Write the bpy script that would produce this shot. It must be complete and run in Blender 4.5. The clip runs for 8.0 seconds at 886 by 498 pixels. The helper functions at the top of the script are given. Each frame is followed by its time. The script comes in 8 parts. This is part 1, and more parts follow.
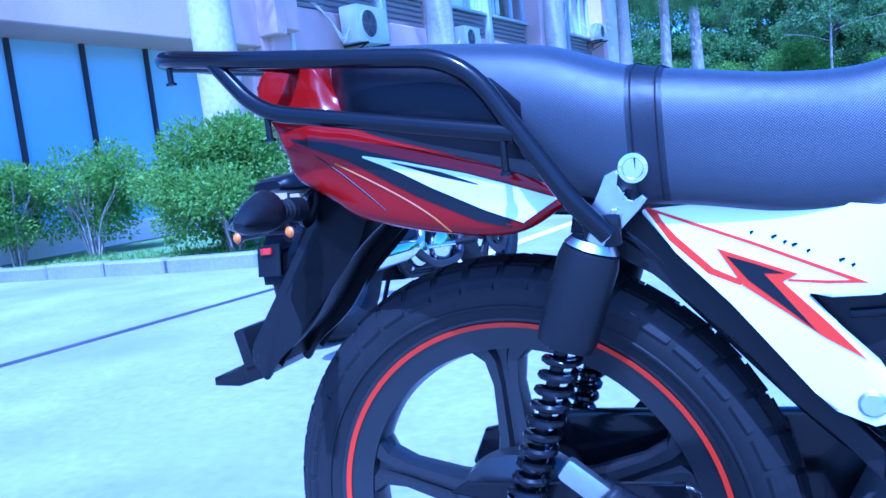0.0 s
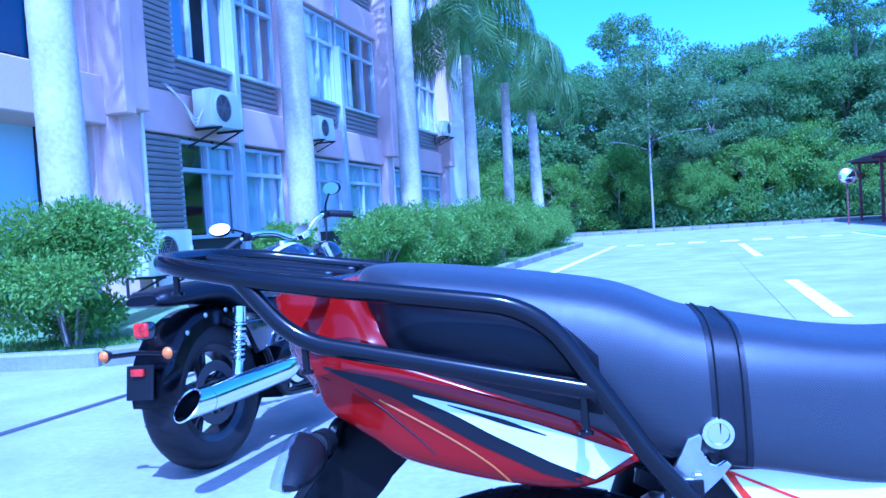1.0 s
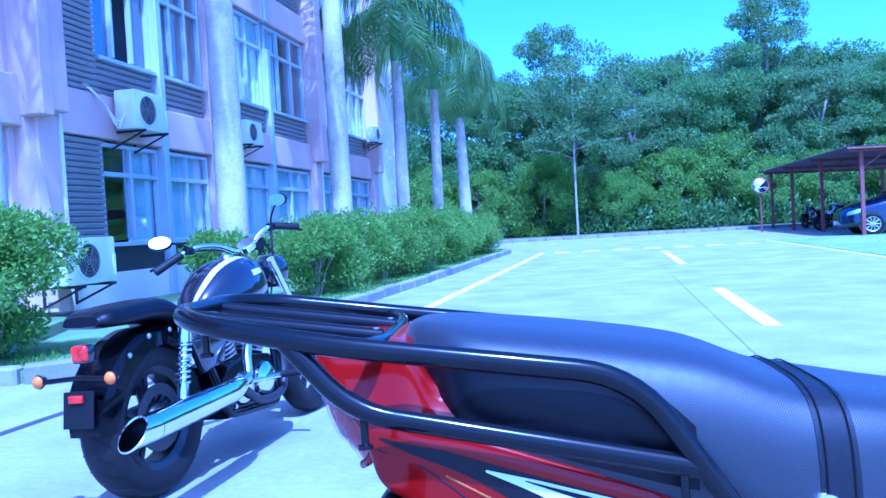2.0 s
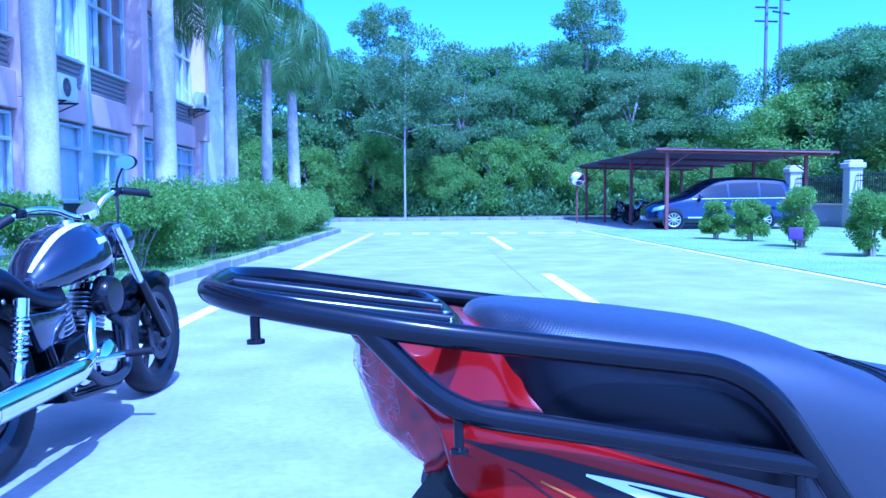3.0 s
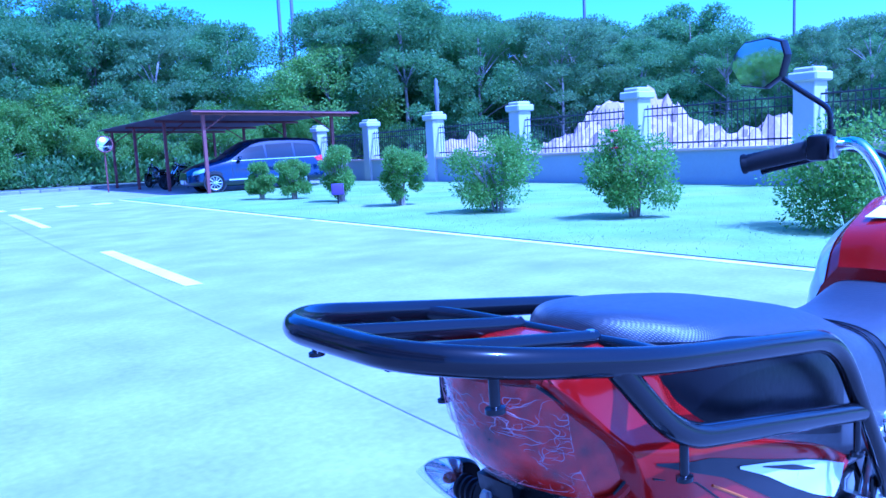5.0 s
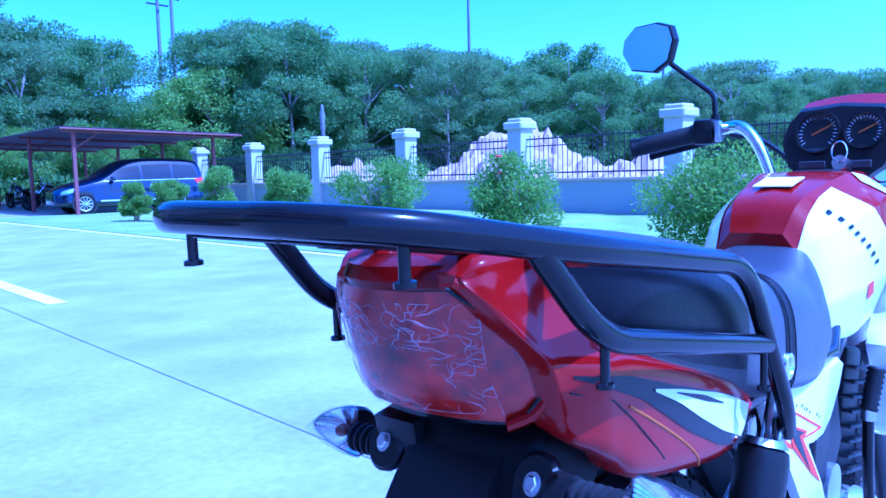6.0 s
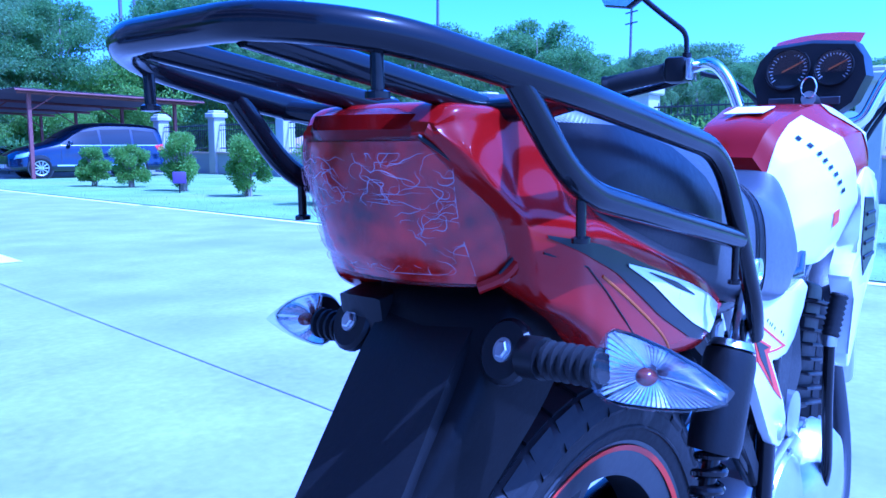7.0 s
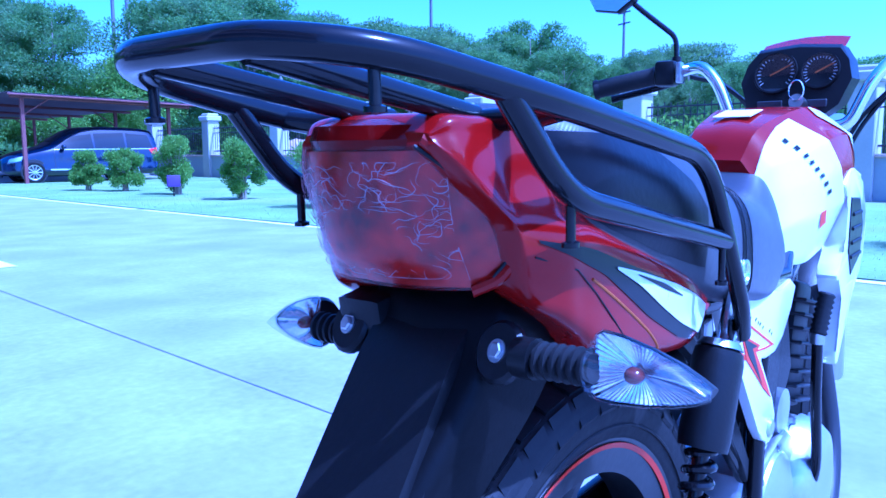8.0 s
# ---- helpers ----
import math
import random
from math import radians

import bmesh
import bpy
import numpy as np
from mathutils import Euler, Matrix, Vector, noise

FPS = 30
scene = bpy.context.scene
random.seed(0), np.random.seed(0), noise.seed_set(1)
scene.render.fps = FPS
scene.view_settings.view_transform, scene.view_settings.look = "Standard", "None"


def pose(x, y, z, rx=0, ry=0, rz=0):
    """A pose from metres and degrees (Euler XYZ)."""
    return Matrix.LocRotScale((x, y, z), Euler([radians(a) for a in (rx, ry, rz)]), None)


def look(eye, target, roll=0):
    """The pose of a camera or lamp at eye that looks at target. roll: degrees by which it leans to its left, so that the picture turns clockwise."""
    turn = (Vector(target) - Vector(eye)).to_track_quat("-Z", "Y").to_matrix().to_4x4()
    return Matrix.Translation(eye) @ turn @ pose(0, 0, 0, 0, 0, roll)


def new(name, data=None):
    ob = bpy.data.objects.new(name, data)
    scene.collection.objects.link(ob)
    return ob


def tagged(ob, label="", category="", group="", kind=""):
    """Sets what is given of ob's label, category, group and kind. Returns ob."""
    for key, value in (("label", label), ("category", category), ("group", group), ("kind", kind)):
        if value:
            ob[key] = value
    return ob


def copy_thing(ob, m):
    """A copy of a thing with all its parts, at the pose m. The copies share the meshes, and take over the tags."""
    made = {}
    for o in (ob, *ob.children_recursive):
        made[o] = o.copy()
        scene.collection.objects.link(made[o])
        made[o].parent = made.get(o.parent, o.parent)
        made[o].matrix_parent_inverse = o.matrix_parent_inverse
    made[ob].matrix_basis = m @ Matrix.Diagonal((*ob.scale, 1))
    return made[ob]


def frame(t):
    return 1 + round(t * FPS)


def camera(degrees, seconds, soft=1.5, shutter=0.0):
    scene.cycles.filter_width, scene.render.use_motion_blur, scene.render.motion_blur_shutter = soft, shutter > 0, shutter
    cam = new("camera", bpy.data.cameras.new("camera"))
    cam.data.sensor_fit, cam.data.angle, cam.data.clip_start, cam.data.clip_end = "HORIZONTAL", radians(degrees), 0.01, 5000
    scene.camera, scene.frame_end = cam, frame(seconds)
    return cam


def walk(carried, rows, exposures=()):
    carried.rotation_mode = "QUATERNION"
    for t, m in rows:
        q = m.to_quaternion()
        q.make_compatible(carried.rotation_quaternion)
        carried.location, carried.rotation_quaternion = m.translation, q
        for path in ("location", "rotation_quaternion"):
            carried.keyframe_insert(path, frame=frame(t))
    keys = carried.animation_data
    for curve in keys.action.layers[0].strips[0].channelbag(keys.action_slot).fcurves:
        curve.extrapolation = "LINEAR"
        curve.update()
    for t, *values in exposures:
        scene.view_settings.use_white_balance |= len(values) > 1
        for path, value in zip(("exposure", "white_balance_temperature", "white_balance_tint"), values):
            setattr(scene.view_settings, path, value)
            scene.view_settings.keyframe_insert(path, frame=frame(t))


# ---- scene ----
cam = camera(58.9, 8.0)
PATH = [
    (0, (0.2735, -0.8058, 0.7376), (-0.4535, 0.9848, 0.509), -6.2),
    (0.5, (0.1664, -0.7951, 0.8204), (-0.3153, 1.0812, 0.6286), -3.5),
    (1, (0.0681, -0.8019, 0.9011), (-0.2637, 1.1152, 0.8418), -3.6),
    (1.2, (0.0428, -0.797, 0.9206), (-0.2423, 1.1288, 0.9002), -3.7),
    (2.3, (-0.1119, -0.7123, 0.9508), (-0.2005, 1.2301, 0.868), -2.0),
    (2.5, (-0.145, -0.6929, 0.9488), (-0.1771, 1.2505, 0.8505), -0.7),
    (3, (-0.2793, -0.6432, 0.9488), (0.0107, 1.2777, 0.8272), -0.3),
    (3.5, (-0.4107, -0.6102, 0.9439), (0.1285, 1.2524, 0.7727), -1.0),
    (4, (-0.4914, -0.5138, 0.9274), (0.3172, 1.2417, 0.6997), -1.6),
    (4.5, (-0.5566, -0.3961, 0.9615), (0.5703, 1.1629, 0.6656), -2.5),
    (5, (-0.6267, -0.3727, 0.9936), (0.6608, 1.0656, 0.7474), -2.8),
    (5.2, (-0.6471, -0.3669, 0.9868), (0.7026, 1.0247, 0.8087), -4.1),
    (6.3, (-0.5956, -0.3221, 0.868), (0.9225, 0.8807, 0.6822), -0.2),
    (6.5, (-0.5956, -0.3211, 0.8505), (0.9284, 0.8749, 0.6647), 0.2),
    (7, (-0.5995, -0.3182, 0.8243), (0.942, 0.8447, 0.581), 0.1),
    (7.5, (-0.6063, -0.3202, 0.8272), (0.9439, 0.832, 0.5917), 0.1),
    (8, (-0.6141, -0.3289, 0.8291), (0.9352, 0.8243, 0.5888), -0.3),
]
walk(cam, [(t, look(e, g, r)) for t, e, g, r in PATH], [(0.0, 1.03, 3330, 26), (2.5, 1.12, 3330, 30), (4.0, 1.04, 3270, 32), (5.0, 1.04, 3240, 36), (8.0, 1.0, 3320, 35)])

# ---------------------------------------------------------------- light
SUN_TO = Vector((0.13, -0.58, 1.0)).normalized()
world = bpy.data.worlds.new("daylight")
scene.world = world
world.use_nodes = True
wn = world.node_tree.nodes
sky = wn.new("ShaderNodeTexSky")
sky.sky_type = "NISHITA"
sky.sun_disc = False
sky.sun_elevation = math.asin(SUN_TO.z)
sky.sun_rotation = math.atan2(SUN_TO.x, SUN_TO.y)
sky.air_density, sky.dust_density, sky.ozone_density = 0.9, 2.4, 1.0
world.node_tree.links.new(sky.outputs["Color"], wn["Background"].inputs["Color"])
wn["Background"].inputs["Strength"].default_value = 0.15
sun = new("sun", bpy.data.lights.new("sun", "SUN"))
sun.data.energy, sun.data.angle, sun.data.color = 3.9, radians(0.53), (1.0, 0.95, 0.88)
sun.matrix_world = look(SUN_TO * 50, (0, 0, 0))

# ---------------------------------------------------------------- tools
ROAD_TURN = radians(7.7)


def R(u, v, z=0.0):
    """A place given across (u) and along (v) the road."""
    return Vector((u * math.cos(ROAD_TURN) + v * math.sin(ROAD_TURN), v * math.cos(ROAD_TURN) - u * math.sin(ROAD_TURN), z))


ROAD = pose(0, 0, 0, 0, 0, -7.7)


def mat(name, color, rough=0.6, metal=0.0, vary=0.15, scale=6.0, fine=60.0, bump=0.15, coat=0.0, spec=0.5, object_random=0.0, island=0.0, dirt=None, dirt_amount=0.0, coords="Object"):
    m = bpy.data.materials.new(name)
    m.use_nodes = True
    nt = m.node_tree
    N, L = nt.nodes, nt.links
    b = N["Principled BSDF"]
    tc = N.new("ShaderNodeTexCoord")
    n1, n2 = N.new("ShaderNodeTexNoise"), N.new("ShaderNodeTexNoise")
    n1.inputs["Scale"].default_value, n2.inputs["Scale"].default_value = scale, fine
    n1.inputs["Detail"].default_value, n2.inputs["Detail"].default_value = 6, 4
    for n in (n1, n2):
        L.new(tc.outputs[coords], n.inputs["Vector"])
    mix = N.new("ShaderNodeMix")
    mix.data_type = "FLOAT"
    mix.inputs[0].default_value = 0.4
    L.new(n1.outputs["Fac"], mix.inputs[2])
    L.new(n2.outputs["Fac"], mix.inputs[3])
    ramp = N.new("ShaderNodeMapRange")
    ramp.inputs["From Min"].default_value, ramp.inputs["From Max"].default_value = 0.3, 0.7
    ramp.inputs["To Min"].default_value, ramp.inputs["To Max"].default_value = 1 - vary, 1 + vary
    L.new(mix.outputs[0], ramp.inputs["Value"])
    value = ramp.outputs["Result"]
    if object_random or island:
        src = N.new("ShaderNodeObjectInfo").outputs["Random"] if object_random else N.new("ShaderNodeNewGeometry").outputs["Random Per Island"]
        r2 = N.new("ShaderNodeMapRange")
        k = object_random or island
        r2.inputs["To Min"].default_value, r2.inputs["To Max"].default_value = 1 - k, 1 + k
        L.new(src, r2.inputs["Value"])
        mu = N.new("ShaderNodeMath")
        mu.operation = "MULTIPLY"
        L.new(value, mu.inputs[0])
        L.new(r2.outputs["Result"], mu.inputs[1])
        value = mu.outputs[0]
    vm = N.new("ShaderNodeVectorMath")
    vm.operation = "SCALE"
    vm.inputs[0].default_value = color[:3]
    L.new(value, vm.inputs["Scale"])
    out = vm.outputs[0]
    if dirt:
        n3 = N.new("ShaderNodeTexNoise")
        n3.inputs["Scale"].default_value, n3.inputs["Detail"].default_value = scale * 0.45, 8
        L.new(tc.outputs[coords], n3.inputs["Vector"])
        r3 = N.new("ShaderNodeMapRange")
        r3.inputs["From Min"].default_value, r3.inputs["From Max"].default_value = 0.5, 0.72
        r3.inputs["To Max"].default_value = dirt_amount
        L.new(n3.outputs["Fac"], r3.inputs["Value"])
        mc = N.new("ShaderNodeMix")
        mc.data_type = "RGBA"
        mc.inputs["B"].default_value = (*dirt, 1)
        L.new(r3.outputs["Result"], mc.inputs["Factor"])
        L.new(out, mc.inputs["A"])
        out = mc.outputs["Result"]
    L.new(out, b.inputs["Base Color"])
    b.inputs["Metallic"].default_value = metal
    b.inputs["Coat Weight"].default_value = coat
    b.inputs["Coat Roughness"].default_value = 0.04
    b.inputs["Specular IOR Level"].default_value = spec
    rr = N.new("ShaderNodeMapRange")
    rr.inputs["To Min"].default_value, rr.inputs["To Max"].default_value = max(0.01, rough * 0.8), min(1, rough * 1.2)
    L.new(n2.outputs["Fac"], rr.inputs["Value"])
    L.new(rr.outputs["Result"], b.inputs["Roughness"])
    if bump:
        bp = N.new("ShaderNodeBump")
        bp.inputs["Strength"].default_value, bp.inputs["Distance"].default_value = bump, 0.01
        L.new(mix.outputs[0], bp.inputs["Height"])
        L.new(bp.outputs["Normal"], b.inputs["Normal"])
    return m


def leaf_mat(name, color, color2, trans=0.35, rough=0.45):
    m = mat(name, color, rough, vary=0.2, scale=0.6, fine=9.0, bump=0.0, island=0.45, spec=0.25)
    N, L = m.node_tree.nodes, m.node_tree.links
    b, out = N["Principled BSDF"], N["Material Output"]
    tr = N.new("ShaderNodeBsdfTranslucent")
    tr.inputs["Color"].default_value = (*color2, 1)
    ms = N.new("ShaderNodeMixShader")
    ms.inputs["Fac"].default_value = trans
    L.new(b.outputs[0], ms.inputs[1])
    L.new(tr.outputs[0], ms.inputs[2])
    L.new(ms.outputs[0], out.inputs["Surface"])
    return m


def finish(bm, name, smooth=True, sharp=38):
    me = bpy.data.meshes.new(name)
    bmesh.ops.recalc_face_normals(bm, faces=bm.faces)
    if smooth:
        for f in bm.faces:
            f.smooth = True
        lim = radians(sharp)
        for e in bm.edges:
            e.smooth = len(e.link_faces) == 2 and e.calc_face_angle(0) < lim
    bm.to_mesh(me)
    bm.free()
    return me


def part(name, bm, material, parent=None, label="", smooth=True, sharp=38):
    me = bm if isinstance(bm, bpy.types.Mesh) else finish(bm, name, smooth, sharp)
    if material and not me.materials:
        me.materials.append(material)
    ob = new(name, me)
    ob.parent = parent
    if label:
        ob["label"] = label
    return ob


def thing(name, label, category, m=None, group="", kind=""):
    ob = new(name)
    ob.empty_display_size = 0.1
    if m:
        ob.matrix_world = m
    return tagged(ob, label, category, group, kind)


def solid(name, bm, material, label, category="", group="", kind="", smooth=True):
    return tagged(part(name, bm, material, None, "", smooth), label, category, group, kind)


def box(bm, c, s, bev=0.0, seg=2, m=None):
    """Box with centre c and full size s."""
    v = bmesh.ops.create_cube(bm, size=1.0, matrix=(m or Matrix()) @ Matrix.LocRotScale(c, None, s))["verts"]
    if bev:
        ed = list({e for x in v for e in x.link_edges})
        bmesh.ops.bevel(bm, geom=ed, offset=bev, segments=seg, affect="EDGES", profile=0.5, clamp_overlap=True)
    return bm


def boxed(c, s, bev=0.0, seg=2, m=None):
    return box(bmesh.new(), c, s, bev, seg, m)


def spline(pts, n=8, closed=False):
    """Smooth points through pts."""
    P = [Vector(p) for p in pts]
    out = []
    k = len(P)
    for i in range(k if closed else k - 1):
        a, b = P[i], P[(i + 1) % k]
        p0 = P[i - 1] if (i or closed) else a * 2 - b
        p3 = P[(i + 2) % k] if (i + 2 < k or closed) else b * 2 - a
        for j in range(n):
            t = j / n
            out.append(0.5 * (2 * a + (b - p0) * t + (2 * p0 - 5 * a + 4 * b - p3) * t * t + (3 * a - p0 - 3 * b + p3) * t ** 3))
    if not closed:
        out.append(P[-1])
    return out


def rounded(pts, rad, n=5, closed=False):
    """Polyline with its corners rounded off."""
    P = [Vector(p) for p in pts]
    out = []
    k = len(P)
    for i in range(k):
        if not closed and i in (0, k - 1):
            out.append(P[i])
            continue
        p, a, b = P[i], P[i - 1], P[(i + 1) % k]
        da, db = (a - p), (b - p)
        r = min(rad, da.length * 0.48, db.length * 0.48)
        q0, q1 = p + da.normalized() * r, p + db.normalized() * r
        for j in range(n + 1):
            t = j / n
            out.append((1 - t) ** 2 * q0 + 2 * t * (1 - t) * p + t * t * q1)
    return out


def tube(bm, pts, r, n=12, closed=False, caps=True):
    """A round tube along pts; r is a radius or one a point."""
    P = [Vector(p) for p in pts]
    k = len(P)
    rad = r if isinstance(r, (list, tuple)) else [r] * k
    rings = []
    up = None
    for i, p in enumerate(P):
        if closed:
            d = P[(i + 1) % k] - P[i - 1]
        else:
            d = P[min(i + 1, k - 1)] - P[max(i - 1, 0)]
        d.normalize()
        if up is None:
            up = d.orthogonal().normalized()
        up = (up - d * up.dot(d))
        up = up.normalized() if up.length > 1e-6 else d.orthogonal().normalized()
        s = d.cross(up)
        rings.append([bm.verts.new(p + (up * math.cos(a) + s * math.sin(a)) * rad[i]) for a in (2 * math.pi * j / n for j in range(n))])
    for i in range(k if closed else k - 1):
        A, B = rings[i], rings[(i + 1) % k]
        off = 0
        if closed and i == k - 1:
            off = min(range(n), key=lambda o: (A[0].co - B[o].co).length)
        for j in range(n):
            bm.faces.new((A[j], A[(j + 1) % n], B[(j + 1 + off) % n], B[(j + off) % n]))
    if caps and not closed:
        bm.faces.new(rings[0][::-1])
        bm.faces.new(rings[-1])
    return bm


def lathe(bm, prof, axis="y", at=(0, 0, 0), n=32, m=None, caps=False):
    """Profile of (radius, height) turned round an axis."""
    m = m or Matrix()
    rings = []
    for r, h in prof:
        ring = []
        for j in range(n):
            a = 2 * math.pi * j / n
            c, s = r * math.cos(a), r * math.sin(a)
            p = {"x": (h, c, s), "y": (c, h, s), "z": (c, s, h)}[axis]
            ring.append(bm.verts.new(m @ (Vector(p) + Vector(at))))
        rings.append(ring)
    for A, B in zip(rings, rings[1:]):
        for j in range(n):
            bm.faces.new((A[j], A[(j + 1) % n], B[(j + 1) % n], B[j]))
    for ring, (r, h) in ((rings[0], prof[0]), (rings[-1], prof[-1])):
        if caps and r > 1e-5:
            bm.faces.new(ring)
    bmesh.ops.remove_doubles(bm, verts=[v for ring in rings for v in ring], dist=1e-6)
    return bm


def loft(bm, sections, closed=True, caps=True):
    """Skin through rings of equally many points."""
    rings = [[bm.verts.new(p) for p in s] for s in sections]
    for A, B in zip(rings, rings[1:]):
        k = len(A)
        for j in range(k if closed else k - 1):
            try:
                bm.faces.new((A[j], A[(j + 1) % k], B[(j + 1) % k], B[j]))
            except ValueError:
                pass
    if caps and closed:
        for r in (rings[0], rings[-1]):
            try:
                bm.faces.new(r)
            except ValueError:
                pass
    return bm


def prism(bm, outline, axis, lo, hi, bev=0.0, m=None):
    """An outline of 2D points pushed along an axis from lo to hi."""
    def to3(p, h):
        q = {"x": (h, p[0], p[1]), "y": (p[0], h, p[1]), "z": (p[0], p[1], h)}[axis]
        return (m @ Vector(q)) if m else Vector(q)
    A = [bm.verts.new(to3(p, lo)) for p in outline]
    B = [bm.verts.new(to3(p, hi)) for p in outline]
    k = len(A)
    fs = [bm.faces.new(A[::-1]), bm.faces.new(B)]
    for j in range(k):
        fs.append(bm.faces.new((A[j], A[(j + 1) % k], B[(j + 1) % k], B[j])))
    if bev:
        ed = list({e for f in fs[:2] for e in f.edges})
        bmesh.ops.bevel(bm, geom=ed, offset=bev, segments=2, affect="EDGES", profile=0.5, clamp_overlap=True)
    return bm


def sphere(bm, c, r, sx=1, sy=1, sz=1, sub=2, m=None):
    bmesh.ops.create_icosphere(bm, subdivisions=sub, radius=r, matrix=(m or Matrix()) @ Matrix.Translation(c) @ Matrix.Diagonal((sx, sy, sz, 1)))
    return bm


def both(f):
    """Calls f for the right (-1) and the left (+1) side."""
    return [f(-1), f(1)]

# ---------------------------------------------------------------- materials
M_CONC = mat("worn_concrete", (0.268, 0.264, 0.247), 0.85, vary=0.28, scale=1.9, fine=26, bump=0.3, dirt=(0.17, 0.172, 0.16), dirt_amount=0.7, coords="Object")
M_JOINT = mat("joint_sealant", (0.17, 0.17, 0.17), 0.8, vary=0.3, scale=4, fine=30)
M_PAINT = mat("road_paint", (0.74, 0.73, 0.70), 0.7, vary=0.12, scale=3, fine=40, dirt=(0.5, 0.49, 0.46), dirt_amount=0.5)
M_KERB = mat("kerb_stone", (0.22, 0.215, 0.20), 0.9, vary=0.25, scale=3, fine=40, bump=0.4, object_random=0.15)
M_LAWN = mat("dry_lawn", (0.195, 0.262, 0.090), 0.95, vary=0.35, scale=0.9, fine=30, bump=0.6, dirt=(0.285, 0.315, 0.15), dirt_amount=0.75)
# bed grass made darker than the lawn, the palms' shade in its colour
M_BED = mat("grass_shade_in_colour", (0.14, 0.21, 0.07), 0.95, vary=0.35, scale=1.5, fine=30, bump=0.6, dirt=(0.20, 0.19, 0.11), dirt_amount=0.5)
M_PINK = mat("pink_render", (0.57, 0.42, 0.37), 0.85, vary=0.10, scale=0.8, fine=30, bump=0.2, dirt=(0.30, 0.23, 0.20), dirt_amount=0.6)
M_CREAM = mat("cream_render", (0.72, 0.68, 0.60), 0.85, vary=0.08, scale=0.8, fine=30, bump=0.15, dirt=(0.52, 0.49, 0.44), dirt_amount=0.3)
M_LOUVRE = mat("grey_louvre", (0.27, 0.255, 0.25), 0.6, vary=0.12, scale=2, fine=30, bump=0.05)
M_WFRAME = mat("window_aluminium", (0.55, 0.57, 0.60), 0.45, metal=0.3, vary=0.08, scale=3, fine=30, bump=0.03)
# dark colour that stands in for the shade inside the rooms
M_ROOM = mat("room_shade_fill", (0.10, 0.11, 0.13), 0.9, vary=0.3, scale=0.8, fine=5, bump=0)
M_CURTAIN = mat("pale_curtain", (0.74, 0.76, 0.78), 0.9, vary=0.10, scale=1.2, fine=14, bump=0.2)


def glass_mat(name, color, rough=0.03, trans=0.0):
    m = bpy.data.materials.new(name)
    m.use_nodes = True
    b = m.node_tree.nodes["Principled BSDF"]
    b.inputs["Base Color"].default_value = (*color, 1)
    b.inputs["Roughness"].default_value = rough
    b.inputs["Transmission Weight"].default_value = trans
    b.inputs["IOR"].default_value = 1.5
    return m


def thin_glass(name, color, opacity=0.25):
    """A thin pane: clear, with a mirror sheen that grows at grazing angles."""
    m = bpy.data.materials.new(name)
    m.use_nodes = True
    N, L = m.node_tree.nodes, m.node_tree.links
    tr, gl, mx, fr = N.new("ShaderNodeBsdfTransparent"), N.new("ShaderNodeBsdfGlossy"), N.new("ShaderNodeMixShader"), N.new("ShaderNodeLayerWeight")
    tr.inputs["Color"].default_value = (*color, 1)
    gl.inputs["Roughness"].default_value = 0.03
    fr.inputs["Blend"].default_value = 0.25
    pw, ad = N.new("ShaderNodeMath"), N.new("ShaderNodeMath")
    pw.operation, ad.operation = "POWER", "MULTIPLY_ADD"
    pw.inputs[1].default_value = 3.0
    ad.use_clamp = True
    ad.inputs[1].default_value, ad.inputs[2].default_value = 0.7, opacity
    L.new(fr.outputs["Facing"], pw.inputs[0])
    L.new(pw.outputs[0], ad.inputs[0])
    L.new(ad.outputs[0], mx.inputs["Fac"])
    L.new(tr.outputs[0], mx.inputs[1])
    L.new(gl.outputs[0], mx.inputs[2])
    L.new(mx.outputs[0], N["Material Output"].inputs["Surface"])
    return m


M_PANE = thin_glass("window_glass", (0.94, 0.97, 0.98), 0.16)
# opaque blue glass, base colour lightened in place of reflected sky
M_BLUEGLASS = glass_mat("blue_glass_sky_in_colour", (0.46, 0.58, 0.66), 0.10)
M_DARKGLASS = glass_mat("dark_tinted_glass", (0.05, 0.09, 0.15), 0.06)
M_ACWHITE = mat("ac_white_paint", (0.72, 0.72, 0.69), 0.45, vary=0.06, scale=3, fine=25, bump=0.02, dirt=(0.5, 0.48, 0.43), dirt_amount=0.3)
M_DARK = mat("dark_plastic", (0.025, 0.025, 0.028), 0.5, vary=0.15, scale=8, fine=80, bump=0.05)
M_IRON = mat("black_iron", (0.03, 0.03, 0.033), 0.5, metal=0.4, vary=0.2, scale=5, fine=50, bump=0.05)
M_RUST = mat("rust_red_steel", (0.15, 0.055, 0.05), 0.7, vary=0.25, scale=4, fine=40, bump=0.1)
M_SHEET = mat("weathered_sheet", (0.11, 0.095, 0.095), 0.7, vary=0.2, scale=1.2, fine=20, bump=0.1)
M_TRUNKP = mat("palm_trunk", (0.42, 0.385, 0.34), 0.9, vary=0.34, scale=1.6, fine=22, bump=0.5)
M_SHAFT = mat("palm_crownshaft", (0.16, 0.30, 0.09), 0.5, vary=0.15, scale=2, fine=20, bump=0.05)
M_BARK = mat("pale_bark", (0.30, 0.27, 0.23), 0.9, vary=0.3, scale=3, fine=30, bump=0.6)
M_LEAF_A = leaf_mat("hedge_leaf", (0.145, 0.235, 0.035), (0.38, 0.55, 0.06))
M_LEAF_B = leaf_mat("tree_leaf", (0.115, 0.188, 0.058), (0.30, 0.46, 0.10), 0.37, 0.55)
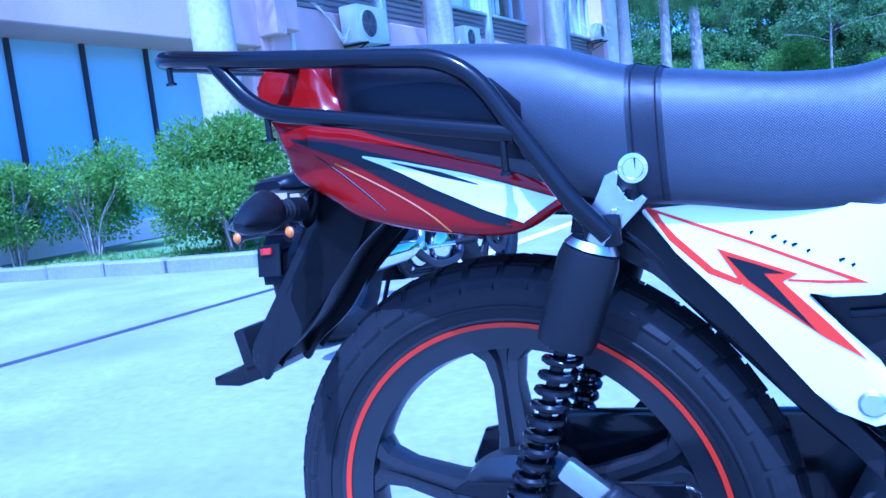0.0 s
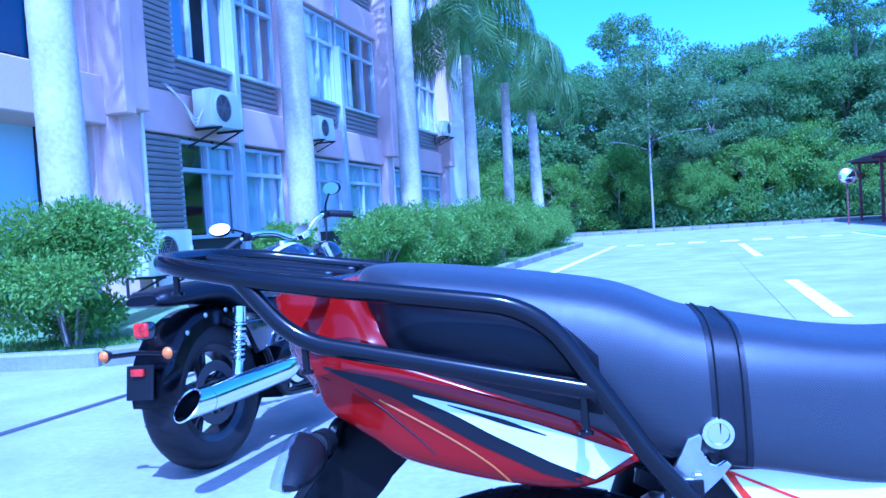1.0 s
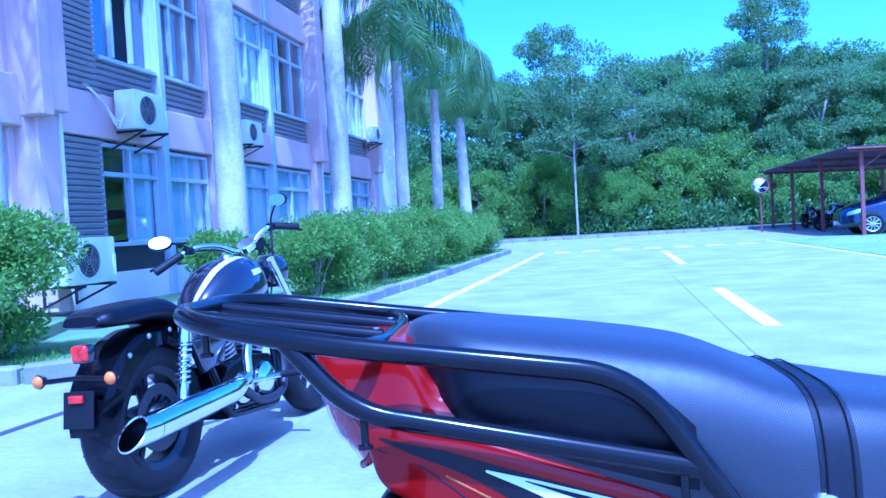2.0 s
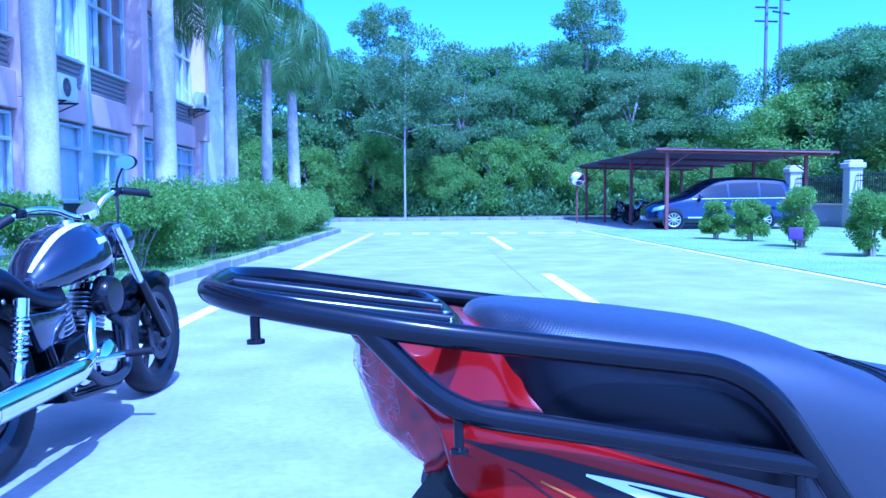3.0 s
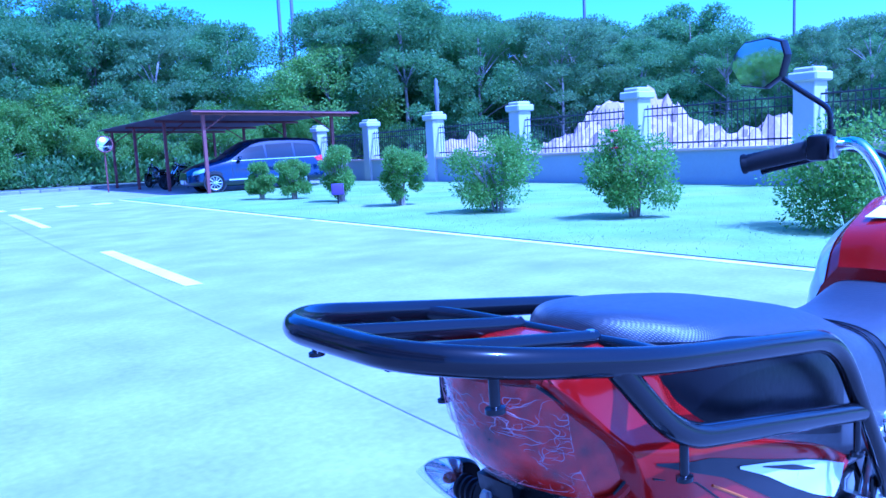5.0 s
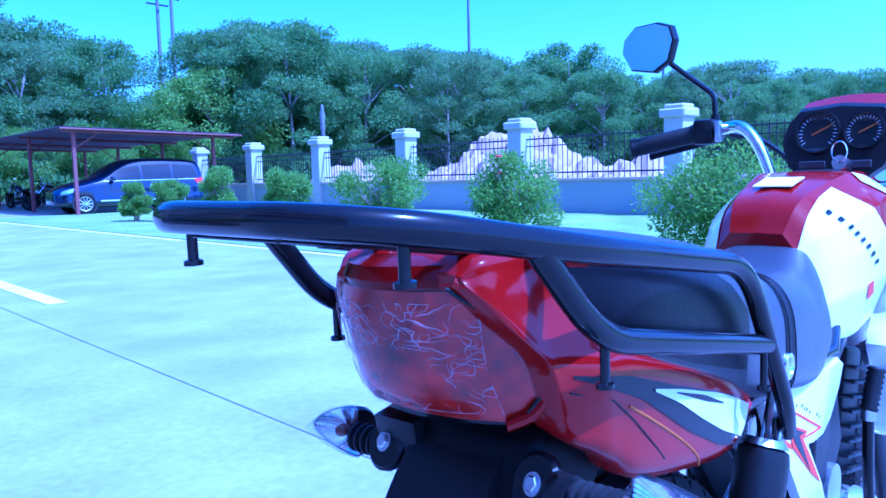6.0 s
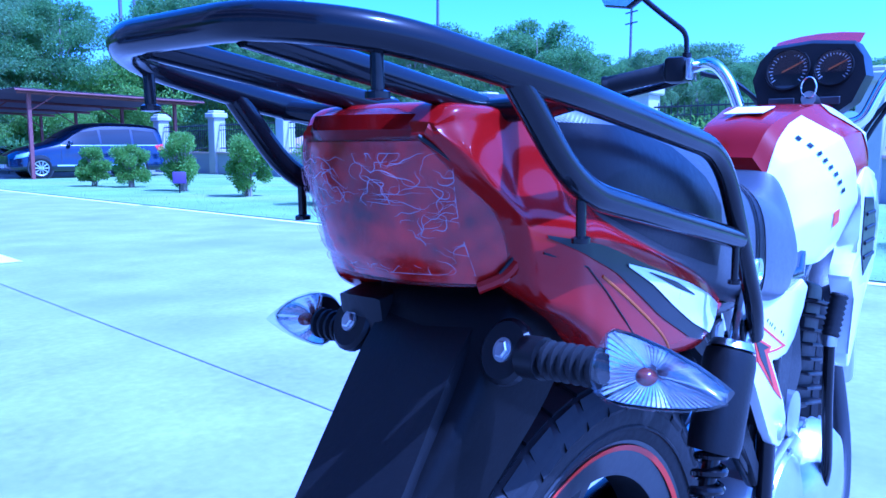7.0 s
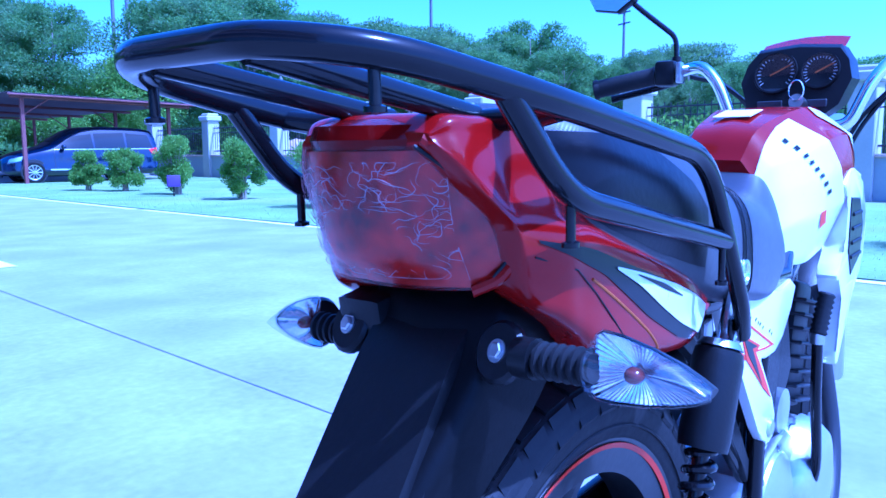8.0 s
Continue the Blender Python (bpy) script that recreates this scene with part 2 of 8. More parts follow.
M_LEAF_C = leaf_mat("grey_green_leaf", (0.125, 0.19, 0.070), (0.30, 0.43, 0.12), 0.37, 0.55)
M_LEAF_P = leaf_mat("palm_leaf", (0.11, 0.175, 0.045), (0.25, 0.38, 0.07), 0.35, 0.4)
M_FLOWER = mat("red_petal", (0.6, 0.03, 0.03), 0.6, vary=0.15, scale=10, fine=60, bump=0)
M_ROCK = mat("quarried_rock", (0.37, 0.26, 0.21), 0.95, vary=0.3, scale=0.6, fine=8, bump=0.9)
M_HILL = mat("earth_bank", (0.10, 0.11, 0.07), 0.95, vary=0.35, scale=0.4, fine=5, bump=0.5)

# ---------------------------------------------------------------- ground, kerbs, markings
M_GUTTER = mat("dark_joint_filler", (0.045, 0.043, 0.045), 0.85, vary=0.3, scale=5, fine=40)
bm = bmesh.new()
bmesh.ops.create_grid(bm, x_segments=2, y_segments=2, size=900)
solid("ground", bm, M_CONC, "pale worn concrete yard and road surface", "ground", kind="structure", smooth=False)


def strip(name, a, b, w, mt, label, cat, z=0.004, group="", kind="structure"):
    """A flat painted or sealed strip from a to b, both (u, v)."""
    p, q = R(*a), R(*b)
    d = (q - p).normalized()
    s = Vector((-d.y, d.x, 0)) * (w / 2)
    bm = bmesh.new()
    n = max(2, int((q - p).length / 0.5))
    rows = []
    for i in range(n + 1):
        c = p.lerp(q, i / n)
        j = 1 + 0.05 * noise.noise(c * 1.7)
        rows.append((bm.verts.new(c + s * j + Vector((0, 0, z))), bm.verts.new(c - s * j + Vector((0, 0, z)))))
    for A, B in zip(rows, rows[1:]):
        bm.faces.new((A[0], A[1], B[1], B[0]))
    return solid(name, bm, mt, label, cat, group, kind, smooth=False)


strip("road_joint", (0.90, -14), (0.95, 36), 0.0065, M_JOINT, "dark narrow joint between the concrete slabs", "joint", 0.003)
strip("road_joint", (-3.55, -6), (-3.04, 4.2), 0.07, M_GUTTER, "dark sealed joint along the yard edge", "joint", 0.003)
strip("road_joint", (-2.9, 12.8), (4.5, 12.8), 0.010, M_JOINT, "dark narrow joint between the concrete slabs", "joint", 0.0025)
strip("edge_line", (-2.16, 3.9), (-1.86, 21.7), 0.14, M_PAINT, "worn white painted line along the road", "line")
strip("edge_line", (5.05, -12), (4.56, 10.65), 0.11, M_PAINT, "worn white painted line beside the lawn", "line")
strip("edge_line", (4.53, 10.95), (4.40, 23.0), 0.11, M_PAINT, "worn white painted line beside the lawn", "line")
for u0, v0, v1 in ((1.27, 5.85, 9.25), (1.32, 14.1, 19.4)):
    strip("lane_dash", (u0, v0), (u0 + 0.01, v1), 0.15, M_PAINT, "white painted lane dash on concrete", "road marking", group="lane dashes")
for i in range(7):
    strip("stop_dash", (-1.52 + i * 0.82, 21.5), (-1.06 + i * 0.82, 21.5), 0.75, M_PAINT, "short white painted dash across the road", "road marking", group="dashes across the road")

# the planted bed along the building, with a stone kerb
BED = [R(-26, 3.3), R(-7.0, 3.6), R(-4.96, 3.86), R(-4.1, 4.06), R(-3.5, 4.6), R(-3.22, 5.6), R(-3.17, 8.2), R(-3.05, 12.0), R(-2.95, 22.8), R(-3.3, 23.7), R(-4.2, 24.2), R(-12, 24.4)]
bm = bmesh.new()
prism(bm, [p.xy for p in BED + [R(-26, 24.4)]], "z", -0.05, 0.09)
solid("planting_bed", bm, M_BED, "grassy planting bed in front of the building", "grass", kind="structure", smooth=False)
bm = bmesh.new()
lawn = [R(5.30, -20), R(4.66, 10.7), R(4.49, 23.2), R(6.4, 23.4), R(14, 26), R(27, 26), R(27, -20)]
prism(bm, [p.xy for p in lawn], "z", -0.05, 0.010)
solid("lawn", bm, M_LAWN, "patchy dry lawn between road and wall", "grass", kind="structure", smooth=False)
bm = bmesh.new()
prism(bm, [p.xy for p in (R(-60, 33.8), R(-8, 33.8), R(4, 35.6), R(16, 36.6), R(80, 37), R(80, 140), R(-60, 140))], "z", -0.05, 0.12)
solid("far_verge", bm, M_HILL, "dark earth verge under the trees", "ground", kind="structure", smooth=False)

kerb_mesh = finish(boxed((0, 0, 0.03), (0.74, 0.14, 0.20), 0.02, 1), "kerb_stone", False)
kerb_mesh.materials.append(M_KERB)


def kerb(pts, label):
    root = thing("kerb", label, "kerb", kind="structure")
    for a, b in zip(pts, pts[1:]):
        d = b - a
        n = max(1, round(d.length / 0.76))
        for i in range(n):
            c = a.lerp(b, (i + 0.5) / n)
            k = part("kerb_stone", kerb_mesh, None, root)
            k.matrix_basis = Matrix.Translation((c.x, c.y, random.uniform(-0.008, 0.008))) @ Matrix.Rotation(math.atan2(d.y, d.x) + random.uniform(-0.02, 0.02), 4, "Z") @ Matrix.Diagonal((d.length / n / 0.76, 1, 1, 1))
    return root


kerb([BED[0].lerp(BED[1], 0.6)] + BED[1:-1], "rough grey stone kerb round the planting bed")
kerb([R(-8, 33.8), R(4, 35.6), R(16, 36.6), R(24, 36.7)], "low grey kerb at the far end of the road")

# ---------------------------------------------------------------- the office building
building = thing("office_building", "pink rendered office building with grey window bands and louvres", "building", ROAD @ pose(-7.1, 0.05, 0) @ Matrix.Diagonal((1, 0.93, 1, 1)))
# inside this thing: x points to the road (0 is the facade), y along the road
ENDV, STARTV, TOPZ = 27.2, -9.0, 9.6
# solid block, coloured dark in place of rooms in shade
part("core_wall", boxed((-6.2, (8.5 + ENDV) / 2, TOPZ / 2), (9.6, ENDV - 8.5 - 0.1, TOPZ), 0.02, 1), M_ROOM, building, "solid block coloured dark for the shaded rooms behind the windows", smooth=False)
part("end_wall", boxed((-5.6, ENDV + 0.06, TOPZ / 2), (11.4, 0.3, TOPZ), 0.02, 1), M_CREAM, building, "pale cream rendered end wall", smooth=False)
part("end_return", boxed((-0.35, 25.95, TOPZ / 2), (0.9, 2.2, TOPZ), 0.02, 1), M_CREAM, building, "pale cream rendered wall corner", smooth=False)
part("wing_core", boxed((-6.2, (STARTV + 8.5) / 2, TOPZ / 2), (9.6, 8.5 - STARTV - 0.02, TOPZ), 0.02, 1), M_ROOM, building, "solid block coloured dark for the shaded rooms behind the glass", smooth=False)
part("plinth", boxed((-0.7, (8.5 + ENDV) / 2 - 0.2, 0.27), (1.4, ENDV - 8.5 - 0.6, 0.54), 0.01, 1), M_CREAM, building, "pale rendered plinth", smooth=False)
part("plinth", boxed((-0.95, (STARTV + 8.4) / 2, 0.18), (0.5, 8.4 - STARTV, 0.36), 0.01, 1), M_CREAM, building, "pale rendered plinth", smooth=False)
part("wing_return", boxed((-0.75, 8.36, 4.8), (1.3, 0.24, 9.5), 0.01, 1), M_PINK, building, "pink rendered return wall", smooth=False)
for z0, z1 in ((2.5, 3.14), (5.62, 6.25), (8.75, 9.5)):
    part("floor_band", boxed((-0.62, (STARTV + 24.9) / 2, (z0 + z1) / 2), (1.30, 24.9 - STARTV, z1 - z0), 0.015, 1), M_PINK, building, "stained pink rendered floor band", smooth=False)
part("roof", boxed((-5.6, (STARTV + ENDV) / 2, TOPZ + 0.12), (11.8, ENDV - STARTV + 0.4, 0.24), 0.02, 1), M_CREAM, building, smooth=False)

PIERS = (8.72, 13.75, 19.15, 24.5)
for v in PIERS:
    part("pier", boxed((-0.32, v, 1.35), (0.9, 0.42, 2.7), 0.02, 1), M_PINK, building, smooth=False)
    part("pier", boxed((-0.22, v, 4.5 + 1.5), (1.1, 0.42, 6.6), 0.02, 1), M_PINK, building, smooth=False)
    part("downpipe", tube(bmesh.new(), [(0.10, v + 0.28, 0.1), (0.10, v + 0.28, 9.0)], 0.045, 8), M_CREAM, building, "pale plastic downpipe")
# boxed rainwater casing beside the louvres
part("casing", boxed((-0.10, 8.46, 5.62), (0.92, 0.24, 6.0), 0.02, 1), M_PINK, building, "pink boxed-in casing", smooth=False)
bm = bmesh.new()
prism(bm, [(-0.5, 2.62), (0.05, 2.62), (0.40, 0.15), (-0.5, 0.15)], "y", 8.36, 8.56)
part("splayed_buttress", bm, M_PINK, building, "splayed pink rendered buttress", smooth=False)

slat_mesh = finish(boxed((0, 0, 0), (0.035, 1.0, 0.055), 0.0), "slat", False)
slat_mesh.materials.append(M_LOUVRE)


def louvre(v0, v1, z0, z1, x=0.02):
    root = part("louvre", boxed((x - 0.09, (v0 + v1) / 2, (z0 + z1) / 2), (0.05, v1 - v0, z1 - z0)), M_LOUVRE, building, "grey horizontal louvre panel", smooth=False)
    n = int((z1 - z0) / 0.085)
    for i in range(n):
        s = part("slat", slat_mesh, None, root)
        s.matrix_basis = Matrix.Translation((x - 0.03, (v0 + v1) / 2, z0 + (i + 0.5) * (z1 - z0) / n)) @ Matrix.Rotation(radians(28), 4, "Y") @ Matrix.Diagonal((1, v1 - v0, 1, 1))


louvre(9.05, 10.08, 0.6, 2.48)
louvre(9.10, 10.08, 3.16, 5.60)
louvre(9.10, 10.08, 6.27, 8.7)


def window(v0, v1, z0, z1, panes, transom=None, curtain=True, open_pane=None):
    """A framed window with upright bars, a transom and glass."""
    w = part("window", boxed((-0.11, (v0 + v1) / 2, z0 - 0.03), (0.30, v1 - v0, 0.06), 0.008, 1), M_WFRAME, building, "aluminium-framed window", smooth=False)
    def bar(c, s):
        part("frame_bar", boxed(c, s, 0.005, 1), M_WFRAME, w, smooth=False)
    bar((-0.10, (v0 + v1) / 2, z1 - 0.03), (0.08, v1 - v0, 0.06))
    tz = transom or z1
    for i in range(panes + 1):
        y = v0 + (v1 - v0) * i / panes
        y = min(max(y, v0 + 0.03), v1 - 0.03)
        bar((-0.10, y, (z0 + z1) / 2), (0.085, 0.06, z1 - z0 - 0.12))
    if transom:
        bar((-0.098, (v0 + v1) / 2, transom), (0.09, v1 - v0 - 0.1, 0.07))
    for i in range(panes):
        a, b = v0 + (v1 - v0) * i / panes + 0.03, v0 + (v1 - v0) * (i + 1) / panes - 0.03
        if i == open_pane:
            continue
        p = part("pane", boxed((-0.13, (a + b) / 2, (z0 + z1) / 2), (0.008, b - a, z1 - z0 - 0.06)), M_PANE, w, smooth=False)
        p.visible_shadow = False
    # curtains close and pale, also standing in for sky reflected in the panes
    if curtain:
        bm = bmesh.new()
        n = int((v1 - v0) / 0.05)
        rows = [[bm.verts.new((-0.185 + 0.022 * math.sin(i * 1.35) + 0.02 * noise.noise(Vector((i * 0.3, v0, z))), v0 + (v1 - v0) * i / n, z)) for i in range(n + 1)] for z in (z0, z1)]
        for i in range(n):
            if noise.noise(Vector((v0 * 3.1, i * 0.045, z0))) < (0.42 if z0 < 2 else -0.14):
                bm.faces.new((rows[0][i], rows[0][i + 1], rows[1][i + 1], rows[1][i]))
        part("curtain", bm, M_CURTAIN, w, "drawn curtain, pale to stand in for reflected sky too")


bays = ((10.12, 13.5), (14.0, 18.9), (19.4, 24.25))
for k, (a, b) in enumerate(bays):
    half = (a + b) / 2
    for c, d in ((a, half - 0.08), (half + 0.08, b)):
        window(c, d, 0.98, 2.46, 2, 2.0)
        louvre(c, d, 3.16, 3.66, -0.05)
        window(c, d, 3.72, 5.58, 3, 5.0, open_pane=1 if c == a else None)
        louvre(c, d, 6.27, 6.77, -0.05)
        window(c, d, 6.83, 8.7, 3, 8.1)
    part("mullion_post", boxed((-0.04, half, 2.5), (0.24, 0.16, 5.0), 0.01, 1), M_WFRAME, building, smooth=False)
    part("mullion_post", boxed((-0.04, half, 7.2), (0.24, 0.16, 3.2), 0.01, 1), M_WFRAME, building, smooth=False)
    # solid dark box filling the band under the windows
    part("dark_strip", boxed((-0.2, half, 0.76), (0.3, b - a, 0.42)), M_DARK, building, "solid dark strip below the windows", smooth=False)
# the wing with large blue panes
for i in range(17):
    lo, hi = 7.90 - i, min(8.90 - i, 8.22)
    for z, h in ((1.62, 2.52), (4.5, 2.2)):
        part("blue_pane", boxed((-0.76, (lo + hi) / 2, z), (0.02, hi - lo - 0.05, h)), M_BLUEGLASS if z < 3 else M_DARKGLASS, building, "blue glass pane with reflected sky in its colour" if z < 3 else "dark tinted glass pane", smooth=False)
        part("glazing_bar", boxed((-0.74, lo, z), (0.07, 0.055, h)), M_DARK, building, smooth=False)
part("wing_soffit", boxed((-0.7, (STARTV + 8.2) / 2, 3.0), (1.2, 8.2 - STARTV, 0.16)), M_CREAM, building, "pale soffit under the upper storey", smooth=False)


def ac_unit(m, label, bracket=True):
    ac = thing("air_conditioner", label, "air conditioner", m, "air conditioners on the building")
    part("casing", boxed((0, 0, 0.29), (0.34, 0.86, 0.58), 0.02, 2), M_ACWHITE, ac)
    bm = lathe(bmesh.new(), [(0.235, 0), (0.235, 0.02), (0.215, 0.025), (0.215, 0)], "x", (0.168, -0.13, 0.29), 28)
    part("fan_ring", bm, M_ACWHITE, ac)
    part("fan_well", lathe(bmesh.new(), [(0, 0.004), (0.214, 0.004)], "x", (0.168, -0.13, 0.29), 28), M_DARK, ac, "dark fan opening")
    bm = bmesh.new()
    for r in (0.05, 0.09, 0.13, 0.17, 0.2):
        tube(bm, [(0.19, -0.13 + r * math.cos(t), 0.29 + r * math.sin(t)) for t in [2 * math.pi * i / 24 for i in range(24)]], 0.004, 4, True)
    for i in range(6):
        t = i * math.pi / 3
        tube(bm, [(0.19, -0.13, 0.29), (0.19, -0.13 + 0.21 * math.cos(t), 0.29 + 0.21 * math.sin(t))], 0.004, 4)
    part("fan_grille", bm, M_LOUVRE, ac, "wire fan grille")
    part("side_cover", boxed((0.01, 0.40, 0.22), (0.33, 0.08, 0.3), 0.015, 1), M_ACWHITE, ac)
    if bracket:
        for y in (-0.3, 0.3):
            bm = tube(bmesh.new(), rounded([(-0.35, y, -0.28), (-0.35, y, -0.02), (0.24, y, -0.02)], 0.01, 2), 0.02, 6)
            tube(bm, [(0.2, y, -0.03), (-0.34, y, -0.26)], 0.015, 6)
            part("bracket", bm, M_IRON, ac)
        for k in range(3):
            part("pipe", tube(bmesh.new(), spline([(0.0, -0.43, 0.2 + 0.03 * k), (-0.02, -0.6, 0.1 - 0.05 * k), (-0.12, -0.75, 0.35), (-0.3, -0.85 - 0.05 * k, 0.62)], 6), 0.011, 6), M_CREAM, ac, "lagged pale coolant pipe")
    return ac


BM = ROAD @ pose(-7.1, 0, 0)
ac_unit(BM @ pose(0.27, 10.08, 2.64), "white air conditioner outdoor unit on a wall bracket")
ac_unit(BM @ pose(0.27, 13.72, 2.76) @ Matrix.Scale(0.8, 4), "small white air conditioner unit on a wall bracket")
ac_unit(BM @ pose(0.27, 22.4, 3.60) @ Matrix.Scale(0.8, 4), "small white air conditioner high on the wall")
ac_unit(BM @ pose(0.62, 8.0, 0.48), "white air conditioner unit on a low wall bracket")

# ---------------------------------------------------------------- plants
def leaves(n, place, size, aspect=0.45, seed=1, droop=0.3):
    """Many small folded leaves as one mesh; place(rng) gives a point and an outward way."""
    rng = np.random.default_rng(seed)
    verts, faces = [], []
    for i in range(n):
        p, o = place(rng)
        d = Vector(o) + Vector(rng.normal(0, 0.7, 3))
        d.z -= droop * rng.random()
        d.normalize()
        s = d.cross(Vector(rng.normal(0, 1, 3)))
        if s.length < 1e-3:
            continue
        s.normalize()
        up = s.cross(d)
        l = size * (0.6 + 0.8 * rng.random())
        w = l * aspect
        p = Vector(p)
        k = len(verts)
        verts += [p, p + d * l * 0.5 + s * w * 0.5 + up * w * 0.2, p + d * l, p + d * l * 0.5 - s * w * 0.5 + up * w * 0.2]
        faces += [(k, k + 1, k + 2), (k, k + 2, k + 3)]
    me = bpy.data.meshes.new("leaves")
    me.from_pydata([tuple(v) for v in verts], [], faces)
    return me


def clump_place(clumps, flat=0.7):
    """Leaves sit in the outer skin of many clumps."""
    tot = np.array([c[1] ** 2 for c in clumps])
    tot = tot / tot.sum()

    def place(rng):
        c, r = clumps[rng.choice(len(clumps), p=tot)]
        o = rng.normal(0, 1, 3)
        o /= np.linalg.norm(o)
        q = r * (0.35 + 0.9 * rng.random() ** 0.8)
        return (c[0] + o[0] * q, c[1] + o[1] * q, c[2] + o[2] * q * flat), (o[0], o[1], o[2] + 0.3)
    return place


def shrub(name, label, m, w, h, stems=7, n=2600, size=0.06, lift=0.25, seed=3, mt=None, group="", flowers=0):
    root = thing(name, label, "shrub", m, group)
    rng = np.random.default_rng(seed)
    clumps = []
    for i in range(stems):
        a = 2 * math.pi * i / stems + rng.uniform(-0.4, 0.4)
        rr = w * 0.5 * rng.uniform(0.35, 0.8)
        top = Vector((rr * math.cos(a), rr * math.sin(a), h * rng.uniform(0.6, 0.85)))
        mid = Vector((rr * 0.35 * math.cos(a), rr * 0.35 * math.sin(a), h * 0.35))
        base = Vector((0.05 * math.cos(a), 0.05 * math.sin(a), -0.03))
        bm = tube(bmesh.new(), spline([base, mid, top], 4), [0.016 - 0.011 * j / 8 for j in range(9)], 5)
        tube(bm, [mid, mid + Vector((rr * 0.5 * math.cos(a + 0.9), rr * 0.5 * math.sin(a + 0.9), h * 0.35))], 0.007, 4)
        part("stem", bm, M_BARK, root, "thin brown stem")
    for i in range(26):
        a = rng.uniform(0, 2 * math.pi)
        t = rng.random()
        zz = lift + (1 - lift) * t
        rr = w * 0.5 * math.sqrt(max(0.05, 1 - (2 * t - 0.95) ** 2 * 0.75)) * rng.uniform(0.35, 0.95)
        cr = w * rng.uniform(0.11, 0.19)
        clumps.append(((rr * math.cos(a), rr * math.sin(a), min(h - cr * 0.6, h * zz)), cr))
    part("foliage", leaves(n, clump_place(clumps, 0.85), size, 0.5, seed), mt or M_LEAF_A, root)
    for i in range(flowers):
        c, cr = clumps[(i * 7 + 3) % len(clumps)]
        bm = bmesh.new()
        for k in range(5):
            t = 2 * math.pi * k / 5
            sphere(bm, (0.025 * math.cos(t), 0.025 * math.sin(t), 0), 0.026, 1, 1, 0.45, 1)
        f = part("flower", bm, M_FLOWER, root, "red hibiscus flower")
        f.location = (c[0] - cr * 0.7, c[1] - cr * 0.7, c[2] + cr * 0.6)
    return root


G1 = "clipped shrubs in the bed"
shrub("shrub", "round clipped green shrub in the bed", Matrix.Translation(R(-4.78, 4.5, 0.09)), 1.45, 1.10, 9, 28000, 0.042, 0.22, 5, group=G1)
shrub("shrub", "sparse green shrub with bare stems", Matrix.Translation(R(-6.9, 4.6, 0.09)), 1.34, 1.08, 9, 9000, 0.045, 0.3, 8, group=G1)
shrub("shrub", "sparse green shrub with bare stems", Matrix.Translation(R(-7.25, 3.98, 0.09)), 1.0, 1.0, 8, 8000, 0.045, 0.3, 9, group=G1)
G2 = "hedge shrubs along the road"
protos = [shrub("hedge_shrub", "green hedge shrub beside the road kerb", Matrix.Translation(R(-3.95, 9.45, 0.09)), 1.45, 1.02, 9, 15000, 0.048, 0.2, 21, group=G2),
          shrub("hedge_shrub", "green hedge shrub beside the road kerb", Matrix.Translation(R(-3.95, 10.9, 0.09)), 1.6, 1.12, 9, 17000, 0.048, 0.18, 22, group=G2)]
for i, v in enumerate((12.2, 13.5, 14.8, 16.1, 17.4, 18.6, 19.9, 21.1, 22.2)):
    copy_thing(protos[i % 2], Matrix.Translation(R(-3.8 + 0.10 * math.sin(i * 2.1), v, 0.09)) @ pose(0, 0, 0, 0, 0, i * 77) @ Matrix.Scale(1.0 + 0.06 * math.sin(i * 1.7), 4))
shrub("shrub", "low bright green shrub by the building", Matrix.Translation(R(-4.75, 8.3, 0.09)), 0.95, 0.92, 7, 8000, 0.05, 0.2, 31, group=G1)
G3 = "shrubs on the lawn"
LAWN = ((6.45, 17.5, 0.66, 0.82, 0), (6.85, 16.5, 0.74, 0.88, 0), (6.95, 14.3, 0.86, 1.10, 0), (6.85, 11.75, 0.84, 1.02, 0), (6.85, 8.95, 1.30, 1.07, 0), (7.1, 6.45, 1.14, 1.10, 3), (7.15, 3.65, 1.5, 1.05, 0), (7.1, 0.6, 1.4, 1.1, 0))
for i, (u, v, w, h, fl) in enumerate(LAWN):
    shrub("lawn_shrub", "small leafy green shrub with red flowers on the lawn" if fl else "small leafy green shrub on the lawn", Matrix.Translation(R(u, v, 0.01)), w, h, 10, 11000, 0.046, 0.16, 40 + i, group=G3, flowers=fl)


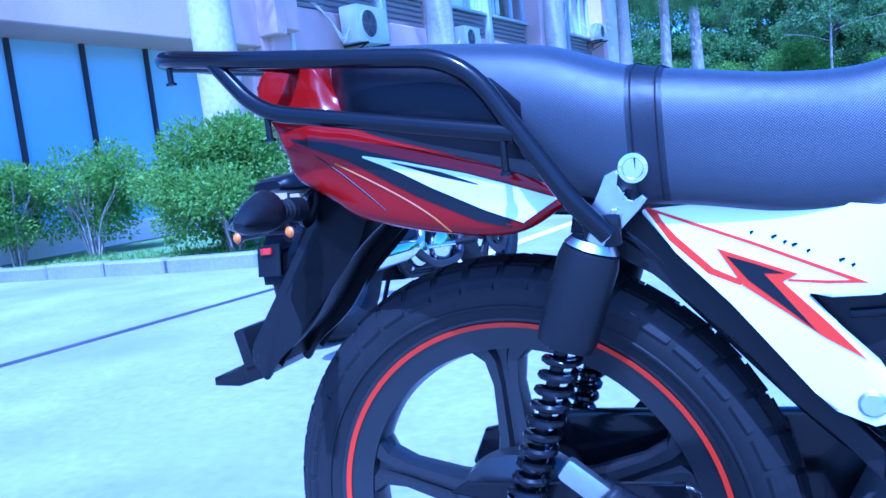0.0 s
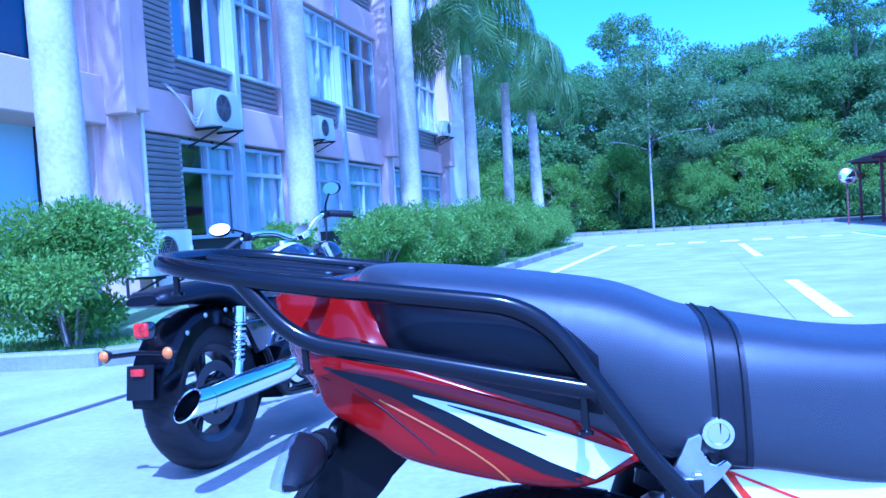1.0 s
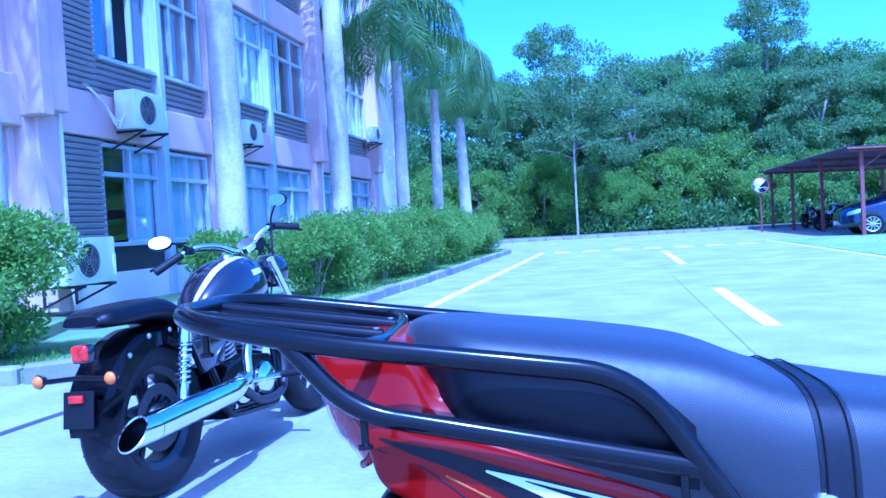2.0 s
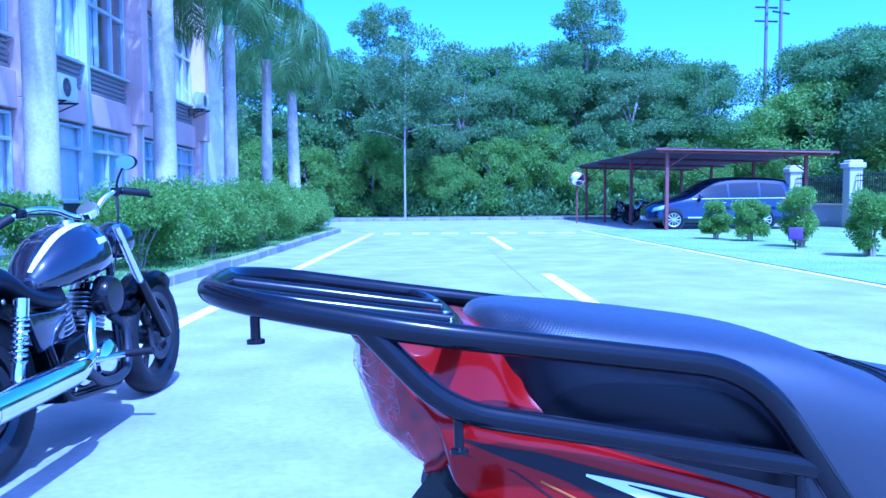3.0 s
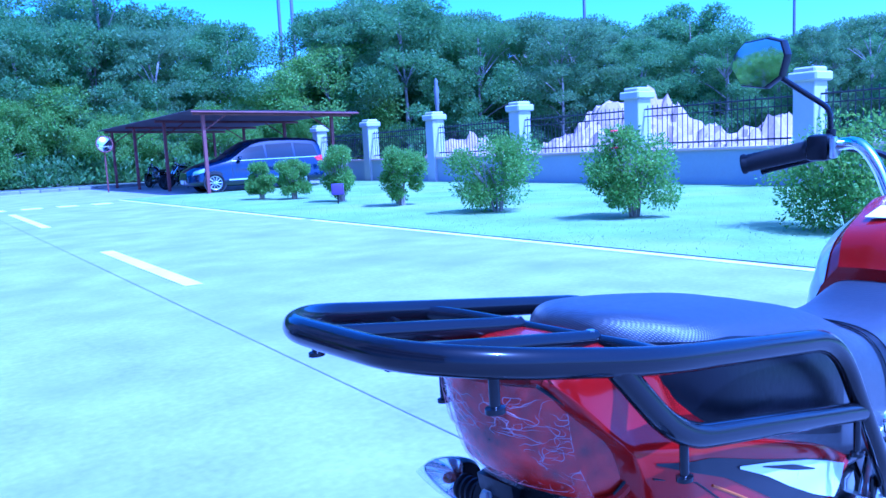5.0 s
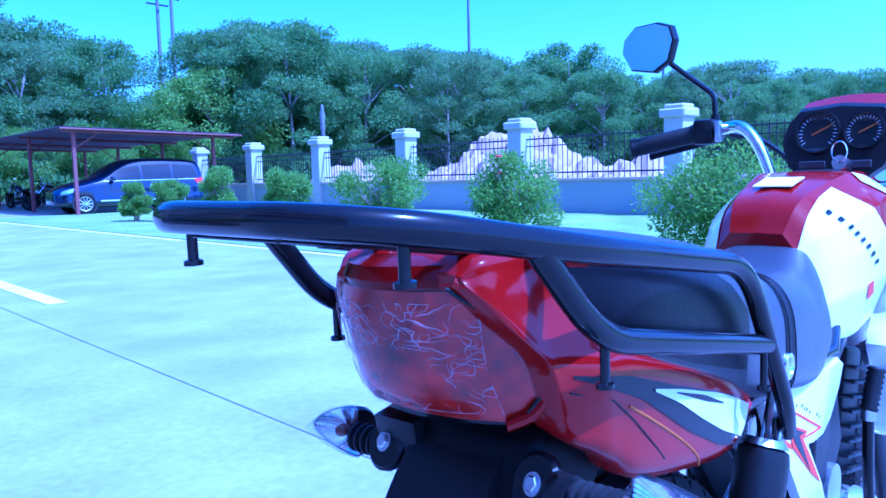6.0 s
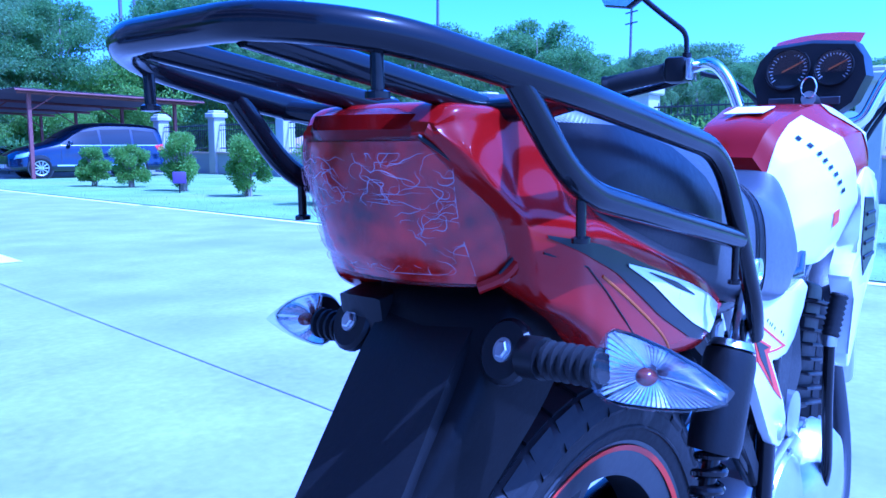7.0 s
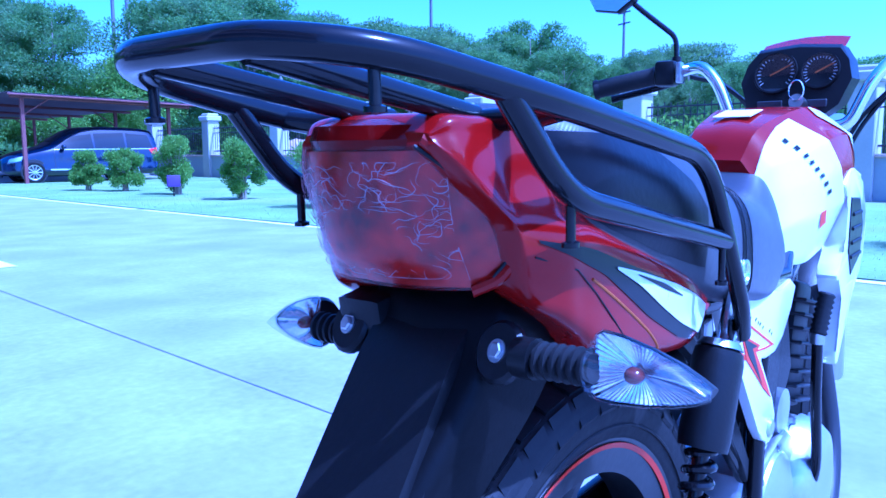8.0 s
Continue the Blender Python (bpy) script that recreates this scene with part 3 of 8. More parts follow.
def palm(m, h, r, seed, group="royal palms"):
    root = thing("palm_tree", "tall royal palm with a smooth grey trunk", "palm tree", m, group)
    rng = np.random.default_rng(seed)
    bm = bmesh.new()
    n = int(h / 0.11)
    lean = rng.uniform(-0.02, 0.02, 2)
    pts = [(lean[0] * z, lean[1] * z, z) for z in (h * i / n for i in range(n + 1))]
    rad = [r * (1.12 - 0.35 * (i / n)) * (1 + 0.018 * (i % 2)) * (1 + 0.1 * math.exp(-i * 0.4)) for i in range(n + 1)]
    tube(bm, pts, rad, 20)
    part("trunk", bm, M_TRUNKP, root, "ringed grey trunk", sharp=60)
    top = Vector(pts[-1])
    part("crownshaft", tube(bmesh.new(), [top + Vector((0, 0, z)) for z in (-0.05, 0.1, 0.5, 1.1, 1.5)], [r * 0.80, r * 0.92, r * 0.8, r * 0.55, r * 0.3], 16), M_SHAFT, root, "smooth green crownshaft")
    hub = top + Vector((0, 0, 1.35))
    for i in range(13):
        a = 2 * math.pi * i / 13 * 2.0 + rng.uniform(-0.2, 0.2)
        el = radians(rng.uniform(-15, 65))
        L = rng.uniform(2.6, 3.3)
        d = Vector((math.cos(a), math.sin(a), 0))
        rib = []
        p, e = hub.copy(), el
        for k in range(15):
            rib.append(p.copy())
            p = p + (d * math.cos(e) + Vector((0, 0, math.sin(e)))) * (L / 14)
            e -= radians(11.5) * (0.5 + k / 12)
        bm = bmesh.new()
        tube(bm, rib, [0.028 - 0.024 * k / 14 for k in range(15)], 5)
        side = d.cross(Vector((0, 0, 1)))
        rs = spline(rib, 6)
        for k in range(6, len(rs) - 1):
            q = rs[k]
            tdir = (rs[k + 1] - rs[k - 1]).normalized()
            ll = 0.75 * math.sin(math.pi * (0.12 + 0.82 * k / len(rs))) + 0.12
            for sgn in (-1, 1):
                tw = (-0.45, 0.15, 0.35, -0.15)[(k + (sgn > 0)) % 4]
                o = (side * sgn + tdir * rng.uniform(0.4, 0.75) + Vector((0, 0, tw - 0.3))).normalized()
                w = tdir * 0.012
                mid = q + o * ll * 0.55
                tip = q + o * ll + Vector((0, 0, -0.45 * ll * (1 + rng.random())))
                v = [bm.verts.new(x) for x in (q - w, q + w, mid + w * 1.3, mid - w * 1.3, tip)]
                bm.faces.new((v[0], v[1], v[2], v[3]))
                bm.faces.new((v[3], v[2], v[4]))
        part("frond", bm, M_LEAF_P, root, smooth=False)
    return root


for i, (v, h, r) in enumerate(((5.05, 10.0, 0.195), (9.6, 9.6, 0.20), (14.3, 8.8, 0.20), (19.2, 5.3, 0.17), (23.4, 5.2, 0.165), (28.6, 5.0, 0.215))):
    palm(Matrix.Translation(R(-5.2, v, 0.05)), h, r, 60 + i)


def tree(name, label, m, h, w, seed, mt, n=9000, size=0.22, trunk_h=0.35, trunk_r=0.13, group="", flat=0.6, clumps_n=85, bark=None):
    root = thing(name, label, "tree", m, group)
    rng = np.random.default_rng(seed)
    bm = bmesh.new()
    tube(bm, spline([(0, 0, -0.1), (rng.uniform(-0.2, 0.2), rng.uniform(-0.2, 0.2), h * 0.4), (rng.uniform(-0.4, 0.4), rng.uniform(-0.4, 0.4), h * 0.92)], 6), [trunk_r * (1 - 0.075 * j) for j in range(13)], 8)
    clumps = []
    for i in range(clumps_n):
        t = rng.random() ** 0.85
        a = rng.uniform(0, 2 * math.pi)
        z = h * (trunk_h + (0.97 - trunk_h) * t)
        env = (0.35 + 0.65 * math.sin(math.pi * min(1, 0.18 + 0.80 * t)) ** 0.6)
        rr = w * 0.5 * env * math.sqrt(rng.uniform(0.08, 1.0))
        cr = w * rng.uniform(0.055, 0.125)
        c = (rr * math.cos(a), rr * math.sin(a), z)
        clumps.append((c, cr))
        if i % 5 == 0:
            tube(bm, spline([(0, 0, z * 0.72), (c[0] * 0.5, c[1] * 0.5, z * 0.9), c], 3), [trunk_r * 0.3 * (1 - 0.13 * j) for j in range(7)], 5)
    part("trunk", bm, bark or M_BARK, root)
    part("crown", leaves(n, clump_place(clumps, flat), size, 0.55, seed), mt, root)
    return root


G4 = "trees behind the road"
kinds = [tree("tree", "dense dark green broadleaf tree", Matrix.Translation(R(-6, 42)), 8.5, 7.0, 101, M_LEAF_B, 34000, 0.15, 0.04, 0.14, G4),
         tree("tree", "dense dark green broadleaf tree", Matrix.Translation(R(3.5, 46)), 9.3, 7.5, 102, M_LEAF_B, 34000, 0.15, 0.05, 0.15, G4),
         tree("tree", "grey-green airy tree with layered crown", Matrix.Translation(R(9, 47)), 9.4, 8.0, 103, M_LEAF_C, 32000, 0.15, 0.14, 0.14, G4, 0.4),
         tree("tree", "tall slender grey-green tree", Matrix.Translation(R(-3.0, 45)), 12.0, 5.0, 104, M_LEAF_C, 26000, 0.14, 0.18, 0.14, G4, 0.7),
         tree("bush", "big rounded bush below the trees", Matrix.Translation(R(5.8, 42)), 5.0, 5.2, 105, M_LEAF_A, 26000, 0.12, 0.03, 0.08, G4, 0.8)]
FOREST = ((-10, 40, 0, 1), (-13, 46, 1, 1.1), (-3, 49, 1, 1.05), (-7.5, 50, 0, 1.15), (6, 52, 0, 1.1), (8.8, 44.5, 3, 1.04), (11, 52, 2, 1.05), (14.5, 48, 2, 1.0), (17, 44, 2, 1.0), (19.5, 49, 0, 1.15), (22, 44, 1, 1.05), (16, 53, 1, 1.1),
          (25, 47, 2, 1.0), (0.8, 39.8, 4, 0.62), (-3.2, 39.5, 4, 0.8), (-6.5, 38.8, 4, 0.7), (10, 40.5, 4, 0.7), (13.5, 40.5, 4, 0.75), (17, 41, 4, 0.8), (21, 40, 4, 0.85), (2.8, 40.4, 4, 0.8), (7.8, 39.9, 4, 0.66), (-9, 38, 4, 0.8), (-1.5, 43, 0, 0.85), (1.5, 42.5, 2, 0.8), (4.5, 43, 1, 0.85), (8.0, 43.5, 0, 0.95), (11, 43, 2, 0.85), (15, 43, 1, 0.9), (19, 42, 0, 0.95), (23, 41.5, 2, 1.0), (27, 42, 1, 1.0), (29, 47, 0, 1.1), (-5, 44, 2, 0.9), (3, 50, 2, 1.15), (9, 51, 1, 1.2), (13, 50, 0, 1.2))
# where the camera stands; trees are placed and sized by bearing from it
CAMERA_SPOT = Vector((-0.55, -0.45, 0.95))


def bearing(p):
    return math.degrees(math.atan2(p.x - CAMERA_SPOT.x, p.y - CAMERA_SPOT.y))


HEIGHTS = (8.5, 9.3, 9.4, 12.0, 5.0)
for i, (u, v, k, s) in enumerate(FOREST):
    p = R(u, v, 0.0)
    # trees in this bearing range left out to fit the camera's view
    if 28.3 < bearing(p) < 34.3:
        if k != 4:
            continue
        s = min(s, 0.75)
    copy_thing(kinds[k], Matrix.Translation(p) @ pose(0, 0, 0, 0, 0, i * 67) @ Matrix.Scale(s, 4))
# the wooded rise beyond the wall: its skyline, fitted to the camera's view, dips behind the carport
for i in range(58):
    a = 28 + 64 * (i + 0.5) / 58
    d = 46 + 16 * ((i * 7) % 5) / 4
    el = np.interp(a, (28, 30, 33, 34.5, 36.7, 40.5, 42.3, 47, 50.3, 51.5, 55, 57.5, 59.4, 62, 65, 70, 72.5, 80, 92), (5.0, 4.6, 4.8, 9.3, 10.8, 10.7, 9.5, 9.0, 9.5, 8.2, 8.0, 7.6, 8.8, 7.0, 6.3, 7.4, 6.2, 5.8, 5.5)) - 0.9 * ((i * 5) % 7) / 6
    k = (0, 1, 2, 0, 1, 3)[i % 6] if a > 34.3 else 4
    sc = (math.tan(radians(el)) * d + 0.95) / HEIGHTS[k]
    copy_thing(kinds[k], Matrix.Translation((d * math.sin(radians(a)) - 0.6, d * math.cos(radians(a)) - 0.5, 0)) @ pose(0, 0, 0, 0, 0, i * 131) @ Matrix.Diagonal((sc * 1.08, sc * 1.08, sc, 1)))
palm(pose(27.0, 36.6, 0), 4.9, 0.16, 71, "palms beyond the wall")
palm(pose(30.5, 39.0, 0), 4.6, 0.16, 72, "palms beyond the wall")
# the young tree with a white-washed stem
young = thing("young_tree", "slender young tree with a pale straight stem", "tree", Matrix.Translation(R(-1.4, 36.6, 0.12)))
bm = tube(bmesh.new(), [(0, 0, -0.1), (0, 0, 3.0), (0.05, 0, 6.0), (0.1, 0, 8.2)], [0.055, 0.045, 0.030, 0.012], 8)
for a, z, l in ((0.3, 4.0, 2.6), (3.3, 3.6, 1.8), (1.2, 5.2, 1.6), (4.4, 5.6, 1.6), (2.4, 6.3, 1.3)):
    tube(bm, spline([(0, 0, z), (l * 0.5 * math.cos(a), l * 0.5 * math.sin(a), z + 0.35), (l * math.cos(a), l * math.sin(a), z + 0.5)], 4), 0.012, 5)
part("stem", bm, mat("pale_stem", (0.30, 0.28, 0.25), 0.85, vary=0.15), young, "pale white-washed stem")
rng0 = np.random.default_rng(7)
part("crown", leaves(9000, clump_place([((rng0.uniform(-1.6, 1.6), rng0.uniform(-1.6, 1.6), rng0.uniform(4.6, 8.4)), rng0.uniform(0.4, 0.8)) for i in range(30)]), 0.15, 0.5, 9), M_LEAF_C, young)

# the overgrown bank behind the far kerb
bm = bmesh.new()
bmesh.ops.create_grid(bm, x_segments=70, y_segments=24, size=1)
for vv in bm.verts:
    x, y = vv.co.x * 62 + 20, vv.co.y * 14 + 53
    rise = 4.6 * min(1, max(0, (y - 39.5) / 14)) ** 0.8
    vv.co = R(x, y, 0.05 + rise + 0.35 * min(1, rise) * noise.fractal(Vector((x * 0.4, y * 0.4, 0)), 0.8, 2.0, 4))
solid("wooded_bank", bm, M_HILL, "dark overgrown earth bank under the trees", "ground", kind="structure")


def on_bank(rng):
    u, t = rng.uniform(-14, 30), rng.random() ** 1.4
    v = 38.6 + 13 * t
    z = 4.6 * max(0, (v - 39.5) / 14) ** 0.8 + 0.2 + 0.9 * rng.random() ** 2 * (1 + 0.8 * noise.noise(Vector((u * 0.5, v * 0.5, 0))))
    return R(u, v, z), (0, -0.4, 1)


solid("undergrowth", leaves(60000, on_bank, 0.26, 0.5, 77), M_LEAF_B, "tangled green undergrowth on the bank", "undergrowth", kind="stuff")


EDGE = list(zip(BED[1:-1], BED[2:]))
EDGE_P = np.array([min(6.0, (b - a).length) for a, b in EDGE])


def on_bed(rng):
    a, b = EDGE[rng.choice(len(EDGE), p=EDGE_P / EDGE_P.sum())]
    d = (b - a).normalized()
    return a.lerp(b, rng.random()) + Vector((-d.y, d.x, 0)) * (0.10 + 0.9 * rng.random() ** 1.5) + Vector((0, 0, 0.085)), (rng.normal(0, 0.3), rng.normal(0, 0.3), 1)


solid("grass", leaves(16000, on_bed, 0.055, 0.16, 91, 0.0), M_LEAF_A, "short green grass along the bed edge", "grass", kind="stuff")


def on_lawn(rng):
    v = rng.uniform(-2, 23)
    u = 4.62 - 0.015 * v + rng.random() ** 1.6 * 8
    return R(u + 0.25, v, 0.008), (rng.normal(0, 0.3), rng.normal(0, 0.3), 1)


M_BLADE = leaf_mat("dry_blade", (0.25, 0.30, 0.13), (0.42, 0.50, 0.20), 0.5, 0.7)
solid("grass", leaves(12000, on_lawn, 0.024, 0.22, 92, 0.0), M_BLADE, "thin uneven grass on the lawn", "grass", kind="stuff")

# ---------------------------------------------------------------- boundary wall, carport, car, poles
WALL_U = 13.1
wall = thing("boundary_wall", "grey rendered boundary wall with cream pillars and black railings", "wall", ROAD @ pose(WALL_U, 0, 0), kind="structure")
M_WALLG = mat("grey_render", (0.36, 0.36, 0.40), 0.9, vary=0.08, scale=0.7, fine=20, bump=0.1, dirt=(0.28, 0.28, 0.31), dirt_amount=0.4)
M_PILLAR = mat("pillar_render", (0.46, 0.43, 0.42), 0.85, vary=0.08, scale=1.5, fine=30, bump=0.15, dirt=(0.33, 0.31, 0.30), dirt_amount=0.4)
PILV = [7.66 + 4.06 * (i - 3) for i in range(9)]
bar_mesh = finish(tube(bmesh.new(), [(0, 0, 0), (0, 0, 0.96)], 0.010, 6), "railing_bar")
bar_mesh.materials.append(M_IRON)
for i, v in enumerate(PILV):
    p = part("pillar", boxed((0, v, 1.0), (0.42, 0.42, 2.0), 0.015, 1), M_PILLAR, wall, "cream rendered pillar", smooth=False)
    part("cap", boxed((0, v, 1.96), (0.56, 0.56, 0.17), 0.03, 1), M_PILLAR, p, smooth=False)
    part("cap", boxed((0, v, 2.08), (0.42, 0.42, 0.10), 0.03, 1), M_PILLAR, p, smooth=False)
    if i == len(PILV) - 1:
        break
    part("wall_panel", boxed((0, v + 2.03, 0.35), (0.24, 4.06 - 0.42, 0.70), 0.0), M_WALLG, wall, smooth=False)
    part("coping", boxed((0, v + 2.03, 0.728), (0.34, 4.06 - 0.42, 0.055), 0.01, 1), M_PINK, wall, smooth=False)
    rail = part("railing", tube(bmesh.new(), [(0, v + 0.2, 1.64), (0, v + 3.86, 1.64)], 0.018, 6), M_IRON, wall, "black iron railing")
    part("rail", tube(bmesh.new(), [(0, v + 0.2, 0.88), (0, v + 3.86, 0.88)], 0.018, 6), M_IRON, rail)
    part("rail", tube(bmesh.new(), [(0, v + 0.2, 1.48), (0, v + 3.86, 1.48)], 0.013, 6), M_IRON, rail)
    for k in range(27):
        b = part("railing_bar", bar_mesh, None, rail)
        b.location = (0, v + 0.30 + k * 0.133, 0.76)

# broken rock heaped beyond the wall
bm = bmesh.new()
bmesh.ops.create_grid(bm, x_segments=60, y_segments=24, size=1)
for vv in bm.verts:
    x, y = vv.co.x, vv.co.y
    h = 3.1 * max(0, 1 - abs(y)) ** 0.7 * (0.75 + 0.25 * math.sin(x * 5 + 1)) * min(1, (1 - abs(x)) * 5)
    vv.co = Vector((y * 5, x * 13, h + 0.5 * h * noise.fractal(Vector((x * 9, y * 5, 0)), 0.8, 2.2, 5)))
rock = solid("quarry_mound", bm, M_ROCK, "heap of pale broken rock beyond the wall", "rock heap", smooth=False)
rock.matrix_world = ROAD @ pose(21.5, 18.5, -0.2) @ Matrix.Diagonal((0.85, 0.50, 0.80, 1))
rock2 = tagged(rock.copy(), "heap of pale broken rock beyond the wall", "rock heap")
scene.collection.objects.link(rock2)
rock2.matrix_world = ROAD @ pose(20.2, 27.5, -0.3) @ Matrix.Diagonal((0.68, 0.33, 0.52, 1))

# carport
carport = thing("carport", "open carport with rust-red posts and a dark sheet roof", "carport", ROAD @ pose(6.92, 22.9, 0))
for x, y in ((0, 0), (0, 4.2), (0, 8.4), (0, 12.2), (4.35, 0.3), (4.35, 4.2), (4.35, 8.4), (4.35, 12.2)):
    zt = 2.36 - 0.024 * x
    p = part("post", boxed((x, y, zt / 2), (0.10, 0.10, zt), 0.008, 1), M_RUST, carport, smooth=False)
    s = 1 if x < 2 else -1
    part("brace", tube(bmesh.new(), [(x, y, zt - 0.50), (x + 0.8 * s, y, zt + 0.03)], 0.022, 6), M_RUST, p)
for y in (0, 4.2, 8.4, 12.2):
    part("rafter", tube(bmesh.new(), [(-0.3, y, 2.37), (4.9, y, 2.24)], 0.045, 6), M_RUST, carport)
bm = bmesh.new()
n = 150
rows = [[bm.verts.new((x, -0.3 + 13.2 * i / n, 2.46 + 0.020 * math.sin(i * 2.1) + dz)) for i in range(n + 1)] for x, dz in ((-0.45, 0), (5.05, -0.12))]
for i in range(n):
    bm.faces.new((rows[0][i], rows[0][i + 1], rows[1][i + 1], rows[1][i]))
bmesh.ops.solidify(bm, geom=bm.faces[:], thickness=0.03)
part("roof_sheet", bm, M_SHEET, carport, "dark corrugated roof sheet")
part("fascia", tube(bmesh.new(), [(-0.43, -0.30, 2.41), (5.05, -0.30, 2.29)], 0.028, 6), M_RUST, carport)

mirror = thing("convex_mirror", "round convex traffic mirror on a post", "mirror", Matrix.Translation(R(5.63, 30.5)) @ Matrix.Scale(0.80, 4))
part("post", tube(bmesh.new(), [(0, 0, 0), (0, 0, 2.4)], 0.04, 8), M_RUST, mirror)
M_MIRROR = mat("mirror_face", (0.9, 0.9, 0.9), 0.03, metal=1.0, vary=0.01, bump=0)
mm = pose(0, -0.08, 2.2, 80, 0, 0)
part("face", lathe(bmesh.new(), [(0, 0.10), (0.15, 0.085), (0.3, 0.04), (0.36, 0.0)], "z", n=24, m=mm), M_MIRROR, mirror, "silvered convex mirror face")
part("rim", tube(bmesh.new(), [mm @ Vector((0.37 * math.cos(t), 0.37 * math.sin(t), 0)) for t in [2 * math.pi * i / 24 for i in range(24)]], 0.025, 6, True), M_RUST, mirror)

M_POLE = mat("weathered_pole", (0.16, 0.16, 0.17), 0.85, vary=0.15, scale=2, fine=30)
for i, (x, y, h, arms) in enumerate(((29.0, 48.6, 15, 3), (29.8, 48.2, 15.5, 3), (48.3, 37.1, 15.0, 0), (62.8, 27.8, 12.8, 2))):
    pole = thing("power_pole", "tall concrete power pole with cross-arms", "pole", pose(x, y, 0, 0, 0, 20 * i), "power poles")
    part("shaft", tube(bmesh.new(), [(0, 0, -0.1), (0, 0, h)], [0.17, 0.10], 8), M_POLE, pole)
    for k in range(arms):
        part("cross_arm", boxed((0, 0, h - 0.5 - k * 0.9), (1.6, 0.1, 0.1)), M_IRON, pole, smooth=False)

post = thing("stone_post", "slender pale stone post standing beyond the wall", "post", pose(23.4, 26.4, 0) @ Matrix.Diagonal((0.75, 0.75, 1.14, 1)))
part("shaft", lathe(bmesh.new(), [(0.16, 0), (0.13, 0.3), (0.11, 2.6), (0.15, 2.7), (0.13, 2.95), (0.17, 3.2), (0.10, 3.4), (0.12, 3.5), (0.06, 3.62), (0, 3.64)], "z", n=14), M_POLE, post)
sign = thing("lawn_sign", "small purple sign box on a short stick", "sign", Matrix.Translation(R(6.5, 13.6)) @ pose(0, 0, 0, 0, 0, -30))
part("stick", tube(bmesh.new(), [(0, 0, 0), (0, 0, 0.22)], 0.015, 6), M_IRON, sign)
part("box", boxed((0, 0, 0.30), (0.24, 0.10, 0.22), 0.012, 2), mat("purple_paint", (0.10, 0.05, 0.22), 0.5, vary=0.12, scale=8, fine=60), sign, "purple painted box")

# ---------------------------------------------------------------- vehicle materials
M_RED = mat("red_metallic_paint", (0.155, 0.0015, 0.0006), 0.22, vary=0.04, scale=3, fine=400, bump=0.0, coat=0.32, spec=0.12)
M_WHITE = mat("white_gloss_paint", (0.84, 0.84, 0.82), 0.3, vary=0.02, scale=3, fine=200, bump=0.0, coat=0.8)
M_DECALW = mat("silver_white_decal", (0.70, 0.72, 0.74), 0.3, vary=0.02, bump=0, coat=0.6)
M_DECALK = mat("black_decal", (0.008, 0.008, 0.010), 0.3, vary=0.05, bump=0, coat=0.1, spec=0.2)
M_DECALR = mat("red_decal", (0.46, 0.028, 0.006), 0.35, vary=0.03, bump=0, coat=0.1, spec=0.2)
# orange of the dial needles and of the painted reflection line
M_ORANGE = mat("orange_needle_and_reflection", (0.30, 0.085, 0.008), 0.45, vary=0.03, bump=0, coat=0.0, spec=0.2)
M_GLOSSK = mat("black_gloss_tube", (0.005, 0.005, 0.006), 0.16, vary=0.1, scale=10, fine=120, bump=0.01, coat=0.16, spec=0.2)
M_PLASK = mat("black_satin_plastic", (0.008, 0.008, 0.009), 0.40, vary=0.15, scale=12, fine=220, bump=0.06, dirt=(0.02, 0.019, 0.018), dirt_amount=0.2, spec=0.22)
M_RUBBER = mat("tyre_rubber", (0.010, 0.010, 0.011), 0.6, vary=0.25, scale=9, fine=90, bump=0.15, dirt=(0.04, 0.037, 0.034), dirt_amount=0.3, spec=0.25)
M_RIM = mat("black_cast_rim", (0.010, 0.010, 0.011), 0.35, vary=0.1, scale=10, fine=120, bump=0.03, coat=0.15)
M_CHROME = mat("chrome", (0.80, 0.81, 0.83), 0.07, metal=1.0, vary=0.03, scale=8, fine=60, bump=0.0)
M_ZINC = mat("zinc_plate", (0.50, 0.51, 0.52), 0.30, metal=1.0, vary=0.15, scale=20, fine=120, bump=0.05)
M_ALU = mat("cast_aluminium", (0.58, 0.59, 0.60), 0.36, metal=0.9, vary=0.08, scale=10, fine=150, bump=0.08)
M_AMBER = glass_mat("amber_plastic", (0.75, 0.22, 0.02), 0.15, 0.3)
M_REDLENS = mat("red_lens", (0.46, 0.012, 0.004), 0.14, vary=0.8, scale=22, fine=90, bump=0.25, coat=0.4)
M_REFLECT = mat("lamp_reflector", (0.80, 0.80, 0.82), 0.14, metal=1.0, vary=0.05, scale=140, fine=420, bump=0.03)
M_CLEAR = thin_glass("clear_lens", (0.92, 0.94, 0.96), 0.10)
M_DIAL = mat("dial_face", (0.03, 0.032, 0.04), 0.5, vary=0.05, bump=0)
M_LABELP = mat("paper_label", (0.82, 0.80, 0.72), 0.6, vary=0.03, bump=0)


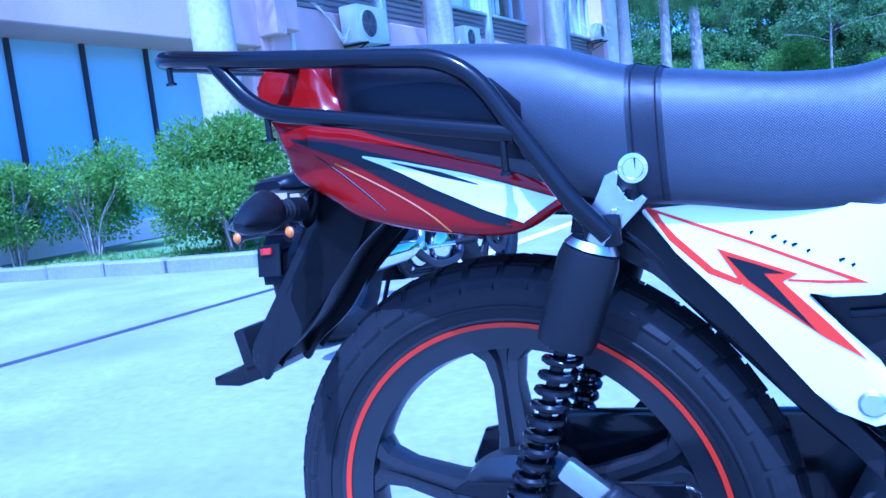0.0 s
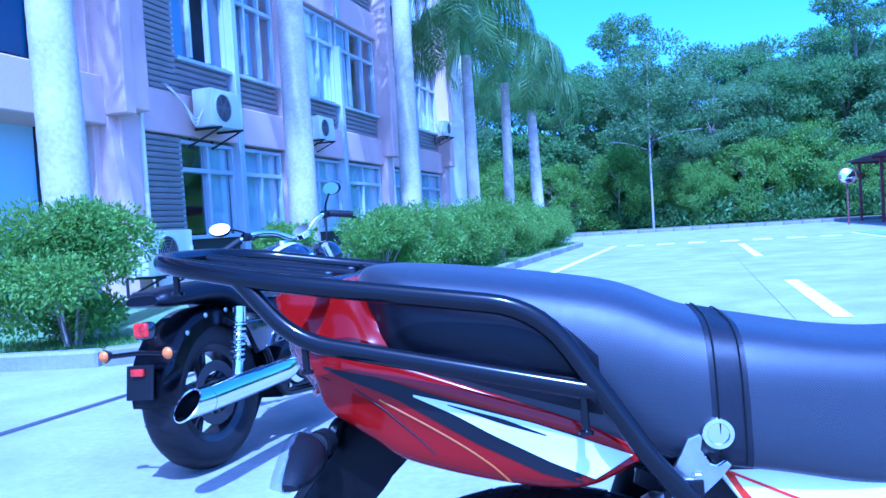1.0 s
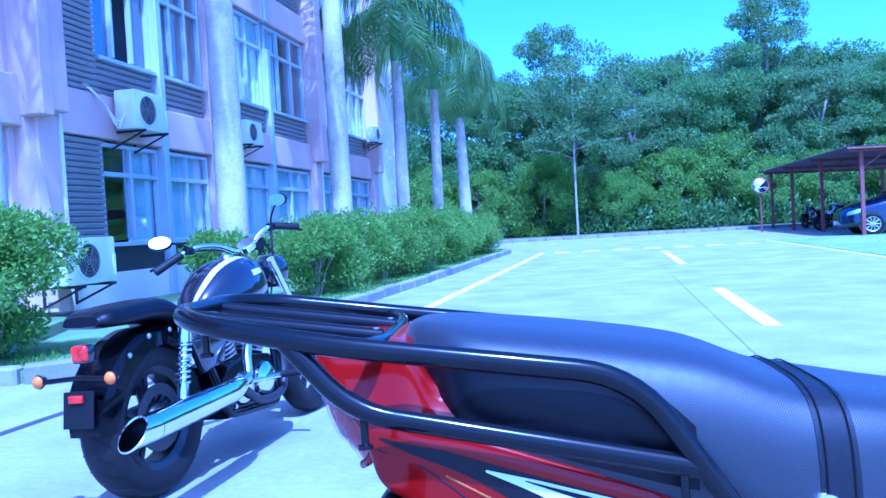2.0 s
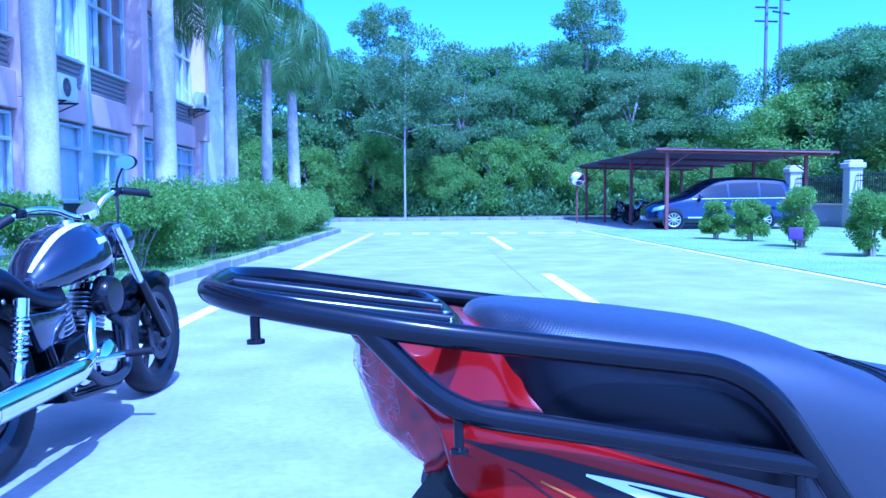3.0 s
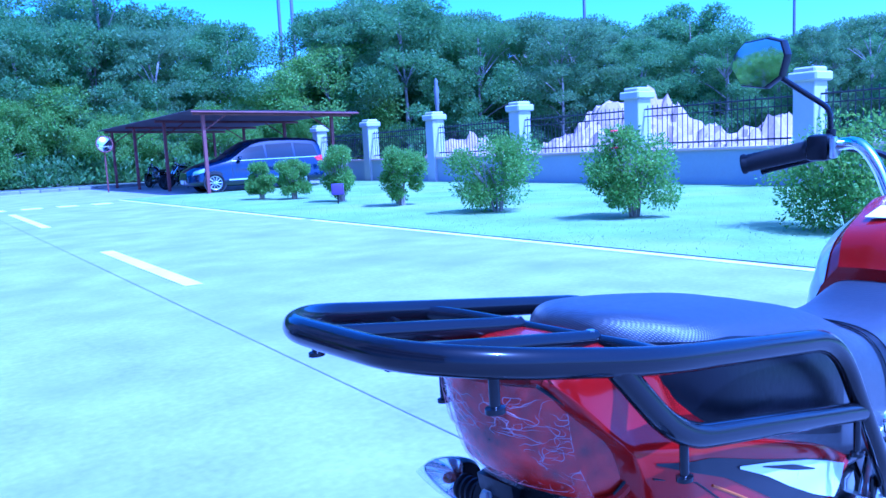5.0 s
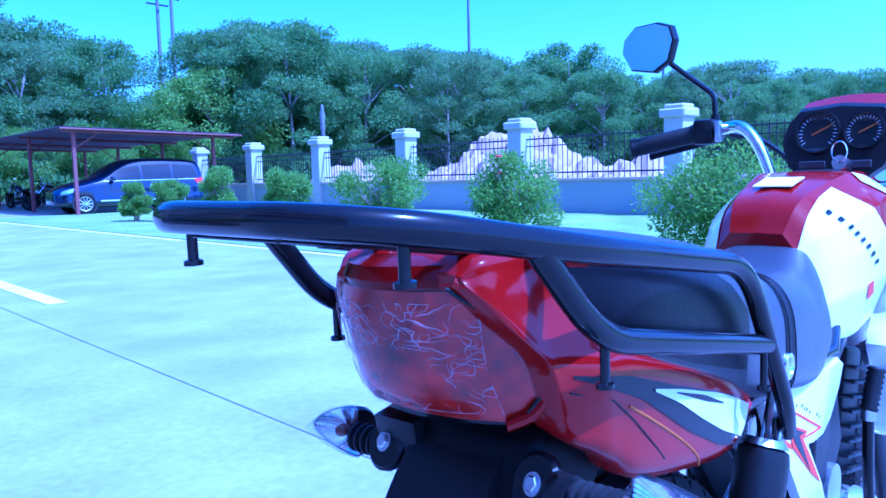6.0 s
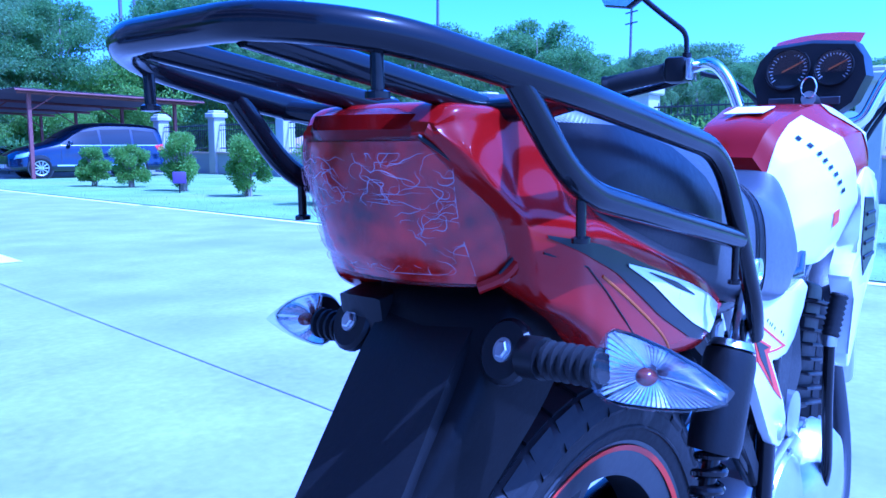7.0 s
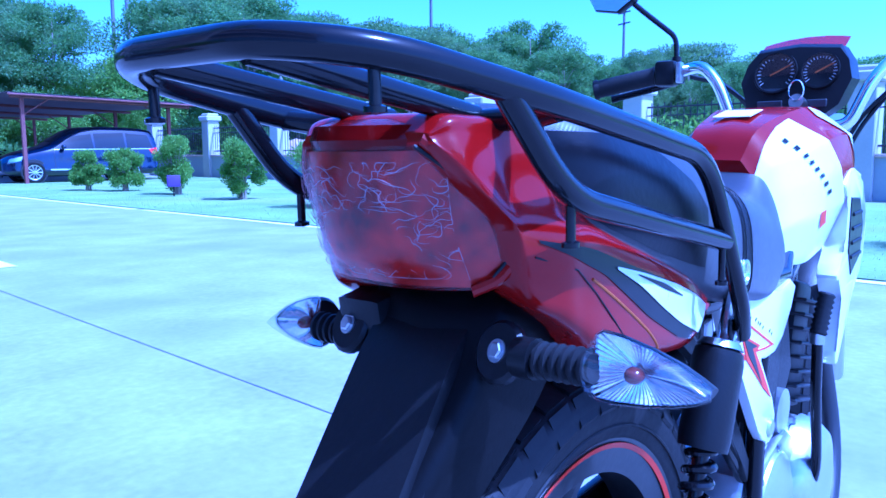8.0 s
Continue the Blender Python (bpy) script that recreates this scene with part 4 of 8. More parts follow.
def vinyl_mat():
    """Black seat vinyl with a fine woven emboss."""
    m = mat("seat_vinyl", (0.006, 0.007, 0.012), 0.50, vary=0.10, scale=6, fine=120, bump=0.0, spec=0.75)
    m.node_tree.nodes["Principled BSDF"].inputs["Sheen Weight"].default_value = 0.12
    N, L = m.node_tree.nodes, m.node_tree.links
    tc = N.new("ShaderNodeTexCoord")
    w = []
    for turn in (45, -45):
        mp = N.new("ShaderNodeMapping")
        mp.inputs["Rotation"].default_value = (radians(20), radians(turn), radians(turn * 0.5))
        wv = N.new("ShaderNodeTexWave")
        wv.inputs["Scale"].default_value = 190
        L.new(tc.outputs["Object"], mp.inputs["Vector"])
        L.new(mp.outputs["Vector"], wv.inputs["Vector"])
        w.append(wv)
    ad = N.new("ShaderNodeMath")
    ad.operation = "MULTIPLY"
    L.new(w[0].outputs["Fac"], ad.inputs[0])
    L.new(w[1].outputs["Fac"], ad.inputs[1])
    bp = N.new("ShaderNodeBump")
    bp.inputs["Strength"].default_value, bp.inputs["Distance"].default_value = 0.28, 0.0007
    L.new(ad.outputs[0], bp.inputs["Height"])
    L.new(bp.outputs["Normal"], N["Principled BSDF"].inputs["Normal"])
    return m


M_VINYL = vinyl_mat()
M_STRAP = mat("strap_vinyl", (0.022, 0.022, 0.030), 0.45, vary=0.10, scale=6, fine=160, bump=0.06, spec=0.6)
M_VINYLS = mat("smooth_seat_vinyl", (0.004, 0.004, 0.006), 0.34, vary=0.10, scale=6, fine=160, bump=0.05, spec=0.22)


class Skin:
    """A body skin through half sections: (x, [(y, z), ...]) from the top to the bottom."""

    def __init__(self, sections, nx=10, ns=5, smooth_s=True):
        half = []
        for x, prof in sections:
            pts = [(x, y, z) for y, z in prof]
            half.append(spline(pts, ns) if smooth_s else [Vector(pts[i]).lerp(Vector(pts[i + 1]), k / ns) for i in range(len(pts) - 1) for k in range(ns)] + [Vector(pts[-1])])
        cols = [spline([h[i] for h in half], nx) for i in range(len(half[0]))]
        self.grid = [[c[j] for c in cols] for j in range(len(cols[0]))]
        self.ns = len(cols)
        self.facets = self.flat = None

    def mesh(self, lo=0.0, hi=1.0):
        bm = bmesh.new()
        rings = []
        for row in self.grid:
            a, b = int(lo * (self.ns - 1)), int(hi * (self.ns - 1))
            r = [Vector((p.x, -p.y, p.z)) for p in row[a:b + 1]]
            l = [Vector(p) for p in row[a:b + 1]]
            rings.append(r + l[::-1])
        loft(bm, rings, closed=True)
        bmesh.ops.remove_doubles(bm, verts=bm.verts, dist=1e-5)
        return bm

    def at(self, i, s, side, off=0.0):
        """i and s run from 0 to 1 along and round the skin."""
        def point(i, s):
            fi, fs = min(max(i, 0), 1) * (len(self.grid) - 1), min(max(s, 0), 1) * (self.ns - 1)
            i0, s0 = min(int(fi), len(self.grid) - 2), min(int(fs), self.ns - 2)
            a = self.grid[i0][s0].lerp(self.grid[i0][s0 + 1], fs - s0)
            b = self.grid[i0 + 1][s0].lerp(self.grid[i0 + 1][s0 + 1], fs - s0)
            return a.lerp(b, fi - i0)
        p = point(i, s)
        d = 0.01
        n = (point(i + d, s) - point(i - d, s)).cross(point(i, s + d) - point(i, s - d))
        if n.length > 1e-9:
            n.normalize()
            if n.y < 0 and abs(n.y) > 0.05 or abs(n.y) <= 0.05 and n.z < 0:
                n.negate()
            p = p + n * off
        return Vector((p.x, p.y * side, p.z))

    def station(self, x):
        """The way along the skin at which it reaches x."""
        for j in range(len(self.grid) - 1):
            a, b = self.grid[j][0].x, self.grid[j + 1][0].x
            if a <= x <= b:
                return (j + (x - a) / max(b - a, 1e-6)) / (len(self.grid) - 1)
        return 1.0

    def find(self, x, z):
        """The (i, s) whose side view lies at x, z, on the outer half."""
        best = min(((abs(p.x - x) + abs(p.z - z) - 0.02 * p.y, j, k) for j, row in enumerate(self.grid) for k, p in enumerate(row)))
        return best[1] / (len(self.grid) - 1), best[2] / (self.ns - 1)

    def side_y(self, x, z):
        """Half width at x, z: the outermost facet of the skin there."""
        if self.facets is None:
            g = np.array([[tuple(p) for p in row] for row in self.grid])
            a, b, c, d = g[:-1, :-1], g[1:, :-1], g[1:, 1:], g[:-1, 1:]
            self.facets = np.concatenate([np.stack([a, b, c], 2).reshape(-1, 3, 3), np.stack([a, c, d], 2).reshape(-1, 3, 3)])
            self.flat = g.reshape(-1, 3)
        A, B, C = self.facets[:, 0], self.facets[:, 1], self.facets[:, 2]
        det = (B[:, 0] - A[:, 0]) * (C[:, 2] - A[:, 2]) - (C[:, 0] - A[:, 0]) * (B[:, 2] - A[:, 2])
        det = np.where(np.abs(det) < 1e-12, 1e-12, det)
        u = ((x - A[:, 0]) * (C[:, 2] - A[:, 2]) - (C[:, 0] - A[:, 0]) * (z - A[:, 2])) / det
        v = ((B[:, 0] - A[:, 0]) * (z - A[:, 2]) - (x - A[:, 0]) * (B[:, 2] - A[:, 2])) / det
        ok = (u >= -0.01) & (v >= -0.01) & (u + v <= 1.01)
        if ok.any():
            return float((A[:, 1] + u * (B[:, 1] - A[:, 1]) + v * (C[:, 1] - A[:, 1]))[ok].max())
        near = (self.flat[:, 0] - x) ** 2 + (self.flat[:, 2] - z) ** 2 - 0.004 * self.flat[:, 1]
        return float(self.flat[near.argmin(), 1])

    def decal(self, bm, top, bottom, side, off=0.0012, n=14, rows=3):
        """A thin film between two lines of (x, z), laid on the skin's side."""
        def along(line, t):
            P = [Vector((x, 0, z)) for x, z in line]
            L = [(b - a).length for a, b in zip(P, P[1:])]
            d = t * sum(L)
            for a, b, l in zip(P, P[1:], L):
                if d <= l + 1e-9:
                    return a.lerp(b, d / l if l else 0)
                d -= l
            return P[-1]
        g = []
        for i in range(n + 1):
            a, b = along(top, i / n), along(bottom, i / n)
            row = []
            for k in range(rows + 1):
                q = a.lerp(b, k / rows)
                row.append(bm.verts.new((q.x, side * (self.side_y(q.x, q.z) + off), q.z)))
            g.append(row)
        for A, B in zip(g, g[1:]):
            for k in range(rows):
                if (A[k].co - A[k + 1].co).length + (B[k].co - B[k + 1].co).length > 1e-5:
                    bm.faces.new((A[k], A[k + 1], B[k + 1], B[k]))
        return bm


def bolt(parent, at, axis, r=0.008, mt=None, name="bolt"):
    """A hexagon bolt with a washer, facing along axis."""
    z = Vector(axis).normalized()
    m = Matrix.Translation(at) @ z.to_track_quat("Z", "Y").to_matrix().to_4x4()
    bm = lathe(bmesh.new(), [(0, 0.002), (r * 1.35, 0.002), (r * 1.35, 0), (0, 0)], "z", n=16, m=m)
    lathe(bm, [(r, 0.002), (r, r * 0.7), (r * 0.8, r * 0.85), (0, r * 0.85)], "z", n=6, m=m)
    return part(name, bm, mt or M_ZINC, parent, sharp=25)


def coil(parent, a, b, r, turns, wire, mt, name="spring", n=14):
    a, b = Vector(a), Vector(b)
    d = (b - a).normalized()
    u = d.orthogonal().normalized()
    v = d.cross(u)
    k = int(turns * n)
    pts = [a.lerp(b, i / k) + (u * math.cos(2 * math.pi * i / n) + v * math.sin(2 * math.pi * i / n)) * r for i in range(k + 1)]
    return part(name, tube(bmesh.new(), pts, wire, 7), mt, parent)


def rod(a, b, r, n=16, bm=None):
    return tube(bm or bmesh.new(), [a, b], r, n)

# ---------------------------------------------------------------- the red motorcycle, heading along +x, rear axle above the origin
bike = thing("motorcycle", "red and white commuter motorcycle with black luggage rack on its stand", "motorcycle", Matrix.Translation((0.046, 0.006, 0.002)) @ pose(0, 0, 0, 0, 0, -1.7) @ pose(0, 0, 0, 0, -1.35, 0) @ Matrix.Diagonal((1, 0.83, 1, 1)))
WC = Vector((-0.020, 0, 0.330))

# luggage rack
rack = part("luggage_rack", tube(bmesh.new(), rounded([(0.124, -0.146, 0.648), (0.098, -0.154, 0.680), (0.008, -0.150, 0.822), (-0.242, -0.150, 0.862), (-0.352, -0.122, 0.883), (-0.392, -0.070, 0.889), (-0.392, 0.070, 0.889), (-0.352, 0.122, 0.883), (-0.242, 0.148, 0.862), (0.008, 0.150, 0.822), (0.098, 0.154, 0.680), (0.124, 0.146, 0.648)], 0.045, 7), 0.0092, 16), M_GLOSSK, bike, "glossy black tubular luggage rack")
for s in (-1, 1):
    part("side_tube", tube(bmesh.new(), rounded([(-0.276, s * 0.140, 0.868), (-0.220, s * 0.148, 0.805), (0.052, s * 0.152, 0.747)], 0.035, 7), 0.0088, 14), M_GLOSSK, rack)
    part("slat_tube", tube(bmesh.new(), [(-0.388, s * 0.047 - 0.008, 0.885), (-0.205, s * 0.045 - 0.010, 0.855)], 0.0078, 12), M_GLOSSK, rack)
    bolt(rack, (-0.210, s * 0.045 - 0.010, 0.8615), (0, 0, 1), 0.0028)
    for at, z0, z1 in (((-0.352, s * 0.113), 0.880, 0.858), ((-0.212, s * 0.146), 0.800, 0.778), ((0.040, s * 0.154), 0.746, 0.715)):
        bm = rod((*at, z0), (*at, z1), 0.0036, 10)
        lathe(bm, [(0.0036, 0.0), (0.0065, -0.001), (0.0065, -0.004), (0, -0.005)], "z", (*at, z1), 12)
        part("hook", bm, M_GLOSSK, rack)
    part("foot_plate", boxed((0.118, s * 0.140, 0.652), (0.034, 0.006, 0.03), 0.003, 2), M_GLOSSK, rack)
    bolt(rack, (0.118, s * 0.144, 0.652), (0, s, 0), 0.007)
part("cross_tube", tube(bmesh.new(), spline([(-0.225, -0.146, 0.857), (-0.207, -0.10, 0.853), (-0.202, 0, 0.851), (-0.207, 0.10, 0.853), (-0.225, 0.146, 0.857)], 5), 0.0078, 12), M_GLOSSK, rack)

# seat
seat_skin = Skin([
    (-0.190, [(0, 0.851), (0.012, 0.849), (0.020, 0.841), (0.024, 0.832), (0.022, 0.815), (0.012, 0.805), (0, 0.800)]),
    (-0.182, [(0, 0.863), (0.028, 0.860), (0.042, 0.846), (0.048, 0.819), (0.045, 0.795), (0.03, 0.785), (0, 0.779)]),
    (-0.162, [(0, 0.866), (0.046, 0.863), (0.068, 0.847), (0.076, 0.815), (0.073, 0.784), (0.04, 0.774), (0, 0.769)]),
    (-0.120, [(0, 0.862), (0.066, 0.859), (0.104, 0.844), (0.116, 0.804), (0.110, 0.761), (0.06, 0.749), (0, 0.749)]),
    (-0.030, [(0, 0.849), (0.070, 0.846), (0.112, 0.829), (0.128, 0.784), (0.116, 0.731), (0.06, 0.719), (0, 0.719)]),
    (0.070, [(0, 0.829), (0.074, 0.826), (0.116, 0.807), (0.132, 0.759), (0.120, 0.697), (0.06, 0.689), (0, 0.689)]),
    (0.140, [(0, 0.800), (0.078, 0.797), (0.118, 0.781), (0.134, 0.739), (0.124, 0.678), (0.06, 0.674), (0, 0.674)]),
    (0.200, [(0, 0.785), (0.080, 0.783), (0.116, 0.768), (0.130, 0.732), (0.126, 0.670), (0.06, 0.665), (0, 0.665)]),
    (0.280, [(0, 0.770), (0.070, 0.768), (0.104, 0.755), (0.118, 0.720), (0.119, 0.656), (0.06, 0.650), (0, 0.650)]),
    (0.345, [(0, 0.769), (0.058, 0.766), (0.088, 0.752), (0.106, 0.716), (0.110, 0.655), (0.06, 0.650), (0, 0.650)]),
    (0.400, [(0, 0.788), (0.048, 0.785), (0.072, 0.769), (0.092, 0.727), (0.101, 0.672), (0.06, 0.662), (0, 0.662)]),
    (0.445, [(0, 0.799), (0.034, 0.796), (0.055, 0.780), (0.074, 0.738), (0.084, 0.692), (0.06, 0.677), (0, 0.677)])], 9, 5)
seat = part("seat", seat_skin.mesh(), M_VINYL, bike, "black vinyl dual seat with woven emboss", sharp=60)
for s in (-1, 1):
    bm = bmesh.new()
    seat_skin.decal(bm, [(-0.168, 0.846), (-0.10, 0.842), (-0.02, 0.826), (0.03, 0.800), (0.055, 0.775)], [(-0.168, 0.800), (-0.11, 0.772), (-0.04, 0.748), (0.03, 0.728), (0.055, 0.722)], s, 0.0012, 26, 8)
    part("side_pad", bm, M_VINYLS, seat, "smooth black side pad")
bm = bmesh.new()
band = []
for i0 in (0.147, 0.178):
    row = []
    for k in range(-20, 21):
        sx = abs(k) / 20 * 0.67
        lo = seat_skin.station(i0)
        p = seat_skin.at(lo, sx, 1 if k >= 0 else -1, 0.0010)
        row.append(bm.verts.new(p))
    band.append(row)
for k in range(40):
    bm.faces.new((band[0][k], band[0][k + 1], band[1][k + 1], band[1][k]))
bmesh.ops.solidify(bm, geom=bm.faces[:], thickness=0.0016)
part("strap", bm, M_STRAP, seat, "stitched black passenger strap", sharp=50)
for dx in (0.152, 0.173):
    lo = seat_skin.station(dx)
    part("seam", tube(bmesh.new(), [seat_skin.at(lo, abs(k) / 20 * 0.66, 1 if k >= 0 else -1, 0.0024) for k in range(-20, 21)], 0.0008, 5), M_PLASK, seat)

# tail fairing
tail_skin = Skin([
    (-0.264, [(0, 0.845), (0.058, 0.845), (0.066, 0.842), (0.069, 0.840), (0.070, 0.838), (0.066, 0.836), (0.050, 0.835), (0, 0.835)]),
    (-0.25, [(0, 0.857), (0.066, 0.855), (0.077, 0.844), (0.087, 0.826), (0.090, 0.819), (0.085, 0.815), (0.050, 0.815), (0, 0.815)]),
    (-0.225, [(0, 0.857), (0.068, 0.855), (0.080, 0.842), (0.097, 0.806), (0.106, 0.791), (0.103, 0.786), (0.060, 0.785), (0, 0.785)]),
    (-0.21, [(0, 0.856), (0.070, 0.854), (0.081, 0.841), (0.098, 0.803), (0.111, 0.782), (0.110, 0.752), (0.097, 0.738), (0, 0.768)]),
    (-0.18, [(0, 0.850), (0.077, 0.849), (0.09, 0.836), (0.106, 0.798), (0.122, 0.777), (0.121, 0.743), (0.107, 0.716), (0, 0.750)]),
    (-0.158, [(0, 0.80), (0.075, 0.815), (0.091, 0.806), (0.108, 0.788), (0.123, 0.771), (0.123, 0.733), (0.11, 0.702), (0, 0.735)]),
    (-0.126, [(0, 0.76), (0.075, 0.80), (0.092, 0.792), (0.111, 0.778), (0.124, 0.764), (0.125, 0.720), (0.112, 0.681), (0, 0.700)]),
    (-0.04, [(0, 0.73), (0.075, 0.758), (0.094, 0.754), (0.113, 0.746), (0.126, 0.737), (0.127, 0.700), (0.113, 0.660), (0, 0.690)]),
    (0.035, [(0, 0.71), (0.075, 0.730), (0.096, 0.727), (0.116, 0.720), (0.125, 0.710), (0.125, 0.688), (0.116, 0.655), (0, 0.680)]),
    (0.089, [(0, 0.68), (0.075, 0.694), (0.096, 0.692), (0.111, 0.690), (0.118, 0.687), (0.118, 0.684), (0.111, 0.680), (0, 0.678)])], 9, 5)
tail = part("tail_fairing", tail_skin.mesh(), M_RED, bike, "glossy metallic red tail fairing", sharp=50)


def plan_arc(x_end, y_end, x_mid, n=24):
    """A blunt arc round the tail, from the right side to the left."""
    out = []
    for k in range(n + 1):
        t = -1 + 2 * k / n
        y = y_end * math.copysign(abs(t) ** 0.9, t)
        x = x_end + (x_mid - x_end) * (1 - abs(t) ** 1.9)
        out.append((x, y))
    return out


def shell(levels, thick=0.0, n=24):
    bm = bmesh.new()
    rows = [[bm.verts.new((x, y, z - dz * abs(y) / max(ye, 1e-6))) for x, y in plan_arc(xe, ye, xm, n)] for z, xe, ye, xm, dz in levels]
    for A, B in zip(rows, rows[1:]):
        for j in range(n):
            bm.faces.new((A[j], A[j + 1], B[j + 1], B[j]))
    if thick:
        bmesh.ops.solidify(bm, geom=bm.faces[:], thickness=thick)
    return bm


lamp = part("tail_lamp", shell([(0.832, -0.225, 0.074, -0.272, 0), (0.80, -0.195, 0.096, -0.268, 0), (0.765, -0.19, 0.096, -0.254, 0), (0.752, -0.20, 0.08, -0.243, 0)], 0.004), M_REFLECT, bike, "red rear lamp under wrinkled clear film")
part("lens", shell([(0.839, -0.262, 0.075, -0.289, 0), (0.826, -0.250, 0.086, -0.289, 0), (0.805, -0.228, 0.099, -0.286, 0), (0.785, -0.208, 0.1085, -0.279, 0), (0.768, -0.207, 0.108, -0.271, 0), (0.758, -0.214, 0.099, -0.256, 0), (0.750, -0.224, 0.085, -0.246, 0)], 0.003), M_REDLENS, lamp, "deep red moulded lens")
for y, z, r, sy in ((0.03, 0.806, 0.020, 1.4), (-0.045, 0.806, 0.020, 1.2)):
    bm = sphere(bmesh.new(), (-0.258 + abs(y) * 0.35, y, z), r, 0.25, sy, 1, 3)
    part("bulb_cup", bm, M_REDLENS, lamp)


def film_mat():
    m = thin_glass("wrinkled_film", (0.94, 0.92, 0.94), 0.035)
    N, L = m.node_tree.nodes, m.node_tree.links
    gl = [n for n in N if n.type == "BSDF_GLOSSY"][0]
    gl.inputs["Roughness"].default_value = 0.22
    tc, ns = N.new("ShaderNodeTexCoord"), N.new("ShaderNodeTexNoise")
    ns.inputs["Scale"].default_value, ns.inputs["Detail"].default_value, ns.inputs["Distortion"].default_value = 38, 3, 2.0
    bp = N.new("ShaderNodeBump")
    bp.inputs["Strength"].default_value, bp.inputs["Distance"].default_value = 0.5, 0.006
    L.new(tc.outputs["Object"], ns.inputs["Vector"])
    L.new(ns.outputs["Fac"], bp.inputs["Height"])
    L.new(bp.outputs["Normal"], gl.inputs["Normal"])
    return m


M_FILM = film_mat()
bm = shell([(0.842, -0.258, 0.078, -0.2925, 0), (0.826, -0.248, 0.0895, -0.2925, 0), (0.805, -0.226, 0.1025, -0.2895, 0), (0.785, -0.205, 0.112, -0.2825, 0), (0.768, -0.204, 0.1115, -0.2745, 0), (0.758, -0.211, 0.1025, -0.2595, 0), (0.748, -0.222, 0.088, -0.2485, 0)], 0, 60)
bmesh.ops.subdivide_edges(bm, edges=[e for e in bm.edges if abs(e.verts[0].co.z - e.verts[1].co.z) > 0.005], cuts=5)
for v in bm.verts:
    d = Vector((v.co.x + 0.18, v.co.y, 0)).normalized()
    w = noise.noise(Vector((v.co.y * 55, v.co.z * 70, 1.3)))
    v.co += d * (0.0016 * abs(w) + 0.0006 * noise.noise(v.co * 160))
film = part("plastic_film", bm, M_FILM, lamp, "clinging wrinkled clear film")
film.visible_shadow = False
# raised creases of the film, their glints put in as a pale colour
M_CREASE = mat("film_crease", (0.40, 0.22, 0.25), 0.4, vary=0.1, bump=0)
rngw = np.random.default_rng(12)
bm = bmesh.new()
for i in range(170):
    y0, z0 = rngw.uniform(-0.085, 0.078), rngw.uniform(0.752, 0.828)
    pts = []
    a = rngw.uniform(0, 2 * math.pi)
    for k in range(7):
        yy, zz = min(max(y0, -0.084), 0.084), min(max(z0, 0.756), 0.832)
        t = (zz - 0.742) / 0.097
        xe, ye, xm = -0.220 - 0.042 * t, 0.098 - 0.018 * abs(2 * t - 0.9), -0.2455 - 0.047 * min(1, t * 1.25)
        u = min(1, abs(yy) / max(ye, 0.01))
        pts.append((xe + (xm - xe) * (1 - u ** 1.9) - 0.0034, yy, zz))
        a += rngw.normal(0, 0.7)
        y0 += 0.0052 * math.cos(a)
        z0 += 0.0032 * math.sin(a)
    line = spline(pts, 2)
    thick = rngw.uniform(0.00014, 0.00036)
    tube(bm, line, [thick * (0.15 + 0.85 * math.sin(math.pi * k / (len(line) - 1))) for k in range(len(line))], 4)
tagged(part("film_crease", bm, M_CREASE, lamp, "creases in the film, coloured pale for the light they catch"), kind="stuff")

for s in (-1,):
    part("lens_lip", tube(bmesh.new(), spline([(-0.272, s * 0.070, 0.846), (-0.252, s * 0.089, 0.828), (-0.228, s * 0.103, 0.806), (-0.206, s * 0.1125, 0.785), (-0.206, s * 0.111, 0.770), (-0.216, s * 0.102, 0.756), (-0.228, s * 0.084, 0.748)], 4), 0.0042, 8), M_RED, bike)
    part("lens_groove", tube(bmesh.new(), spline([(-0.276, s * 0.066, 0.842), (-0.257, s * 0.085, 0.826), (-0.233, s * 0.099, 0.804), (-0.212, s * 0.109, 0.784), (-0.211, s * 0.108, 0.770), (-0.220, s * 0.099, 0.757)], 4), 0.0016, 6), M_PLASK, bike)
part("tail_cap", shell([(0.840, -0.235, 0.083, -0.294, 0), (0.846, -0.235, 0.083, -0.2985, 0), (0.855, -0.232, 0.078, -0.2955, 0), (0.859, -0.20, 0.066, -0.275, 0), (0.860, -0.19, 0.03, -0.235, 0)], 0.002), M_RED, bike, "glossy red tail cap above the lamp")
part("tail_chin", shell([(0.754, -0.205, 0.100, -0.246, 0), (0.749, -0.20, 0.098, -0.242, 0), (0.744, -0.19, 0.088, -0.230, 0), (0.740, -0.17, 0.05, -0.20, 0)], 0.002), M_RED, bike, "glossy red lower tail edge")
